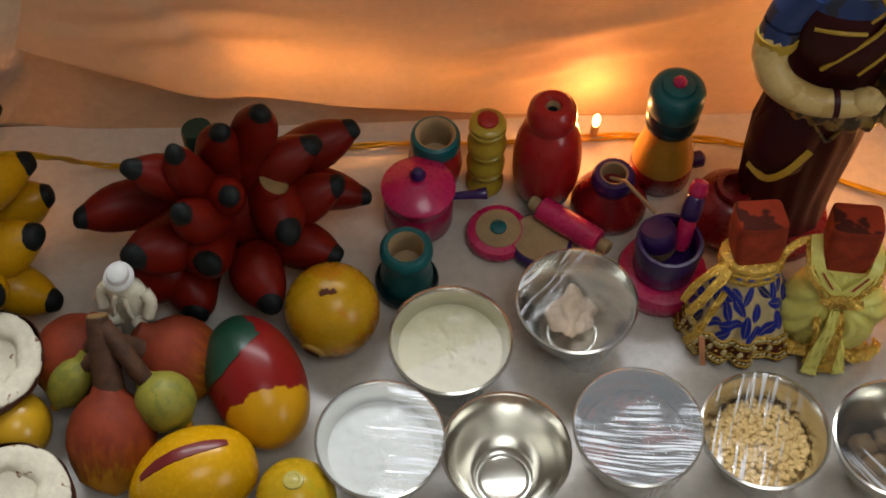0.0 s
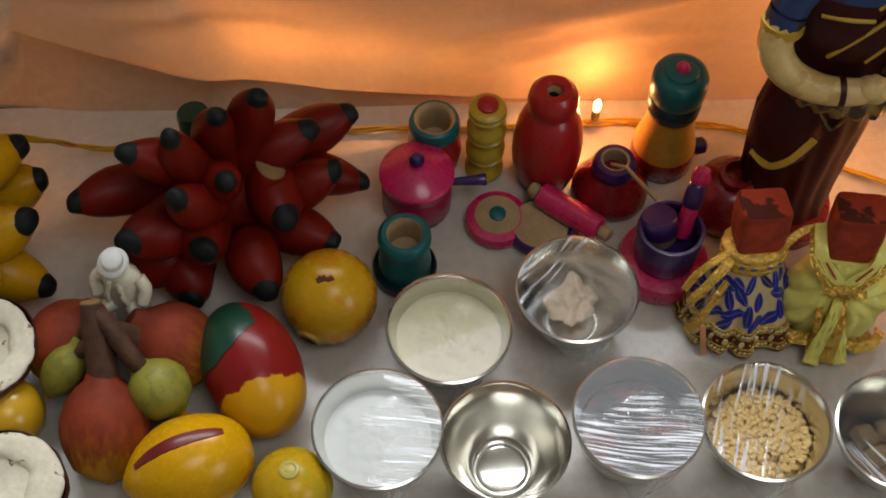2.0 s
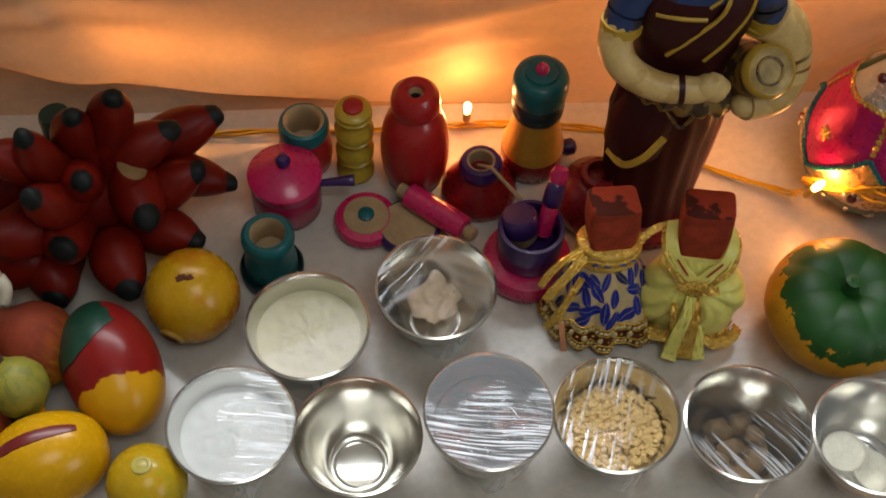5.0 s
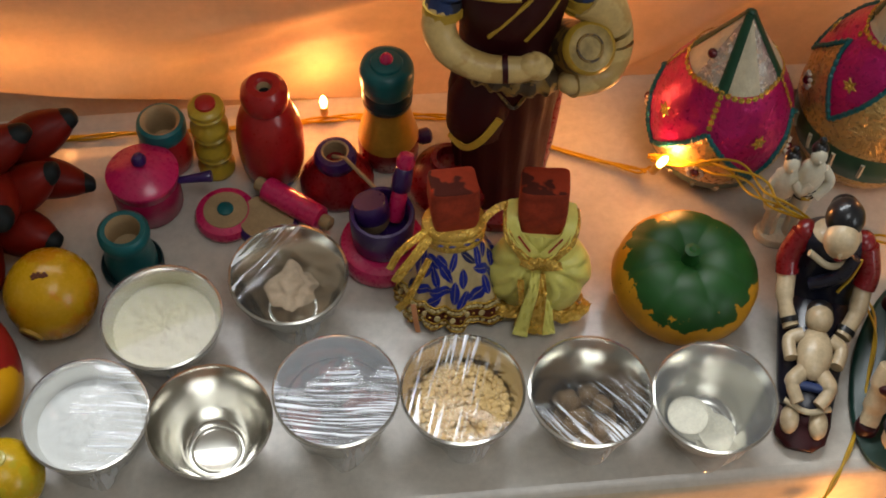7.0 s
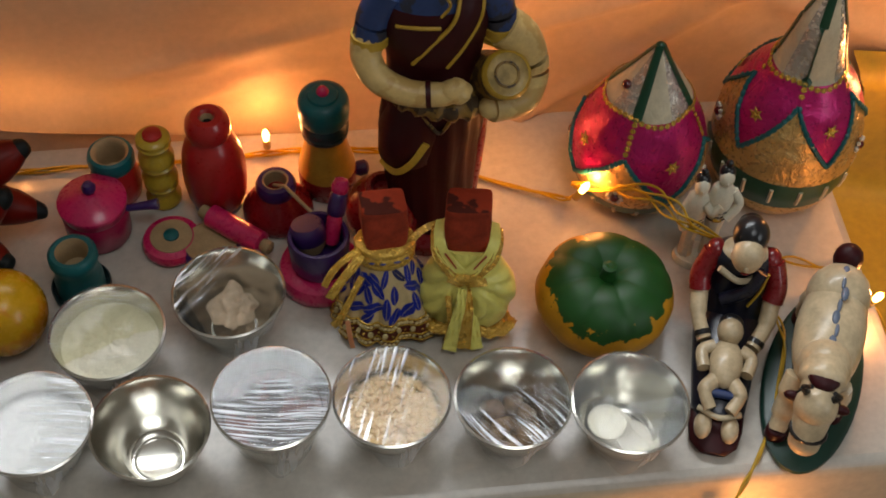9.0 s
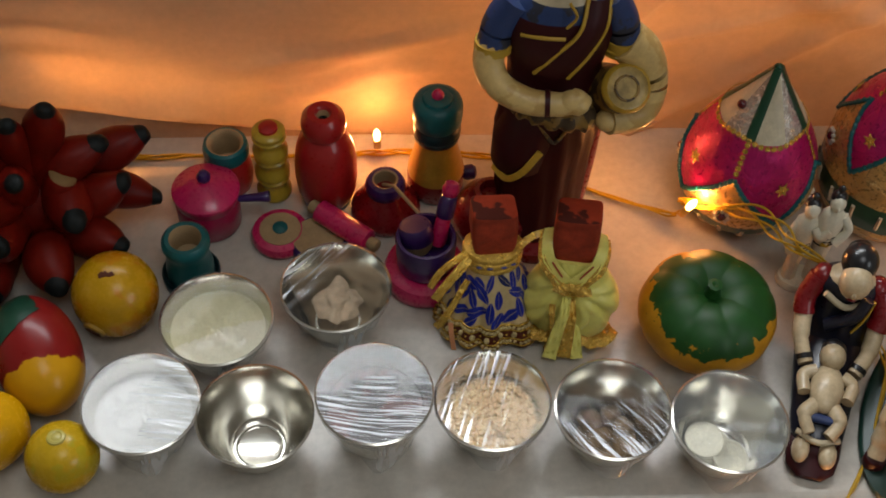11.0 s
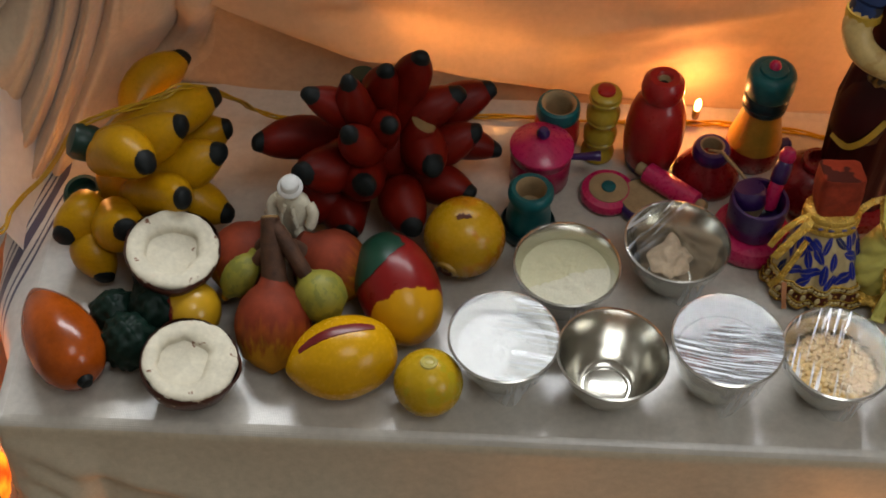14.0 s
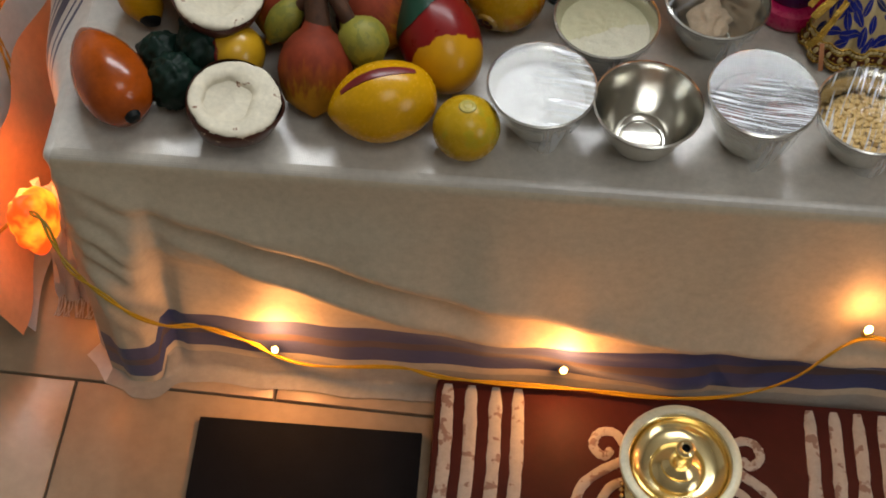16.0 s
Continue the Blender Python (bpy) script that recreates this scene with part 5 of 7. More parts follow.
def heap(name, label, x, y, level, mat, category, bumps=0.0012, lean=0.0, mat2=None, split=0.0, turn=0.0, r=None):
    """Loose food that fills a bowl to a level, with an uneven surface."""
    rr = r or bent(level, [p[1] for p in BOWL[12:18]][::-1], [p[0] for p in BOWL[12:18]][::-1]) + 0.0010
    b = Build()
    rows = []
    for i in range(23):
        q = max(rr * i / 22, 1e-4)
        ring = []
        for k in range(72):
            a = 2 * math.pi * k / 72
            px, py = q * math.cos(a), q * math.sin(a)
            z = level + lean * (1 - (q / rr) ** 2) + bumps * (nz(px * 110, py * 110, 3) + 0.8 * nz(px * 300, py * 300, 7)) * (1 - (q / rr) ** 6)
            ring.append((px, py, z))
        rows.append(ring)
    def pick(i, j):
        a = 2 * math.pi * j / 72
        q = rr * (i + 0.5) / 22
        v = q * math.sin(a - turn) + 0.004 * nz(q * 60 * math.cos(a), q * 60 * math.sin(a), 1)
        return mat2 if mat2 and v < split else mat
    b.grid(rows, mat, True, pick=pick)
    rows = [[(rr * math.cos(2 * math.pi * k / 72), rr * math.sin(2 * math.pi * k / 72), level) for k in range(72)]]
    rows.append([(p[0] * 0.62, p[1] * 0.62, 0.0055) for p in rows[0]])
    vs = b.grid(rows, mat, True)
    b.cap(vs[1], mat)
    b.thing(name, label, category, Matrix.Translation((x, y, TOP)), kind="stuff")


W, E_, D, L_, J, C_ = (-0.0905, 0.0895), (-0.002, 0.080), (0.0898, 0.0925), (0.1815, 0.0955), (0.2750, 0.0885), (0.3650, 0.0785)
P, U = (-0.0400, 0.1690), (0.0550, 0.2020)
bowl(*W, "steel bowl of white powder under shiny cling film", FILM_W, 0.0006, 82, 0.020, 1, 0.00012)
bowl(*E_, "empty polished steel bowl")
bowl(*D, "steel bowl covered with wrinkled glossy cling film", FILM_D, 0.0006, 84, 0.030, 2, 0.0001, 1.24)
bowl(*L_, "steel bowl of split lentils under cling film", FILM_L, 0.0015, -16, 0.012, 3)
bowl(*J, "steel bowl of brown lumps under cling film", FILM_J, 0.0012, 38, 0.004, 4)
bowl(*C_, "steel bowl with a stack of coins under film", FILM_B, 0.0015, 120, 0.014, 5)
bowl(*P, "steel bowl of cream-coloured rice under cling film", FILM_P, 0.0015, 70, 0.016, 6)
bowl(*U, "steel bowl with a lump of butter under film", FILM_U, 0.0015, 140, 0.010, 7)
heap("powder", "loose white sugar filling a bowl", *W, 0.034, SUGAR, "powder", 0.0016, 0.007)
# All rice: the paler half has the ceiling's reflection painted into its colour.
heap("rice", "cream-coloured rice filling a bowl", *P, 0.037, RICE_MAT, "rice", 0.0022, 0.003, paint("rice_with_painted_ceiling_sheen", (0.8, 0.75, 0.58), 0.7, 0.0, 0.9, 0.9, 60, 700), -0.004, 0.35)
heap("lentil_bed", "bed of split yellow lentils in a bowl", *L_, 0.027, DAL, "lentils", 0.0012, 0.003)
heap("tamarind", "dark brown sticky paste filling a bowl", *D, 0.044, flecked("dark_paste", (0.035, 0.026, 0.024), (0.11, 0.03, 0.024), 60, 0.52, 0.6, 0.0, 0.5), "food", 0.004, 0.002, r=0.0372)


def lentils():
    one = Build().ball((0, 0, 0), (0.0030, 0.0026, 0.0011), DAL, 8)
    src = [(v.co.copy()) for v in one.bm.verts]
    faces = [[v.index for v in f.verts] for f in one.bm.faces] if one.bm.verts.index_update() is None else []
    one.bm.free()
    verts, polys = [], []
    for k in range(640):
        a, q = random.uniform(0, 6.283), 0.0340 * math.sqrt(random.random())
        m = Matrix.Translation((q * math.cos(a), q * math.sin(a), 0.0285 + 0.003 * (1 - (q / 0.036) ** 2) + random.uniform(0, 0.0022))) @ pose(0, 0, 0, random.uniform(-28, 28), random.uniform(-28, 28), random.uniform(0, 360))
        n = len(verts)
        verts += [tuple(m @ v) for v in src]
        polys += [[i + n for i in f] for f in faces]
    me = bpy.data.meshes.new("lentils")
    me.from_pydata(verts, [], polys)
    me.materials.append(DAL)
    for p in me.polygons:
        p.use_smooth = True
    ob = new("lentils", me)
    ob.location = (L_[0], L_[1], TOP)
    tagged(ob, "loose split yellow lentils heaped in a bowl", "lentils", kind="stuff")


lentils()


def lump(v):
    return v * (1 + 0.45 * nz(v.x * 70, v.y * 70, v.z * 70) + 0.22 * nz(v.x * 170, v.y * 170, v.z * 170 + 4))


Build().ball((0, 0, 0), (0.0180, 0.0155, 0.0110), BUTTER, 56, pose(0, 0, 0, 20, -10, 30), lambda v: v * (1 + 0.75 * nz(v.x * 62, v.y * 62, v.z * 62) + 0.35 * nz(v.x * 150, v.y * 150, v.z * 150 + 4))).thing("butter", "irregular pale lump of butter in a bowl", "food", Matrix.Translation((U[0] + 0.001, U[1] + 0.010, TOP + 0.015)), sharp=180)
for k, (dx, dy, r) in enumerate(((-0.014, 0.012, 0.011), (0.004, 0.016, 0.010), (0.016, 0.008, 0.009), (-0.004, 0.0, 0.010), (0.010, -0.008, 0.008), (-0.014, -0.008, 0.007))):
    Build().ball((0, 0, 0), (r, r * 0.9, r * 0.75), JAGGERY, 24, None, lump).thing("jaggery_lump", "rough brown lump of jaggery in a bowl", "food", Matrix.Translation((J[0] + dx, J[1] + dy, TOP + 0.0045 + r * 0.62)) @ pose(0, 0, 0, 0, 0, 70 * k), "jaggery lumps", sharp=180)
heap("jaggery_crumbs", "brown jaggery crumbs at the bottom of a bowl", *J, 0.0062, JAGGERY, "food", 0.001, 0.001, r=0.024)
coin = Build().lathe([(0, 0), (0.0158, 0), (0.0162, 0.0003), (0.0162, 0.0018), (0.0158, 0.0021), (0.0142, 0.0021), (0.0140, 0.0017), (0, 0.0017)], COIN_SILVER, 40).data("coin")
for k in range(8):
    ob = new("coin", coin)
    ob.matrix_basis = pose(C_[0] - 0.0045 - 0.0017 * k, C_[1] + 0.002 + 0.0008 * (k % 3), TOP + 0.0038 + 0.0022 * k, 0, 0, 40 * k) if k < 6 else pose(C_[0] + 0.006, C_[1] - 0.009, TOP + 0.0062 + 0.003 * (k - 6), 14, -16, 70 * k)
    tagged(ob, "silver coin in a small stack inside a bowl", "coin", "coins in the bowl")


# ---- dolls ----
BROCADE = foil("pale_gold_brocade", (0.74, 0.56, 0.27), 0.15, 0.38, 60, 0.001)
LEAF_BLUE = paint("royal_blue_leaf_print", (0.012, 0.025, 0.30), 0.3, 0.2, 0.2, 0.7, 90, 400)
LEAF_DARK = paint("navy_leaf_print", (0.008, 0.012, 0.09), 0.35, 0.1, 0.2)
SKIRT_HEM = paint("maroon_gold_hem", (0.16, 0.03, 0.015), 0.4, 0.1, 0.6, 0.4, 200, 700, 0.3)
STAINED_WOOD = flecked("stained_red_wood", (0.40, 0.05, 0.02), (0.075, 0.016, 0.010), 38, 0.5, 0.85, spec=0.1)


def block_head(b, wide, deep, low, high, slant):
    """The square-cut red wooden body and head of a doll, chipped and stained on top."""
    def square(v, a):
        c, s_ = math.cos(a), math.sin(a)
        k = (abs(c) ** 7 + abs(s_) ** 7) ** (-1 / 7)
        chip = 1 + 0.015 * nz(v.x * 120, v.y * 120, v.z * 120)
        up = slant * v.x if v.z > high - 0.004 else 0
        return Vector((v.x * k * chip, v.y * k * chip, v.z + up))

    w, d = wide / 2, deep / 2
    b.rings([((0, 0, 0.02), w * 0.84, d * 0.84), ((0, 0, low), w * 0.86, d * 0.86), ((0, 0, low + 0.008), w * 0.95, d * 0.96), ((0, 0.001, (low + high) / 2), w, d), ((0, 0.002, high - 0.003), w * 0.97, d), ((0, 0.002, high - 0.0008), w * 0.95, d * 0.97), ((0, 0.002, high), w * 0.90, d * 0.92, STAINED_WOOD), ((0, 0.003, high + 0.0004), w * 0.3, d * 0.3, STAINED_WOOD)], RED_WOOD, 48, None, square)


def band(b, pts, width, mat, normal=(0, -1, 0), thick=0.0012, ripple=0.0):
    """A flat ribbon along pts, its face towards the normal; ripple crimps it."""
    path = smooth_path(pts, 8)
    rows = []
    for i, p in enumerate(path):
        d = (path[min(i + 1, len(path) - 1)] - path[max(i - 1, 0)]).normalized()
        n = Vector(normal).normalized()
        side = d.cross(n).normalized()
        n = side.cross(d).normalized()
        w = (width if isinstance(width, (int, float)) else width[0] + (width[1] - width[0]) * i / (len(path) - 1)) / 2
        row = []
        for q, h in ((-1, 0), (-0.96, 1), (-0.6, 1), (-0.2, 1), (0.2, 1), (0.6, 1), (0.96, 1), (1, 0), (0.6, -1), (-0.6, -1)):
            row.append(p + side * (q * w) + n * (h * thick / 2 + ripple * math.sin(q * 7 + i * 0.5)))
        rows.append(row)
    vs = b.grid(rows, mat, True)
    b.cap(vs[0], mat, True)
    b.cap(vs[-1], mat)


def lady_doll(x, y, yaw):
    """A red wooden block doll in a blue-leaved pleated skirt, one mesh."""
    b = Build()
    block_head(b, 0.0375, 0.029, 0.086, 0.1265, -0.05)

    def skirt(a, z, out=0.0):
        u = max(0.0, 1 - z / 0.068)
        rx, ry = 0.0205 + 0.0255 * u ** 0.8 + out, 0.0165 + 0.0205 * u ** 0.8 + out
        deep = 0.070 + 0.085 * max(0.0, math.cos(a + 0.6))
        k = 1 + u * (deep * math.sin(a * 11 + 1.2 * math.sin(3 * a)) + 0.025 * math.sin(a * 27))
        return Vector((rx * k * math.cos(a), -0.006 * u + ry * k * math.sin(a), z))

    seg = 150
    hem = 0.0215
    rows = [[skirt(2 * math.pi * k / seg, 0.001 + 0.068 * i / 26) for k in range(seg)] for i in range(27)]
    vs = b.grid(rows, BROCADE, True, None, lambda i, j: SKIRT_HEM if 0.001 + 0.068 * i / 26 < hem - 0.002 else BROCADE)
    b.cap(vs[0], SKIRT_HEM, True)
    b.cap(vs[-1], BROCADE)
    rng = random.Random(4)
    spots = []
    for k in range(400):
        a, z = -math.pi * rng.uniform(-0.05, 1.05), rng.uniform(0.024, 0.064)
        if all((0.035 * (a - c)) ** 2 + (z - d) ** 2 > 0.0102 ** 2 for c, d in spots):
            spots.append((a, z))
    for k, (a, z) in enumerate(spots):
        turn, long, wide = rng.uniform(-1.3, 1.3), rng.uniform(0.0078, 0.0105), rng.uniform(0.0034, 0.0045)
        mat = LEAF_DARK if k % 7 == 3 else LEAF_BLUE
        for sx in (-1, 1):
            leaf = []
            for i in range(9):
                u = -1 + 2 * i / 8
                w = wide * max(0.0, 1 - u * u) ** 0.75
                row = []
                for q in (0.03, 0.5, 1.0):
                    lx, lz = sx * (q * w + 0.00012), u * long
                    dx, dz = lx * math.cos(turn) - lz * math.sin(turn), lx * math.sin(turn) + lz * math.cos(turn)
                    zz = min(0.0675, max(hem, z + dz))
                    row.append(skirt(a + dx / 0.036, zz, 0.0005))
                leaf.append(row)
            b.grid(leaf, mat)
    for z, r in ((hem, 0.0010), (0.0165, 0.0007), (0.0085, 0.0009), (0.0035, 0.0009)):
        b.tube([skirt(2 * math.pi * k / seg, z, 0.0009) for k in range(seg + 1)], r, GOLD_TRIM, 6)
    for k in range(46):
        a = -math.pi * (0.0 + 1.0 * k / 45)
        for z, w, h in ((0.0190, 0.0019, 0.0019), (0.0060, 0.0017, 0.0017)):
            b.ball(skirt(a, z, 0.0012), (w, 0.0008, h), SEQUIN, 8)
        if k % 4 == 1:
            b.ball(skirt(a, 0.0125, 0.0012), (0.0026, 0.0011, 0.0038), SEQUIN, 8)
        elif k % 2 == 1:
            b.ball(skirt(a, 0.0125, 0.0012), (0.0012, 0.0008, 0.0012), GOLD_TRIM, 8)
    for z, h, r in ((0.0675, 0.0065, 0.0236), (0.0735, 0.0070, 0.0243), (0.0800, 0.0075, 0.0240)):
        b.rings([((0, 0, z), r, r * 0.80), ((0, 0, z + h * 0.25), r + 0.0009, r * 0.80 + 0.0009), ((0, 0, z + h * 0.75), r + 0.0009, r * 0.80 + 0.0009), ((0, 0, z + h), r - 0.0004, r * 0.80 - 0.0004)], GOLD_TRIM, 40)
    for a in (-2.1, -1.75, -1.3, -0.95):
        b.ball((0.0250 * math.cos(a), 0.0203 * math.sin(a), 0.0775), (0.0030, 0.0012, 0.0009), LEAF_BLUE, 8)
    band(b, [(-0.021, -0.012, 0.084), (-0.031, -0.020, 0.076), (-0.041, -0.024, 0.066), (-0.050, -0.026, 0.052)], (0.008, 0.0075), GOLD_TRIM, (0.2, -0.7, 0.7), 0.0016, 0.0007)
    band(b, [(-0.022, -0.008, 0.086), (-0.034, -0.012, 0.080), (-0.045, -0.014, 0.070), (-0.053, -0.018, 0.058)], (0.006, 0.006), GOLD_TRIM, (0.2, -0.5, 0.9), 0.0014, 0.0006)
    band(b, [(-0.022, -0.018, 0.064), (-0.033, -0.026, 0.048), (-0.042, -0.030, 0.032), (-0.049, -0.028, 0.020)], (0.0055, 0.0065), GOLD_TRIM, (-0.4, -0.8, 0.4), 0.0014, 0.0006)
    band(b, [(-0.037, -0.030, 0.026), (-0.0365, -0.036, 0.016), (-0.035, -0.040, 0.003)], 0.0042, ORANGE_CLOTH, (-0.3, -0.9, 0.2))
    band(b, [(0.020, -0.006, 0.084), (0.027, -0.002, 0.089), (0.036, 0.002, 0.091), (0.044, 0.002, 0.093)], 0.006, GOLD_TRIM, (0.0, -0.6, 0.8))
    b.thing("cloth_doll", "red wooden doll in blue and gold skirt", "doll", Matrix.Translation((x, y, TOP)) @ pose(0, 0, 0, -6, 0, yaw), sharp=60)


def man_doll(x, y, yaw):
    """A red wooden block doll wrapped in pale silk with gold borders, one mesh."""
    b = Build()
    block_head(b, 0.0375, 0.029, 0.088, 0.1300, 0.06)

    def swags(v, a):
        """Soft folds that fan out from the knot at the waist."""
        dx, dz = v.x - 0.001, 0.064 - v.z
        away = math.hypot(dx, dz)
        ang = math.atan2(dx, dz) + 9 * away * (1 if dx > 0 else -1) + 0.30 * nz(v.x * 26, v.z * 26, 3)
        crest = 0.55 * abs(math.sin(ang * 4.6 + 0.7)) ** 0.5 + 0.45 * abs(math.sin(ang * 10.3 + 3 * nz(v.x * 20, v.z * 20, 5))) ** 0.7
        front = max(0.0, min(1.0, 0.4 - math.sin(a)))
        k = 1 + front * min(1.0, away / 0.03) * 0.26 * (crest - 0.72) + 0.05 * nz(v.x * 30, v.y * 30, v.z * 30)
        middle = 1 - 0.12 * front * math.exp(-(dx / 0.008) ** 2)
        return Vector((v.x * k, v.y * k * middle, v.z))

    body = []
    for i in range(41):
        z = 0.002 + 0.084 * i / 40
        wide = bent(z, (0.0, 0.010, 0.028, 0.048, 0.064, 0.078, 0.09), (0.029, 0.036, 0.0415, 0.039, 0.031, 0.024, 0.020))
        body.append(((0.002, -0.004, z), wide, wide * 0.64))
    b.rings(body, CREAM_SILK, 120, None, swags)
    for z, cx, rx, ry, a0, a1 in ((0.0135, -0.0185, 0.0175, 0.0205, -2.9, -0.5), (0.0125, 0.0235, 0.0190, 0.0205, -2.5, -0.1)):
        arc = [(cx + rx * math.cos(a), -0.013 + ry * math.sin(a), z + 0.0015 * math.sin(a * 9)) for a in [a0 + (a1 - a0) * k / 8 for k in range(9)]]
        band(b, arc, 0.0085, GOLD_TRIM, (0, -0.8, 0.6), 0.0022, 0.0007)
    b.rings([((0.002, -0.006, 0.0005), 0.037, 0.027), ((0.002, -0.006, 0.005), 0.036, 0.026), ((0.002, -0.005, 0.009), 0.030, 0.021)], GOLD_TRIM, 60, None, lambda v, a: Vector((v.x * (1 + 0.06 * math.sin(13 * a)), v.y * (1 + 0.06 * math.sin(13 * a)), v.z)))
    for sx, mat in ((-1, CREAM_SILK), (1, CREAM_SILK)):
        shoulder = [(sx * 0.0215, 0.010, 0.098), (sx * 0.0222, -0.008, 0.097), (sx * 0.0185, -0.0165, 0.088), (sx * 0.009, -0.0205, 0.076), (-sx * 0.003, -0.0235, 0.064)]
        band(b, shoulder, (0.0085, 0.012), mat, (sx * 0.25, -0.9, 0.5), 0.0022, 0.0004)
        band(b, [(p[0] + sx * 0.0040, p[1] - 0.0012, p[2] - 0.0042) for p in shoulder], (0.0055, 0.0085), GOLD_TRIM, (sx * 0.25, -0.9, 0.5), 0.0020, 0.0006)
        band(b, [(p[0] - sx * 0.0020, p[1] - 0.0022, p[2] + 0.0010) for p in shoulder[2:4]], 0.0012, RED, (sx * 0.25, -0.9, 0.5))
    for k in range(7):
        t = -0.8 + 1.7 * k / 6
        band(b, [(0.001, -0.0240, 0.060), (0.001 + 0.010 * math.sin(t), -0.0270, 0.058 + 0.009 * math.cos(t)), (0.002 + 0.0205 * math.sin(t), -0.0245, 0.055 + 0.017 * math.cos(t))], (0.0035, 0.0075), GOLD_TRIM, (0, -1, 0.3), 0.0014, 0.0005)
    band(b, [(-0.001, -0.027, 0.058), (-0.002, -0.0345, 0.044), (-0.005, -0.0375, 0.026), (-0.008, -0.043, 0.008), (-0.009, -0.047, 0.0025)], (0.0070, 0.0125), CREAM_SILK, (-0.1, -0.9, 0.3), 0.0024, 0.0009)
    band(b, [(0.003, -0.026, 0.056), (0.005, -0.0340, 0.040), (0.004, -0.0375, 0.022), (0.003, -0.044, 0.003)], (0.0060, 0.0120), GOLD_TRIM, (0.1, -0.9, 0.3), 0.0022, 0.0009)
    band(b, [(0.009, -0.025, 0.034), (0.011, -0.0335, 0.020), (0.013, -0.040, 0.006), (0.014, -0.043, 0.002)], (0.0065, 0.0110), CREAM_SILK, (0.2, -0.9, 0.3), 0.0022, 0.0009)
    band(b, [(-0.012, -0.029, 0.050), (-0.0105, -0.0345, 0.036), (-0.009, -0.0365, 0.020), (-0.012, -0.040, 0.006)], 0.0052, GOLD_TRIM, (-0.2, -0.9, 0.3), 0.0018, 0.0006)
    b.thing("cloth_doll", "red wooden doll wrapped in pale silk and gold", "doll", Matrix.Translation((x, y, TOP)) @ pose(0, 0, 0, -6, 0, yaw), sharp=60)


lady_doll(0.184, 0.214, 6)
man_doll(0.248, 0.208, -8)


AGED_SKIN = flecked("aged_ivory_paint", (0.72, 0.50, 0.19), (0.44, 0.28, 0.09), 42, 0.54, 0.42, 0.1, 0.4, 60)
AGED_BLUE = flecked("worn_blue_paint", (0.022, 0.05, 0.16), (0.02, 0.022, 0.035), 60, 0.53, 0.45, 0.1, 0.4)
DRUM_SKIN = paint("aged_drum_skin", (0.56, 0.38, 0.12), 0.45, 0.1, 0.8, 0.45, 90, 300)


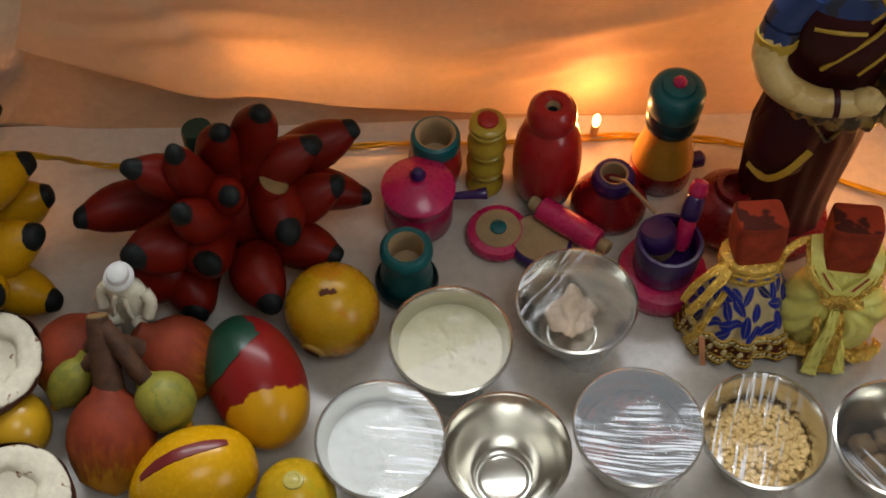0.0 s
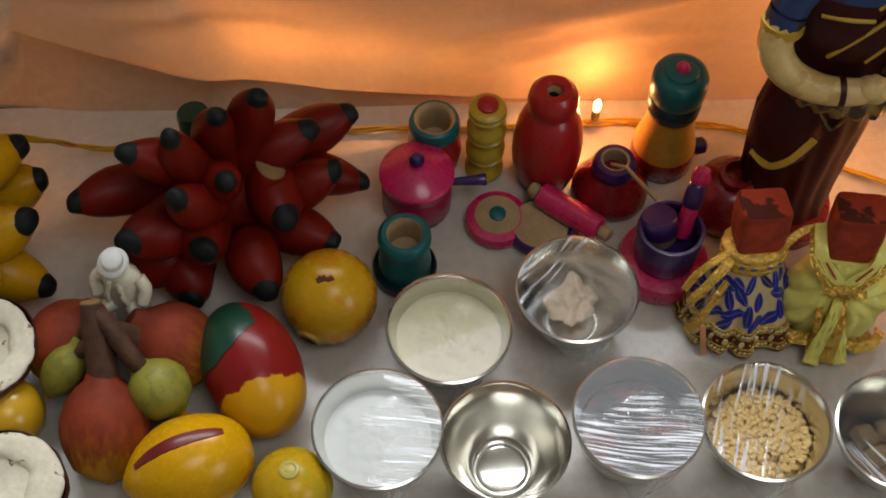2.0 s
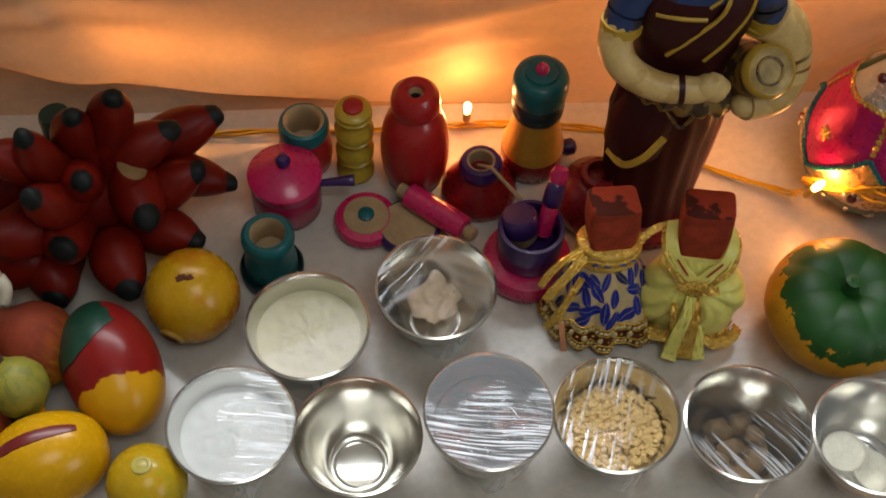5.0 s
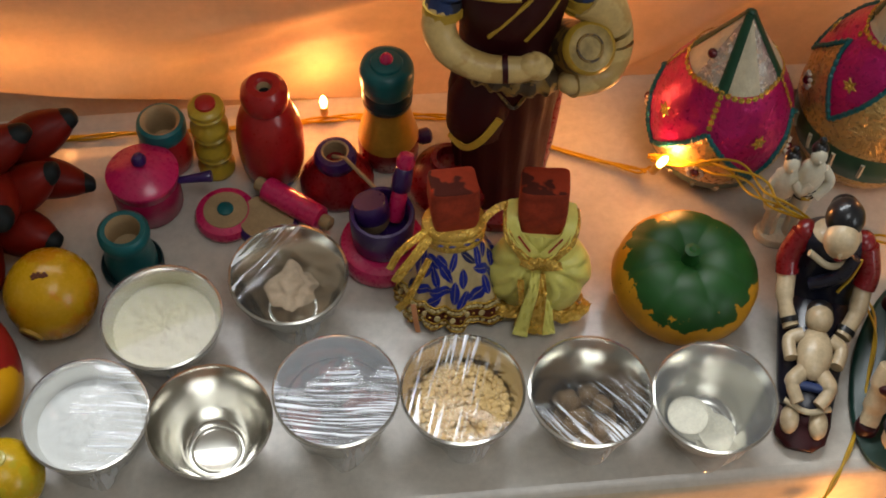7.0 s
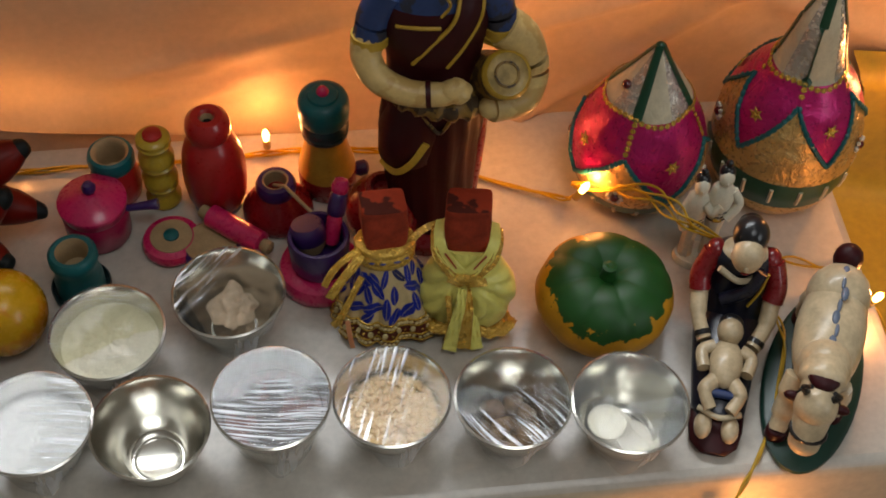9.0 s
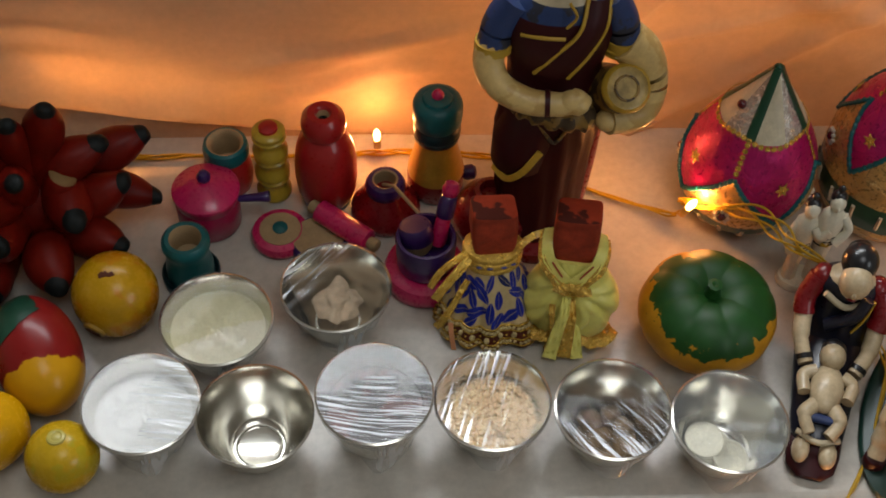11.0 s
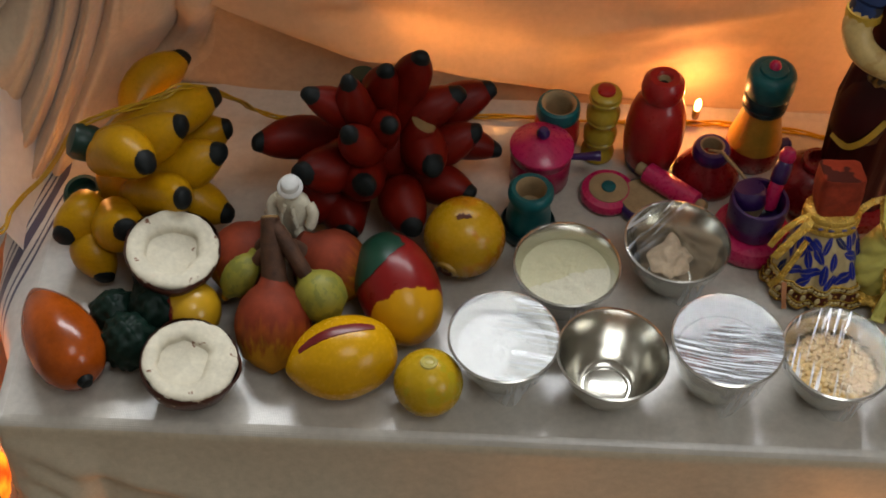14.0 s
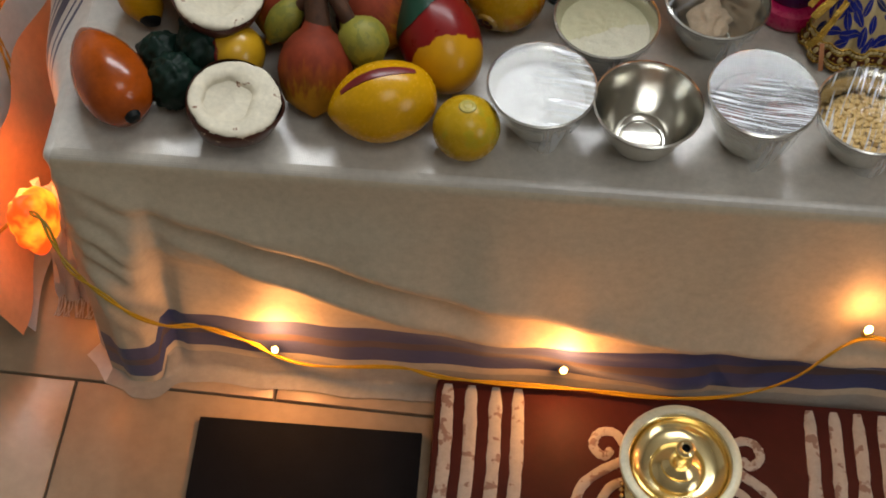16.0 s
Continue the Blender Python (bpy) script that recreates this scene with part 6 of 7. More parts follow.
def drum_doll():
    """Tall painted clay figure with a drum under its arm, one mesh."""
    b = Build()
    b.lathe([(0.044, 0), (0.046, 0.004), (0.044, 0.012), (0.036, 0.014)], CRIMSON, 28)

    def pleat(v, a):
        fold = max(0.0, min(1.0, (0.19 - v.z) / 0.05)) * min(1.0, v.z / 0.03)
        return v + Vector((math.cos(a), math.sin(a), 0)) * (fold * (0.0016 * math.sin(15 * a + v.z * 22) + 0.0012 * math.sin(6 * a - v.z * 30)))

    b.rings([((0, 0, 0.012), 0.040, 0.030), ((0, 0, 0.05), 0.037, 0.028), ((0, 0, 0.10), 0.039, 0.028), ((0, 0, 0.14), 0.042, 0.029), ((0, 0, 0.17), 0.040, 0.027), ((0, 0, 0.195), 0.037, 0.026, MAROON), ((0, 0, 0.215), 0.037, 0.026, MAROON), ((0, 0, 0.228), 0.039, 0.026, MAROON), ((0, -0.002, 0.238), 0.040, 0.027, MAROON), ((0, -0.003, 0.255), 0.041, 0.027, MAROON), ((0, 0, 0.275), 0.039, 0.024, MAROON), ((0, 0, 0.288), 0.028, 0.018, AGED_BLUE), ((0, 0, 0.296), 0.014, 0.012, CREAM), ((0, 0, 0.306), 0.011, 0.011, CREAM)], MAROON, 72, None, pleat)
    b.ball((0, -0.003, 0.332), (0.021, 0.023, 0.027), AGED_SKIN, 22)
    b.ball((0, 0.006, 0.339), (0.0225, 0.023, 0.026), BLACK_PAINT, 22)
    b.ball((0, 0.030, 0.343), (0.014, 0.012, 0.014), BLACK_PAINT, 16)
    for sx in (-1, 1):
        b.tube(smooth_path([(sx * 0.034, 0, 0.282), (sx * 0.045, -0.002, 0.262), (sx * 0.050, -0.006, 0.243)]), [0.0135] * 17, AGED_BLUE, 12)
        b.tube([(sx * 0.050, -0.006, 0.245), (sx * 0.0505, -0.007, 0.238)], 0.0148, DULL_GOLD, 12)
    b.tube(smooth_path([(-0.050, -0.006, 0.244), (-0.054, -0.014, 0.229), (-0.046, -0.026, 0.216), (-0.026, -0.036, 0.209), (-0.004, -0.041, 0.209), (0.008, -0.042, 0.211)]), [0.0130 - 0.0042 * k / 40 for k in range(41)], AGED_SKIN, 16)
    b.tube(smooth_path([(0.050, -0.006, 0.242), (0.066, -0.008, 0.226), (0.074, -0.014, 0.198), (0.066, -0.026, 0.180), (0.040, -0.036, 0.184)]), [0.0178 - 0.0050 * k / 32 for k in range(33)], AGED_SKIN, 16)
    b.tube([(-0.012, -0.0395, 0.209), (-0.008, -0.0400, 0.2092)], 0.0108, MAROON, 12)
    b.lathe([(0.014, -0.056), (0.020, -0.050), (0.0225, -0.034), (0.021, -0.016), (0.0190, 0.004), (0.0192, 0.014), (0.0195, 0.018, DULL_GOLD), (0.0165, 0.021, DULL_GOLD), (0.0150, 0.0195, DRUM_SKIN), (0.0105, 0.0190, DRUM_SKIN), (0.0100, 0.0205, DRUM_GOLD), (0.0085, 0.0205, DRUM_GOLD), (0.0080, 0.0190, DRUM_SKIN), (0, 0.0190, DRUM_SKIN)], DRUM_GOLD, 30, toward((0.048, -0.024, 0.205), (0.056, -0.060, 0.247)))
    b.rings([((-0.020, -0.006, 0.095), 0.012, 0.014), ((-0.021, -0.008, 0.110), 0.024, 0.0245), ((-0.018, -0.007, 0.140), 0.0265, 0.0260), ((-0.012, -0.004, 0.170), 0.0245, 0.0250), ((-0.006, -0.001, 0.190), 0.020, 0.021)], MAROON, 36)
    band(b, [(-0.0435, -0.016, 0.108), (-0.034, -0.0305, 0.108), (-0.022, -0.0345, 0.120), (-0.009, -0.0330, 0.142)], 0.0062, DULL_GOLD, (-0.2, -0.9, 0.3), 0.0022)
    b.tube(smooth_path([(0.036, 0.004, 0.012), (0.040, 0.002, 0.08), (0.041, 0.002, 0.14), (0.036, 0.002, 0.18)]), 0.0062, CRIMSON, 10)
    b.tube(smooth_path([(-0.028, -0.024, 0.192), (0.0, -0.032, 0.184), (0.030, -0.030, 0.180)]), [0.0105 + 0.002 * math.sin(k * 1.9) for k in range(17)], DRUM_GOLD, 14)
    b.tube(smooth_path([(-0.032, -0.018, 0.262), (-0.016, -0.0255, 0.265), (0.0, -0.0275, 0.265)]), 0.0016, DULL_GOLD, 6)
    b.ball((0.010, -0.042, 0.212), (0.0130, 0.0095, 0.0100), AGED_SKIN, 20, None, lambda v: v * (1 + 0.14 * math.sin(v.z * 900) * (1 if v.x > 0 else 0) + 0.12 * nz(v.x * 120, v.y * 120, v.z * 120)))
    b.ball((0.040, -0.037, 0.184), (0.0100, 0.0095, 0.0095), AGED_SKIN, 14)
    low_edge = smooth_path([(-0.020, -0.0235, 0.226), (-0.006, -0.0285, 0.250), (0.010, -0.0275, 0.272), (0.016, -0.014, 0.292)])
    high_edge = smooth_path([(0.006, -0.0265, 0.222), (0.019, -0.0275, 0.246), (0.031, -0.0205, 0.268), (0.034, -0.008, 0.288)])
    b.grid([[p, Vector(p).lerp(Vector(q), 0.33) + Vector((0, -0.0035, 0.001)), Vector(p).lerp(Vector(q), 0.67) + Vector((0, -0.0035, 0.001)), q] for p, q in zip(low_edge, high_edge)], MAROON)
    b.tube(low_edge, 0.0017, DULL_GOLD, 6)
    b.tube(high_edge, 0.0017, DULL_GOLD, 6)
    b.tube(smooth_path([(-0.018, -0.026, 0.180), (-0.006, -0.029, 0.160), (0.002, -0.030, 0.150), (0.010, -0.029, 0.162), (0.020, -0.026, 0.182)]), 0.0016, DRUM_GOLD, 6)
    b.tube(smooth_path([(0.0, -0.026, 0.300), (0.006, -0.028, 0.288), (0.0, -0.027, 0.276)]), 0.0012, DULL_GOLD, 6)
    for k in range(9):
        u = -1 + k / 4
        b.ball((0.030 * u, -0.033 + 0.010 * u * u, 0.186 + 0.004 * math.sin(k * 2.3)), (0.0055, 0.0045, 0.0060 + 0.0015 * math.sin(k * 1.7)), DRUM_GOLD, 12)
    for z in (0.253, 0.257):
        b.tube([(0.0503 + 0.0162 * math.cos(t), -0.004 + 0.0162 * math.sin(t), z - 0.018 + 0.003 * math.cos(t)) for t in [2 * math.pi * k / 20 for k in range(21)]], 0.0016, DULL_GOLD, 6)
    b.thing("drummer_figurine", "tall painted clay figurine in maroon holding a drum", "figurine", Matrix.Translation((0.226, 0.312, TOP)) @ pose(0, 0, 0, 2, 0, 4), sharp=60)


drum_doll()


def mother_doll():
    """Seated painted clay figure with stretched legs and a baby on them, one mesh; local -y is where the feet point."""
    b = Build()
    b.rings([((0, 0.005, 0.0), 0.034, 0.036, MAROON), ((0, 0.005, 0.020), 0.036, 0.036), ((0, 0.012, 0.045), 0.031, 0.027), ((0, 0.014, 0.065), 0.030, 0.022), ((0, 0.012, 0.080), 0.031, 0.020), ((0, 0.010, 0.090), 0.022, 0.015), ((0, 0.008, 0.096), 0.010, 0.010, SKIN)], NAVY_PAINT, 26)
    rows = [((0, -0.005, 0.012), 0.034), ((0, -0.04, 0.014), 0.032), ((0, -0.08, 0.013), 0.028), ((0, -0.105, 0.012), 0.025), ((0, -0.112, 0.011), 0.018)]
    b.tube([r[0] for r in rows], [r[1] for r in rows], NAVY_PAINT, 20, None, 0.62)
    b.tube([(0, -0.100, 0.006), (0, -0.118, 0.007), (0, -0.134, 0.007), (0, -0.142, 0.006)], [0.026, 0.0255, 0.022, 0.012], MAROON, 18, None, 0.32)
    for sx in (-1, 1):
        b.ball((sx * 0.0125, -0.123, 0.017), (0.0085, 0.0125, 0.0085), SKIN, 14)
        b.ball((sx * 0.026, 0.012, 0.080), (0.0105, 0.011, 0.012), CRIMSON, 16)
        b.tube(smooth_path([(sx * 0.029, 0.010, 0.080), (sx * 0.036, -0.002, 0.062), (sx * 0.0345, -0.012, 0.052)]), [0.0105] * 17, CRIMSON, 12)
        b.tube(smooth_path([(sx * 0.0345, -0.012, 0.052), (sx * 0.032, -0.032, 0.042), (sx * 0.023, -0.052, 0.036)]), [0.0085] * 8 + [0.0072] * 9, SKIN, 12)
        b.tube([(sx * 0.0262, -0.045, 0.0385), (sx * 0.0246, -0.049, 0.037)], 0.0082, BLACK_PAINT, 10)
    b.tube(smooth_path([(-0.022, -0.010, 0.085), (0.0, -0.012, 0.074), (0.022, -0.004, 0.082)]), 0.0030, CREAM, 8)
    b.tube(smooth_path([(0.018, -0.008, 0.088), (0.010, -0.016, 0.070), (-0.012, -0.018, 0.050)]), [0.006] * 17, NAVY_PAINT, 8)
    b.tube(smooth_path([(0.024, -0.008, 0.086), (0.020, -0.014, 0.066), (0.012, -0.020, 0.050)]), 0.0015, DULL_GOLD, 6)
    b.ball((0, -0.0075, 0.108), (0.0152, 0.0145, 0.0182), SKIN, 26)
    b.ball((0, 0.0085, 0.1165), (0.0172, 0.0165, 0.0178), BLACK_PAINT, 28)
    b.ball((0, 0.022, 0.112), (0.013, 0.010, 0.012), BLACK_PAINT, 14)
    b.ball((0, -0.0215, 0.107), (0.0024, 0.003, 0.0040), SKIN, 10)
    b.ball((0, -0.0205, 0.0995), (0.0040, 0.0018, 0.0012), CRIMSON, 10)
    # the baby lies on the legs
    b.ball((0, -0.072, 0.036), (0.016, 0.024, 0.012), SKIN, 20)
    b.ball((0, -0.044, 0.043), (0.0125, 0.0125, 0.0125), SKIN, 18)
    b.ball((0, -0.0365, 0.0435), (0.0118, 0.0088, 0.0098), BLACK_PAINT, 18)
    for sx in (-1, 1):
        b.tube(smooth_path([(sx * 0.012, -0.058, 0.038), (sx * 0.023, -0.064, 0.036), (sx * 0.020, -0.080, 0.036)]), [0.0062] * 17, SKIN, 10)
        b.tube(smooth_path([(sx * 0.008, -0.088, 0.034), (sx * 0.016, -0.100, 0.034), (sx * 0.009, -0.114, 0.030)]), [0.0075] * 9 + [0.006] * 8, SKIN, 10)
    b.tube(smooth_path([(-0.020, -0.112, 0.026), (0, -0.119, 0.027), (0.020, -0.112, 0.026)]), 0.0026, CREAM, 8)
    b.tube([(-0.010, -0.100, 0.033), (0.010, -0.100, 0.033)], 0.004, BLUE_PAINT, 8)
    b.thing("mother_figurine", "painted clay figurine seated with baby on her legs", "figurine", Matrix.Translation((0.474, 0.190, TOP)) @ pose(0, 0, 0, 0, 0, -17) @ Matrix.Diagonal((0.86, 1.0, 0.86, 1)), sharp=60)


mother_doll()


def cow():
    """Painted clay cow on an oval green base, one mesh; local -y is the head's way."""
    b = Build()
    b.lathe([(0.0375, 0), (0.040, 0.002), (0.040, 0.006), (0.037, 0.008), (0, 0.008)], GREEN_STEM, 40, Matrix.Diagonal((0.92, 2.15, 1, 1)))
    b.ball((0, 0.012, 0.052), (0.026, 0.058, 0.027), SKIN, 26)
    b.ball((0, 0.048, 0.055), (0.024, 0.026, 0.026), SKIN, 22)
    b.ball((0, -0.026, 0.062), (0.020, 0.022, 0.022), SKIN, 20)
    b.ball((0, 0.078, 0.066), (0.0115, 0.012, 0.014), MAROON, 16)
    b.tube(smooth_path([(0, 0.080, 0.060), (0, 0.086, 0.04), (0.002, 0.084, 0.02)]), 0.004, MAROON, 8)
    b.tube(smooth_path([(0, -0.028, 0.066), (0, -0.044, 0.068), (0, -0.058, 0.060)]), [0.0175] * 9 + [0.014] * 8, SKIN, 16)
    b.ball((0, -0.040, 0.077), (0.013, 0.018, 0.007), MAROON, 14)
    b.ball((0, -0.060, 0.061), (0.0158, 0.0175, 0.0175), SKIN, 20)
    b.tube(smooth_path([(0, -0.062, 0.058), (0, -0.071, 0.048), (0, -0.078, 0.039)]), [0.014 - 0.0025 * k / 16 for k in range(17)], SKIN, 16)
    b.ball((0, -0.078, 0.038), (0.0118, 0.011, 0.0105), SKIN, 16)
    b.tube([(0.0125 * math.cos(a), -0.075 + 0.010 * math.sin(a), 0.048) for a in [2 * math.pi * k / 20 for k in range(21)]], 0.0016, BLACK_PAINT, 6)
    b.tube([(0.0155 * math.cos(a), -0.056, 0.060 + 0.0155 * math.sin(a)) for a in [2 * math.pi * k / 24 for k in range(25)]], 0.0022, BLACK_PAINT, 6)
    for sx in (-1, 1):
        b.ball((sx * 0.017, -0.058, 0.062), (0.007, 0.004, 0.004), MAROON, 10)
        b.tube(smooth_path([(sx * 0.008, -0.060, 0.072), (sx * 0.012, -0.060, 0.080), (sx * 0.008, -0.062, 0.086)]), [0.003] * 9 + [0.0018] * 8, BLACK_PAINT, 8)
        for y, z0 in ((-0.030, 0.048), (0.050, 0.046)):
            yy = y - (0.030 if (sx < 0 and y < 0) else 0.0)
            b.tube(smooth_path([(sx * 0.014, y, z0), (sx * 0.017, (y + yy) / 2, 0.028), (sx * 0.018, yy, 0.014)]), [0.0105] * 6 + [0.0085] * 6 + [0.007] * 5, SKIN, 10)
            b.lathe([(0.0085, 0.007), (0.008, 0.015), (0.0065, 0.0165)], MAROON, 12, Matrix.Translation((sx * 0.018, yy, 0)))
    for k in range(7):
        y = -0.012 + 0.011 * k
        b.ball((0.0015 * math.sin(k * 2), y, 0.0795 - 0.0009 * abs(k - 3) + (0.002 if k > 3 else 0)), (0.0018 if k % 2 else 0.0030, 0.0068, 0.0016), SLATE_PAINT, 10)
    b.thing("cow_figurine", "cream painted clay cow on an oval green base", "figurine", Matrix.Translation((0.530, 0.118, TOP)) @ pose(0, 0, 0, 0, 0, -24) @ Matrix.Diagonal((1.08, 1.06, 1.02, 1)), sharp=60)


cow()


def pair_doll():
    b = Build()
    b.lathe([(0.020, 0), (0.021, 0.003), (0.019, 0.008)], BONE, 20, Matrix.Diagonal((1.1, 0.8, 1, 1)))
    for dx, dz, s in ((-0.011, 0.0, 1.0), (0.010, 0.012, 1.0)):
        b.rings([((dx, 0, 0.006), 0.0075, 0.0075), ((dx, 0, 0.030), 0.0068, 0.0070), ((dx, 0, 0.055 + dz), 0.0105, 0.009), ((dx, -0.001, 0.074 + dz), 0.0125, 0.009), ((dx, 0, 0.086 + dz), 0.0105, 0.007), ((dx, 0, 0.092 + dz), 0.0045, 0.0045)], BONE, 18, None, lambda v, a: v + Vector((0.0008 * math.sin(9 * a), 0.0008 * math.cos(7 * a), 0)))
        b.ball((dx, -0.002, 0.099 + dz), (0.0074, 0.0078, 0.0095), BONE, 16)
        b.ball((dx, -0.0098, 0.0985 + dz), (0.0013, 0.0018, 0.0022), BONE, 8)
        b.ball((dx, 0.0014, 0.1035 + dz), (0.0078, 0.0078, 0.0072), BLACK_PAINT, 16)
        b.ball((dx, 0.002, 0.1125 + dz), (0.0038, 0.0038, 0.0042), BLACK_PAINT, 10)
        b.tube([(dx - 0.004, -0.0075, 0.050 + dz), (dx + 0.004, -0.0075, 0.050 + dz)], 0.0025, DULL_GOLD, 6)
        for z in (0.050, 0.0545, 0.059):
            b.tube([(dx + 0.0103 * math.cos(t), 0.0092 * math.sin(t), z + dz + 0.0015 * math.cos(t)) for t in [2 * math.pi * k / 24 for k in range(25)]], 0.0008, BLACK_PAINT, 5)
    b.tube(smooth_path([(-0.018, 0, 0.082), (-0.024, -0.004, 0.066), (-0.020, -0.008, 0.048)]), 0.0045, BONE, 8)
    b.tube(smooth_path([(0.020, 0, 0.094), (0.028, -0.003, 0.080), (0.018, -0.009, 0.066)]), 0.0048, BONE, 8)
    b.tube(smooth_path([(-0.004, -0.006, 0.080), (0.003, -0.011, 0.074), (0.010, -0.009, 0.082)]), 0.0042, BONE, 8)
    b.thing("pair_figurine", "small bone-white figurine of two standing figures", "figurine", Matrix.Translation((0.457, 0.252, TOP)) @ pose(0, 0, 0, 0, 0, -8) @ Matrix.Diagonal((0.86, 0.86, 1.0, 1)), sharp=60)


pair_doll()


def hat_doll():
    b = Build()

    def crumple(v, a):
        return v + Vector((0.0016 * nz(v.x * 160, v.y * 160, v.z * 160), 0.0016 * nz(v.x * 160 + 9, v.y * 160, v.z * 160), 0))

    b.rings([((0, 0, 0), 0.018, 0.014), ((0, 0, 0.02), 0.017, 0.013), ((0, 0, 0.05), 0.0155, 0.012), ((0, 0, 0.062), 0.016, 0.012), ((0, 0, 0.074), 0.0185, 0.012), ((0, 0, 0.083), 0.0165, 0.010), ((0, 0, 0.088), 0.007, 0.007)], BONE, 30, None, crumple)
    b.ball((0, -0.002, 0.094), (0.0085, 0.0085, 0.0095), BONE, 16)
    b.lathe([(0.009, 0.0), (0.0130, 0.0010), (0.0125, 0.0028), (0.0096, 0.0040), (0.0094, 0.0090), (0.0080, 0.0108), (0, 0.0112)], CEILING_WHITE, 20, pose(-0.001, -0.003, 0.0985, 10, 6, 0))
    for sx in (-1, 1):
        b.tube(smooth_path([(sx * 0.0165, 0, 0.079), (sx * 0.0225, -0.004, 0.071), (sx * 0.0205, -0.010, 0.060)]), [0.0058] * 17, BONE, 10)
        b.tube(smooth_path([(sx * 0.008, -0.010, 0.050), (sx * 0.017, -0.018, 0.046), (sx * 0.014, -0.020, 0.026)]), 0.0065, BONE, 10)
        b.tube(smooth_path([(sx * 0.004, -0.0125, 0.084), (sx * 0.007, -0.0155, 0.072), (sx * 0.009, -0.0150, 0.060)]), 0.0022, BONE, 6)
    b.tube(smooth_path([(-0.012, -0.006, 0.055), (-0.024, -0.004, 0.052), (-0.032, 0.0, 0.056)]), 0.0045, BONE, 8)
    b.thing("hat_figurine", "small bone-white resin figurine wearing a round hat", "figurine", Matrix.Translation((-0.2765, 0.199, TOP)) @ pose(0, 0, 0, 0, 0, -14) @ Matrix.Diagonal((0.84, 0.9, 0.96, 1)), sharp=60)


hat_doll()


# ---- decorated foil-covered coconuts ----
def star(b, m, r, mat, n=6):
    pts = []
    for k in range(2 * n):
        q = r if k % 2 == 0 else r * 0.5
        a = math.pi * k / n
        pts.append((q * math.cos(a), q * math.sin(a)))
    lo = [b.bm.verts.new(m @ Vector((x, y, 0))) for x, y in pts]
    hi = [b.bm.verts.new(m @ Vector((x * 0.9, y * 0.9, 0.0009))) for x, y in pts]
    for k in range(2 * n):
        f = b.bm.faces.new((lo[k], lo[(k + 1) % (2 * n)], hi[(k + 1) % (2 * n)], hi[k]))
        f.material_index = b.slot(mat)
    b.cap(hi, mat)
    b.ball(m @ Vector((0, 0, 0.001)), 0.0014, mat, 8)


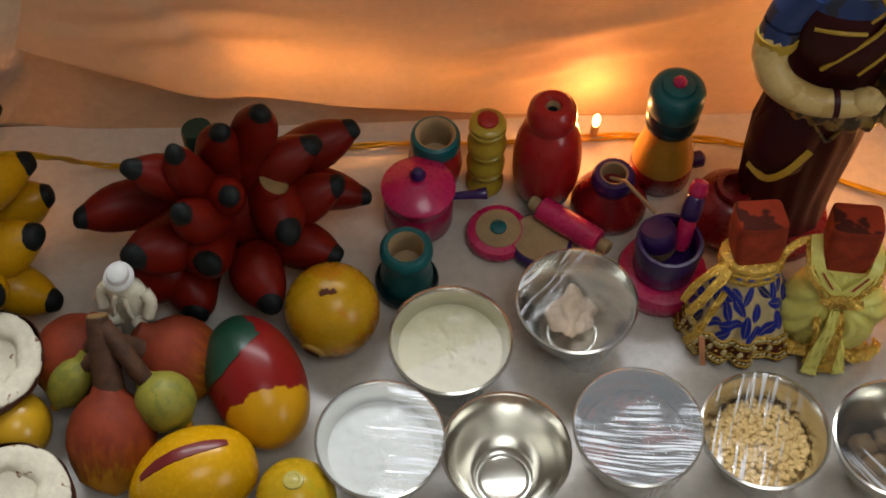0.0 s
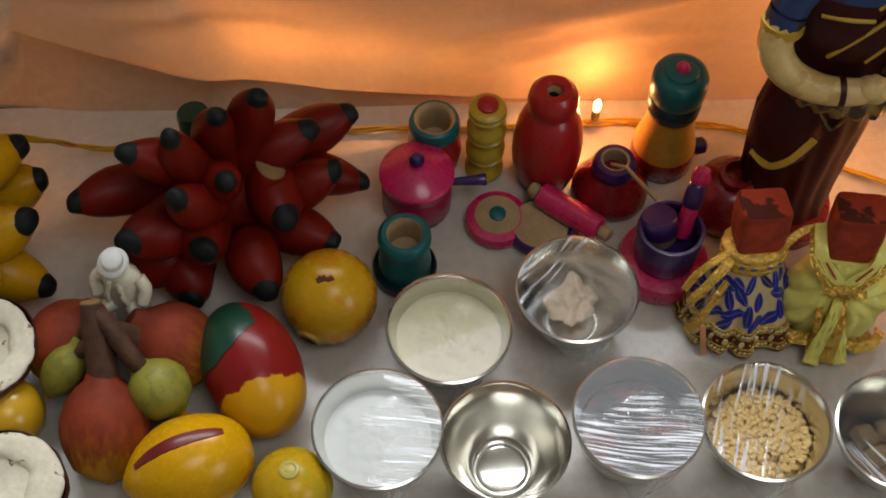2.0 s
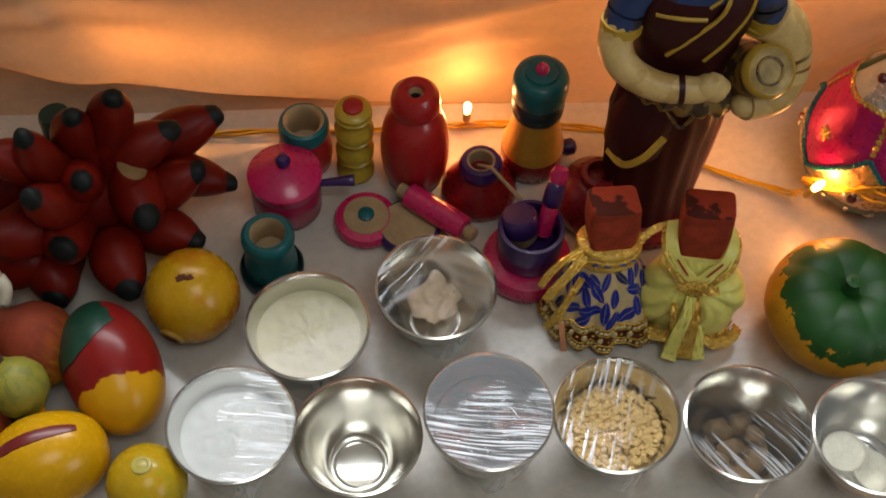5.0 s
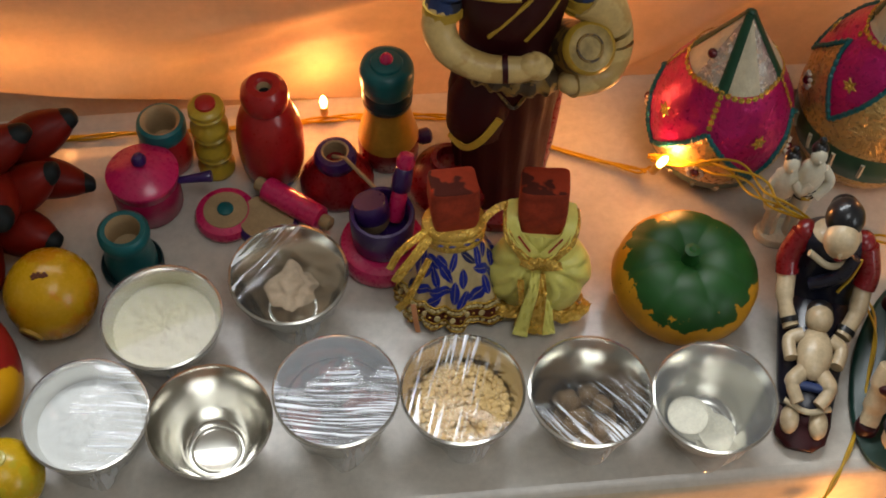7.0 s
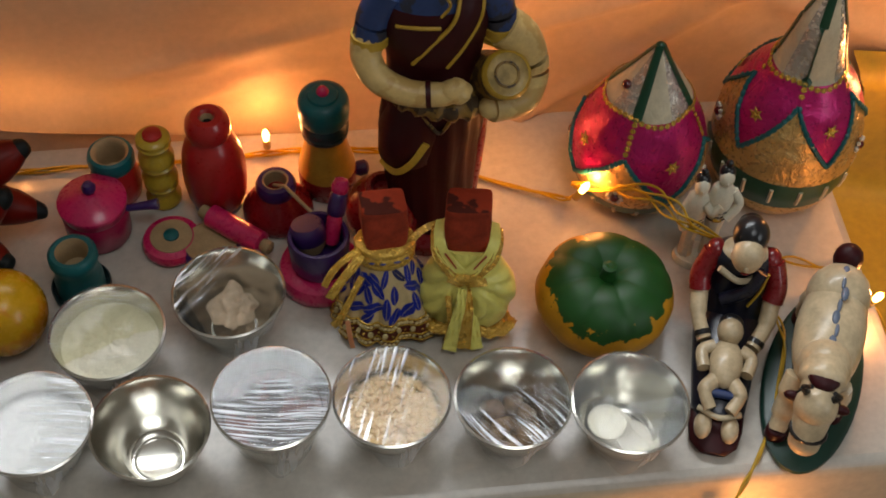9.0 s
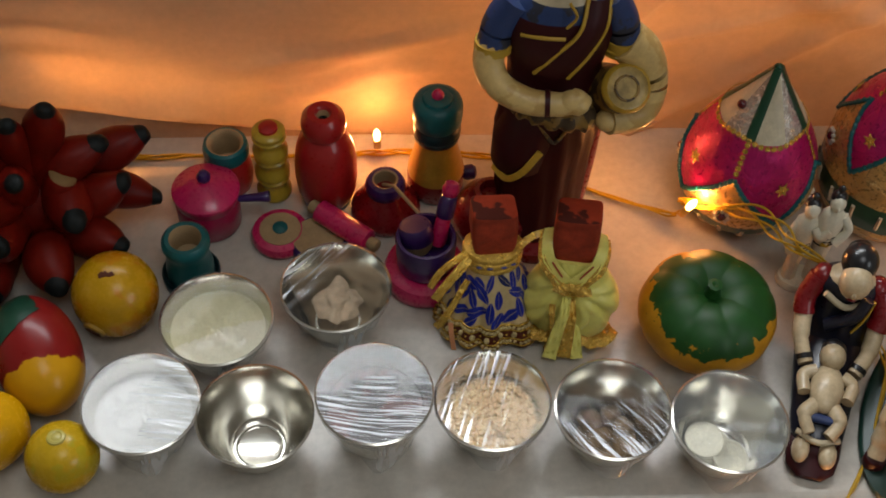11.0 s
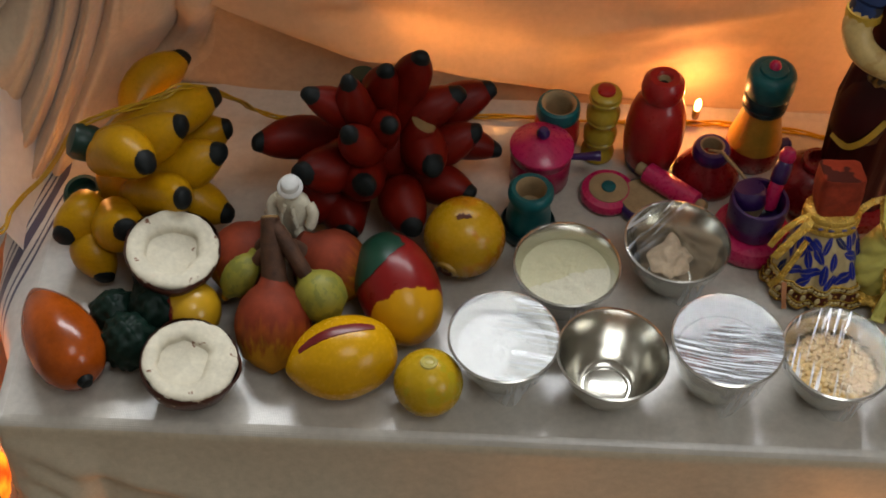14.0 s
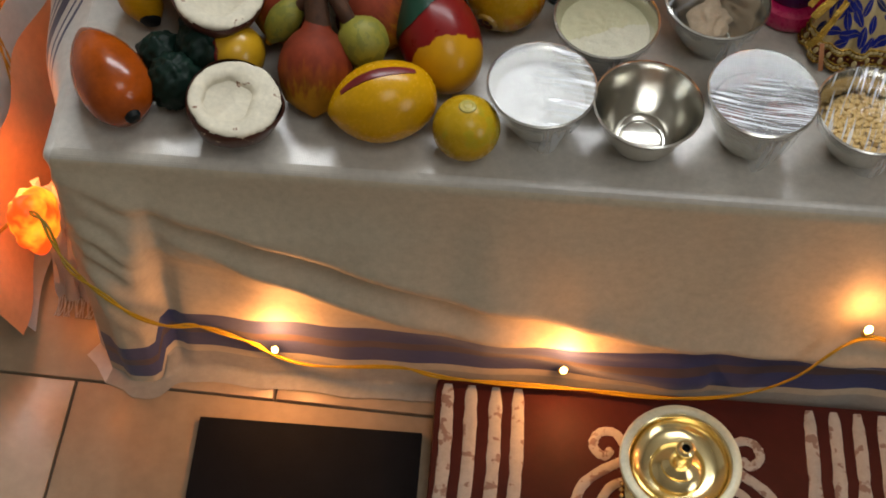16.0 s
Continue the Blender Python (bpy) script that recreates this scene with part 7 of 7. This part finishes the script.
def decorated(x, y, prof, cone_z, zig, yaw, lean, label, eye, petals=4):
    """A foil-covered coconut: silver cone with green stripes, pink and gold zones edged with cord, trims of sequins."""
    top = thing("decorated_coconut", label, "decoration", Matrix.Translation((x, y, TOP)) @ pose(0, 0, 0, lean[0], lean[1], yaw), "decorated coconuts")
    zs, rs = [p[1] for p in prof], [p[0] for p in prof]

    def at(a, z, off=0.0):
        r = bent(z, zs, rs) + off
        return Vector((r * math.cos(a), r * math.sin(a), z))

    def border(a, low, amp):
        u = (a / (2 * math.pi) * petals) % 1
        return low + amp * abs(2 * u - 1)

    z0, amp, zg = zig
    seg = 96
    fine = [(bent(zs[0] + (zs[-1] - zs[0]) * k / 70, zs, rs), zs[0] + (zs[-1] - zs[0]) * k / 70) for k in range(71)]
    rows = [[Vector((r * math.cos(2 * math.pi * k / seg), r * math.sin(2 * math.pi * k / seg), z)) for k in range(seg)] for r, z in fine]

    def pick(i, j):
        a, z = 2 * math.pi * (j + 0.5) / seg, (fine[i][1] + fine[i + 1][1]) / 2
        if z > cone_z:
            return CREAM_PAPER if 0.02 < (a / (math.pi / 2)) % 1 < 0.55 else SILVER_FOIL
        if z > border(a, z0, amp):
            return PINK_FOIL
        return GOLD_FOIL if z > zg or z < zg - 0.034 else GREEN_FOIL

    b = Build()
    vs = b.grid(rows, PINK_FOIL, True, None, pick)
    b.cap(vs[0], GOLD_FOIL, True)
    b.cap(vs[-1], GREEN_FOIL)
    b.part("body", top, "pink, gold and silver foil skin", sharp=80)
    b = Build()
    b.tube([at(2 * math.pi * k / 320, border(2 * math.pi * k / 320, z0, amp), 0.0006) + Vector((0, 0, 0.0005 * math.sin(k * 1.9))) for k in range(321)], [0.0022 + 0.0005 * math.sin(k * 2.3) for k in range(321)], TEAL, 6)
    b.part("cord", top, "green zigzag cord")
    b = Build()
    for q in range(4):
        a0 = q * math.pi / 2
        b.tube([at(a0, cone_z + (zs[-1] - cone_z) * k / 20, 0.0004) for k in range(21)], [0.0046 - 0.0012 * k / 20 for k in range(21)], GREEN_FOIL, 10, None, 0.22)
    b.ball((0, 0, zs[-1]), (rs[-1] * 1.3, rs[-1] * 1.3, 0.003), GREEN_FOIL, 12)
    b.part("stripes", top, "dark green stripes up the cone")
    b = Build()
    n = int(2 * math.pi * bent(cone_z, zs, rs) / 0.0052)
    disc = [(0.0009, 0.0001), (0.0025, 0), (0.0025, 0.0007), (0.0009, 0.0009), (0.0009, 0.0001)]
    for k in range(n):
        a = 2 * math.pi * k / n
        p = at(a, cone_z + 0.002 * math.cos(4 * a + 1), 0.0006)
        b.lathe(disc, GOLD_TRIM, 8, toward(p, p + Vector((math.cos(a), math.sin(a), 0.5))))
    for q in range(petals):
        a = q * 2 * math.pi / petals
        hi, lo = cone_z, border(a, z0, amp)
        for k in range(int((hi - lo) / 0.0048)):
            p = at(a, hi - 0.0048 * (k + 0.5), 0.0006)
            b.lathe(disc, GOLD_TRIM, 8, toward(p, p + Vector((math.cos(a), math.sin(a), 0.4))))
    b.part("sequin_trim", top, "gold sequin trim")
    for q in range(petals):
        a = (q + 0.5) * 2 * math.pi / petals
        p = at(a, 0.6 * cone_z + 0.4 * z0 - 0.006, 0.0008)
        b = Build()
        star(b, toward(p, p + Vector((math.cos(a), math.sin(a), 0.3))), 0.0072, GOLD_TRIM)
        b.part("star", top, "gold star")
        a = q * 2 * math.pi / petals
        if petals == 5 and q == 0:
            continue
        p = at(a, max(zg + 0.009, z0 + 0.004), 0.001)
        b = Build()
        b.ball(p, 0.0042, GARNET, 12)
        brooch = b.part("brooch", top, "dark red bead ringed with pearls")
        fr = toward(p, p + Vector((math.cos(a), math.sin(a), 0)))
        for k in range(8):
            Build().ball(fr @ Vector((0.0062 * math.cos(k * 0.785), 0.0062 * math.sin(k * 0.785), 0)), 0.0021, PEARL, 8).part("pearl", brooch)
    for k in range(16):
        a = 2 * math.pi * k / 16
        b = Build()
        b.tube([at(a, zg - 0.008, 0.0004), at(a, zg - 0.016, 0.0004), at(a, zg - 0.026, 0.0004)], 0.0019, CREAM_PAPER, 6)
        b.part("bar", top, "short cream bar on the green band")
    if eye is not None:
        p = at(*eye, 0.001)
        Build().ball(p, 0.0042, GARNET, 12).part("bead", top, "dark red bead")


decorated(0.413, 0.339, [(0.026, 0.0), (0.038, 0.005), (0.051, 0.020), (0.059, 0.042), (0.0605, 0.056), (0.0585, 0.074), (0.053, 0.092), (0.044, 0.110), (0.0335, 0.128), (0.022, 0.146), (0.011, 0.164), (0.0045, 0.175), (0.003, 0.178)], 0.122, (0.044, 0.046, 0.034), -118, (-1, 0), "foil-covered decorated coconut, pink and gold with silver tip", (-0.75, 0.142))
decorated(0.543, 0.338, [(0.034, 0.0), (0.046, 0.005), (0.057, 0.022), (0.0635, 0.046), (0.0648, 0.070), (0.0632, 0.092), (0.0575, 0.113), (0.048, 0.132), (0.036, 0.147), (0.029, 0.158), (0.0245, 0.176), (0.019, 0.200), (0.012, 0.220), (0.006, 0.238), (0.004, 0.241)], 0.154, (0.088, 0.052, 0.066), -111, (-1, 0), "larger foil-covered decorated coconut with tall silver neck", None, 5)


# ---- string lights ----
bulb_mesh = Build().lathe([(0.0026, -0.006), (0.0026, 0.0), (0.0030, 0.003), (0.0034, 0.007), (0.0028, 0.011), (0.0012, 0.0145), (0, 0.0155)], BULB, 12).data("bulb")
socket_mesh = Build().lathe([(0.0022, -0.014), (0.0034, -0.012), (0.0036, -0.004), (0.0032, 0.0)], YELLOW, 12).data("socket")
lights = thing("string_lights", "string of small warm bulbs on twisted yellow wires", "string lights", Matrix())


def strand(pts, n=2, spread=0.0022, r=0.0011):
    path = smooth_path(pts, 10)
    for s in range(n):
        off = [Vector((spread * math.sin(i * 0.35 + s * 2.4), spread * math.cos(i * 0.3 + s * 1.9), spread * 0.7 * math.sin(i * 0.42 + s * 2.6))) for i in range(len(path))]
        Build().tube([p + o for p, o in zip(path, off)], r, WIRE, 6).part("wire", lights)


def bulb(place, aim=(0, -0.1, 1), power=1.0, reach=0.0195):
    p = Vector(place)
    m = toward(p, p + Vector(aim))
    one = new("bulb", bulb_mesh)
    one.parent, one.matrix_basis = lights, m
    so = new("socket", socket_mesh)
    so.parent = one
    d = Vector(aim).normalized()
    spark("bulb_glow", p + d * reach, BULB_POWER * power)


strand([(-0.565, 0.015, 0.17), (-0.600, 0.03, 0.12), (-0.610, 0.12, 0.10), (-0.622, 0.20, 0.13), (-0.632, 0.225, 0.20), (-0.590, 0.21, 0.275), (-0.556, 0.190, 0.318), (-0.536, 0.185, 0.325), (-0.534, 0.212, 0.324), (-0.500, 0.232, 0.356), (-0.466, 0.246, 0.402), (-0.410, 0.270, 0.411), (-0.382, 0.292, 0.411), (-0.350, 0.325, 0.366), (-0.335, 0.346, 0.330), (-0.305, 0.360, 0.308), (-0.25, 0.368, 0.304), (-0.17, 0.380, 0.304), (-0.10, 0.384, 0.305), (-0.04, 0.386, 0.304), (0.05, 0.389, 0.304), (0.10, 0.394, 0.304), (0.17, 0.392, 0.304), (0.23, 0.378, 0.304), (0.29, 0.345, 0.305), (0.345, 0.318, 0.312), (0.356, 0.312, 0.318)], 3)
strand([(0.352, 0.307, 0.342), (0.391, 0.279, 0.364), (0.415, 0.256, 0.369), (0.435, 0.233, 0.372), (0.468, 0.222, 0.355), (0.50, 0.238, 0.310), (0.532, 0.242, 0.304), (0.571, 0.232, 0.304), (0.60, 0.21, 0.304), (0.622, 0.16, 0.26)], 2, 0.003)
strand([(0.352, 0.307, 0.338), (0.400, 0.276, 0.374), (0.425, 0.250, 0.379), (0.442, 0.231, 0.376), (0.476, 0.221, 0.350), (0.50, 0.238, 0.308)], 2, 0.003)
strand([(0.50, 0.23, 0.306), (0.512, 0.18, 0.312), (0.508, 0.14, 0.318), (0.492, 0.095, 0.306), (0.470, 0.05, 0.304), (0.452, 0.026, 0.303), (0.432, 0.005, 0.285), (0.40, -0.008, 0.24)], 2, 0.0016)
strand([(-0.532, 0.0, 0.215), (-0.512, -0.016, 0.229), (-0.494, -0.040, 0.203), (-0.461, -0.058, 0.190), (-0.438, -0.062, 0.160), (-0.411, -0.054, 0.130), (-0.383, -0.042, 0.109), (-0.342, -0.034, 0.076), (-0.318, -0.036, 0.054), (-0.279, -0.038, 0.047), (-0.201, -0.036, 0.055), (-0.153, -0.036, 0.047), (-0.04, -0.034, 0.044), (0.06, -0.033, 0.046), (0.132, -0.027, 0.056), (0.175, -0.022, 0.092), (0.224, -0.008, 0.156), (0.30, -0.010, 0.135), (0.40, -0.008, 0.18), (0.40, -0.010, 0.24)], 2, 0.0014, 0.0013)
bulb((0.084, 0.386, 0.330), (0, -0.12, 1), 0.78, 0.0175)
# Unseen bulbs added behind the riser cloth to brighten it from within.
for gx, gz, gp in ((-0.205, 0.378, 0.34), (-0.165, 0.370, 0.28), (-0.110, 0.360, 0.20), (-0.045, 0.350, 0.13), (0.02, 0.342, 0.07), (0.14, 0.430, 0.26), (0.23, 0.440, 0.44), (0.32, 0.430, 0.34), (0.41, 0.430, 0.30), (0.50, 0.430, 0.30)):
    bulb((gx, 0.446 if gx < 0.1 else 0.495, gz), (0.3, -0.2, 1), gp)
bulb((-0.470, 0.268, 0.338), (-0.2, -0.5, 0.5), 0.09)
bulb((-0.452, 0.205, 0.352), (0.2, -0.8, 0.4), 0.16)
bulb((-0.425, 0.315, 0.330), (0.1, -0.2, 0.6), 0.12)
bulb((0.268, 0.362, 0.350), (0.5, 0.2, 1), 0.5)
bulb((0.359, 0.298, 0.343), (0.3, -0.2, 1), 0.6)
bulb((0.660, 0.378, 0.400), (0.2, -0.6, 0.5), 1.1)
bulb((0.598, 0.185, 0.318), (0.1, -0.3, 1), 0.6)
bulb((0.449, 0.006, 0.272), (0.6, -0.9, -0.2), 0.7)
bulb((-0.318, -0.034, 0.062), (0.1, -0.4, 0.9), 1.15)
bulb((-0.040, -0.028, 0.070), (0.1, -0.4, 0.9), 1.15)
bulb((0.224, -0.006, 0.166), (-0.05, -0.3, 1.0), 0.35)
bulb((0.36, -0.018, 0.172), (0.2, -0.2, 1), 0.5)
lan = Build().ball((0, 0, 0), (0.019, 0.026, 0.034), LANTERN, 40, None, lambda v: v * (1 + 0.35 * nz(v.x * 45, v.y * 45, v.z * 45) + 0.16 * nz(v.x * 120, v.y * 120, v.z * 120)))
lan.thing("paper_lantern", "glowing orange crumpled paper lantern on the wire", "lantern", Matrix.Translation((-0.539, 0.012, 0.184)), sharp=180)
spark("lantern_glow", (-0.566, 0.040, 0.190), 0.6, (1.0, 0.28, 0.06), 0.02)


# ---- in front of the step: floor, mat, board, brass lamp ----
bd = thing("low_board", "dark red low wooden board with white painted pattern", "board", STEP)
Build().slab(-0.162, 0.292, -0.40, -0.042, 0.004, 0.030, BOARD, 0.006).part("plank", bd)
for sx in (-0.12, 0.25):
    Build().slab(sx - 0.02, sx + 0.02, -0.38, -0.09, 0.0, 0.005, BOARD, 0.001).part("batten", bd)


def stroke(pts, w, seed=0):
    """One brush stroke of rice paste: a thin ragged strip on the board."""
    path = smooth_path(pts, 10)
    b = Build()
    left, right = [], []
    for i, p in enumerate(path):
        d = (path[min(i + 1, len(path) - 1)] - path[max(i - 1, 0)]).normalized()
        s = Vector((-d.y, d.x, 0))
        k = w * (0.5 + 0.13 * nz(i * 0.5, seed, 0))
        end = min(i, len(path) - 1 - i)
        k *= 0.6 + 0.4 * min(1, end / 2)
        left.append(p + s * k + Vector((0, 0, 0.0)))
        right.append(p - s * k)
    b.grid([[Vector((p.x, p.y, 0.0300)) for p in left], [Vector((p.x * 0.9 + q.x * 0.1, p.y * 0.9 + q.y * 0.1, 0.0308)) for p, q in zip(left, right)], [Vector((p.x * 0.1 + q.x * 0.9, p.y * 0.1 + q.y * 0.9, 0.0308)) for p, q in zip(left, right)], [Vector((q.x, q.y, 0.0300)) for q in right]], CHALK)
    b.part("stroke", bd, "white rice paste stroke")


for k, x in enumerate((-0.150, -0.127, -0.103, -0.081, 0.203, 0.227, 0.250, 0.274)):
    stroke([(x, -0.049, 0.03), (x + 0.001, -0.13, 0.03), (x - 0.002, -0.22, 0.03), (x + 0.001, -0.39, 0.03)], 0.0125, k)
cx, cy = 0.073, -0.155
for s in (-1, 1):
    stroke([(cx + s * 0.045, cy + 0.045, 0.03), (cx + s * 0.058, cy + 0.066, 0.03), (cx + s * 0.074, cy + 0.066, 0.03), (cx + s * 0.080, cy + 0.052, 0.03), (cx + s * 0.070, cy + 0.042, 0.03), (cx + s * 0.062, cy + 0.050, 0.03)], 0.009, 11 + s)
    stroke([(cx + s * 0.040, cy + 0.040, 0.03), (cx + s * 0.060, cy + 0.034, 0.03), (cx + s * 0.090, cy + 0.010, 0.03), (cx + s * 0.100, cy - 0.03, 0.03)], 0.010, 14 + s)
    stroke([(cx + s * 0.036, cy + 0.020, 0.03), (cx + s * 0.062, cy + 0.012, 0.03), (cx + s * 0.080, cy - 0.02, 0.03)], 0.009, 17 + s)
    stroke([(cx + s * 0.05, cy - 0.03, 0.03), (cx + s * 0.075, cy - 0.06, 0.03), (cx + s * 0.05, cy - 0.1, 0.03), (cx, cy - 0.12, 0.03)], 0.009, 21 + s)
stroke([(cx - 0.008, cy + 0.072, 0.03), (cx, cy + 0.086, 0.03), (cx + 0.008, cy + 0.072, 0.03)], 0.008, 30)

br = thing("brass_lamp", "polished brass oil lamp dish with a tiered central knob", "lamp", Matrix.Translation((0.067, -0.128, 0.0308)))
Build().lathe([(0.036, 0), (0.040, 0.003), (0.040, 0.008), (0.030, 0.014), (0.016, 0.022), (0.014, 0.034), (0.022, 0.042), (0.044, 0.056), (0.0515, 0.070), (0.0540, 0.078), (0.0520, 0.0815), (0.0470, 0.0815), (0.0448, 0.080), (0.0442, 0.077), (0.041, 0.071), (0.030, 0.067), (0.012, 0.066)], BRASS, 64).part("dish", br)
# The rim's pale tone is a painted reflection of the ceiling.
Build().lathe([(0.0465, 0.0812), (0.0538, 0.0808), (0.0548, 0.0825), (0.0540, 0.0846), (0.0515, 0.0855), (0.0480, 0.0852), (0.0462, 0.0836), (0.0465, 0.0812)], CEILING_SHEEN_BRASS, 64, open_top=True, open_bottom=True).part("rim", br, "polished brass rim, pale ceiling reflection in its colour")
# Black at the end of the profile paints the shade in the knob's hole.
Build().lathe([(0.024, 0.0662), (0.0245, 0.070), (0.021, 0.0725), (0.0165, 0.0745), (0.0165, 0.079), (0.0125, 0.0815), (0.0100, 0.083), (0.0095, 0.087), (0.0062, 0.091), (0.0045, 0.099), (0.0066, 0.1025), (0.0084, 0.1060), (0.0082, 0.1105), (0.0056, 0.1125), (0.0038, 0.1115), (0.0032, 0.106, TIP_AND_SHADE_BLACK), (0, 0.106, TIP_AND_SHADE_BLACK)], BRASS, 36).part("knob", br)
b = Build()
for k in range(44):
    a = 2 * math.pi * k / 44
    b.ball((0.0425 * math.cos(a), 0.0425 * math.sin(a), 0.0035), (0.0026, 0.0026, 0.0032), BRASS, 8)
b.part("beaded_edge", br, "beaded brass foot edge")

Build().slab(-0.392, -0.172, -0.42, -0.092, 0.0, 0.006, MAT_BLACK, 0.002).thing("black_mat", "plain black mat on the tiled floor", "mat", STEP)
b = Build().slab(-0.80, -0.655, 0.03, 0.25, 0.0, 0.10, paint("grey_box_card", (0.4, 0.4, 0.38), 0.6), 0.004)
b.thing("box", "small grey box standing beside the step", "box")

tile_mesh = Build().slab(-0.1985, 0.1985, -0.1985, 0.1985, -0.010, 0.0, TILE, 0.0015).data("tile")
floor = bpy.data.objects["floor"]
for r in range(-5, 4):
    for c in range(-5, 6):
        x, y = -0.52 + 0.2 + 0.4 * c + (0.2 if r % 2 == 0 else 0), -0.058 + 0.2 + 0.4 * r
        if abs(x) < 2.1 and -2.4 < y < 1.4:
            one = new("tile", tile_mesh)
            one.parent, one.location = floor, (x, y, 0)
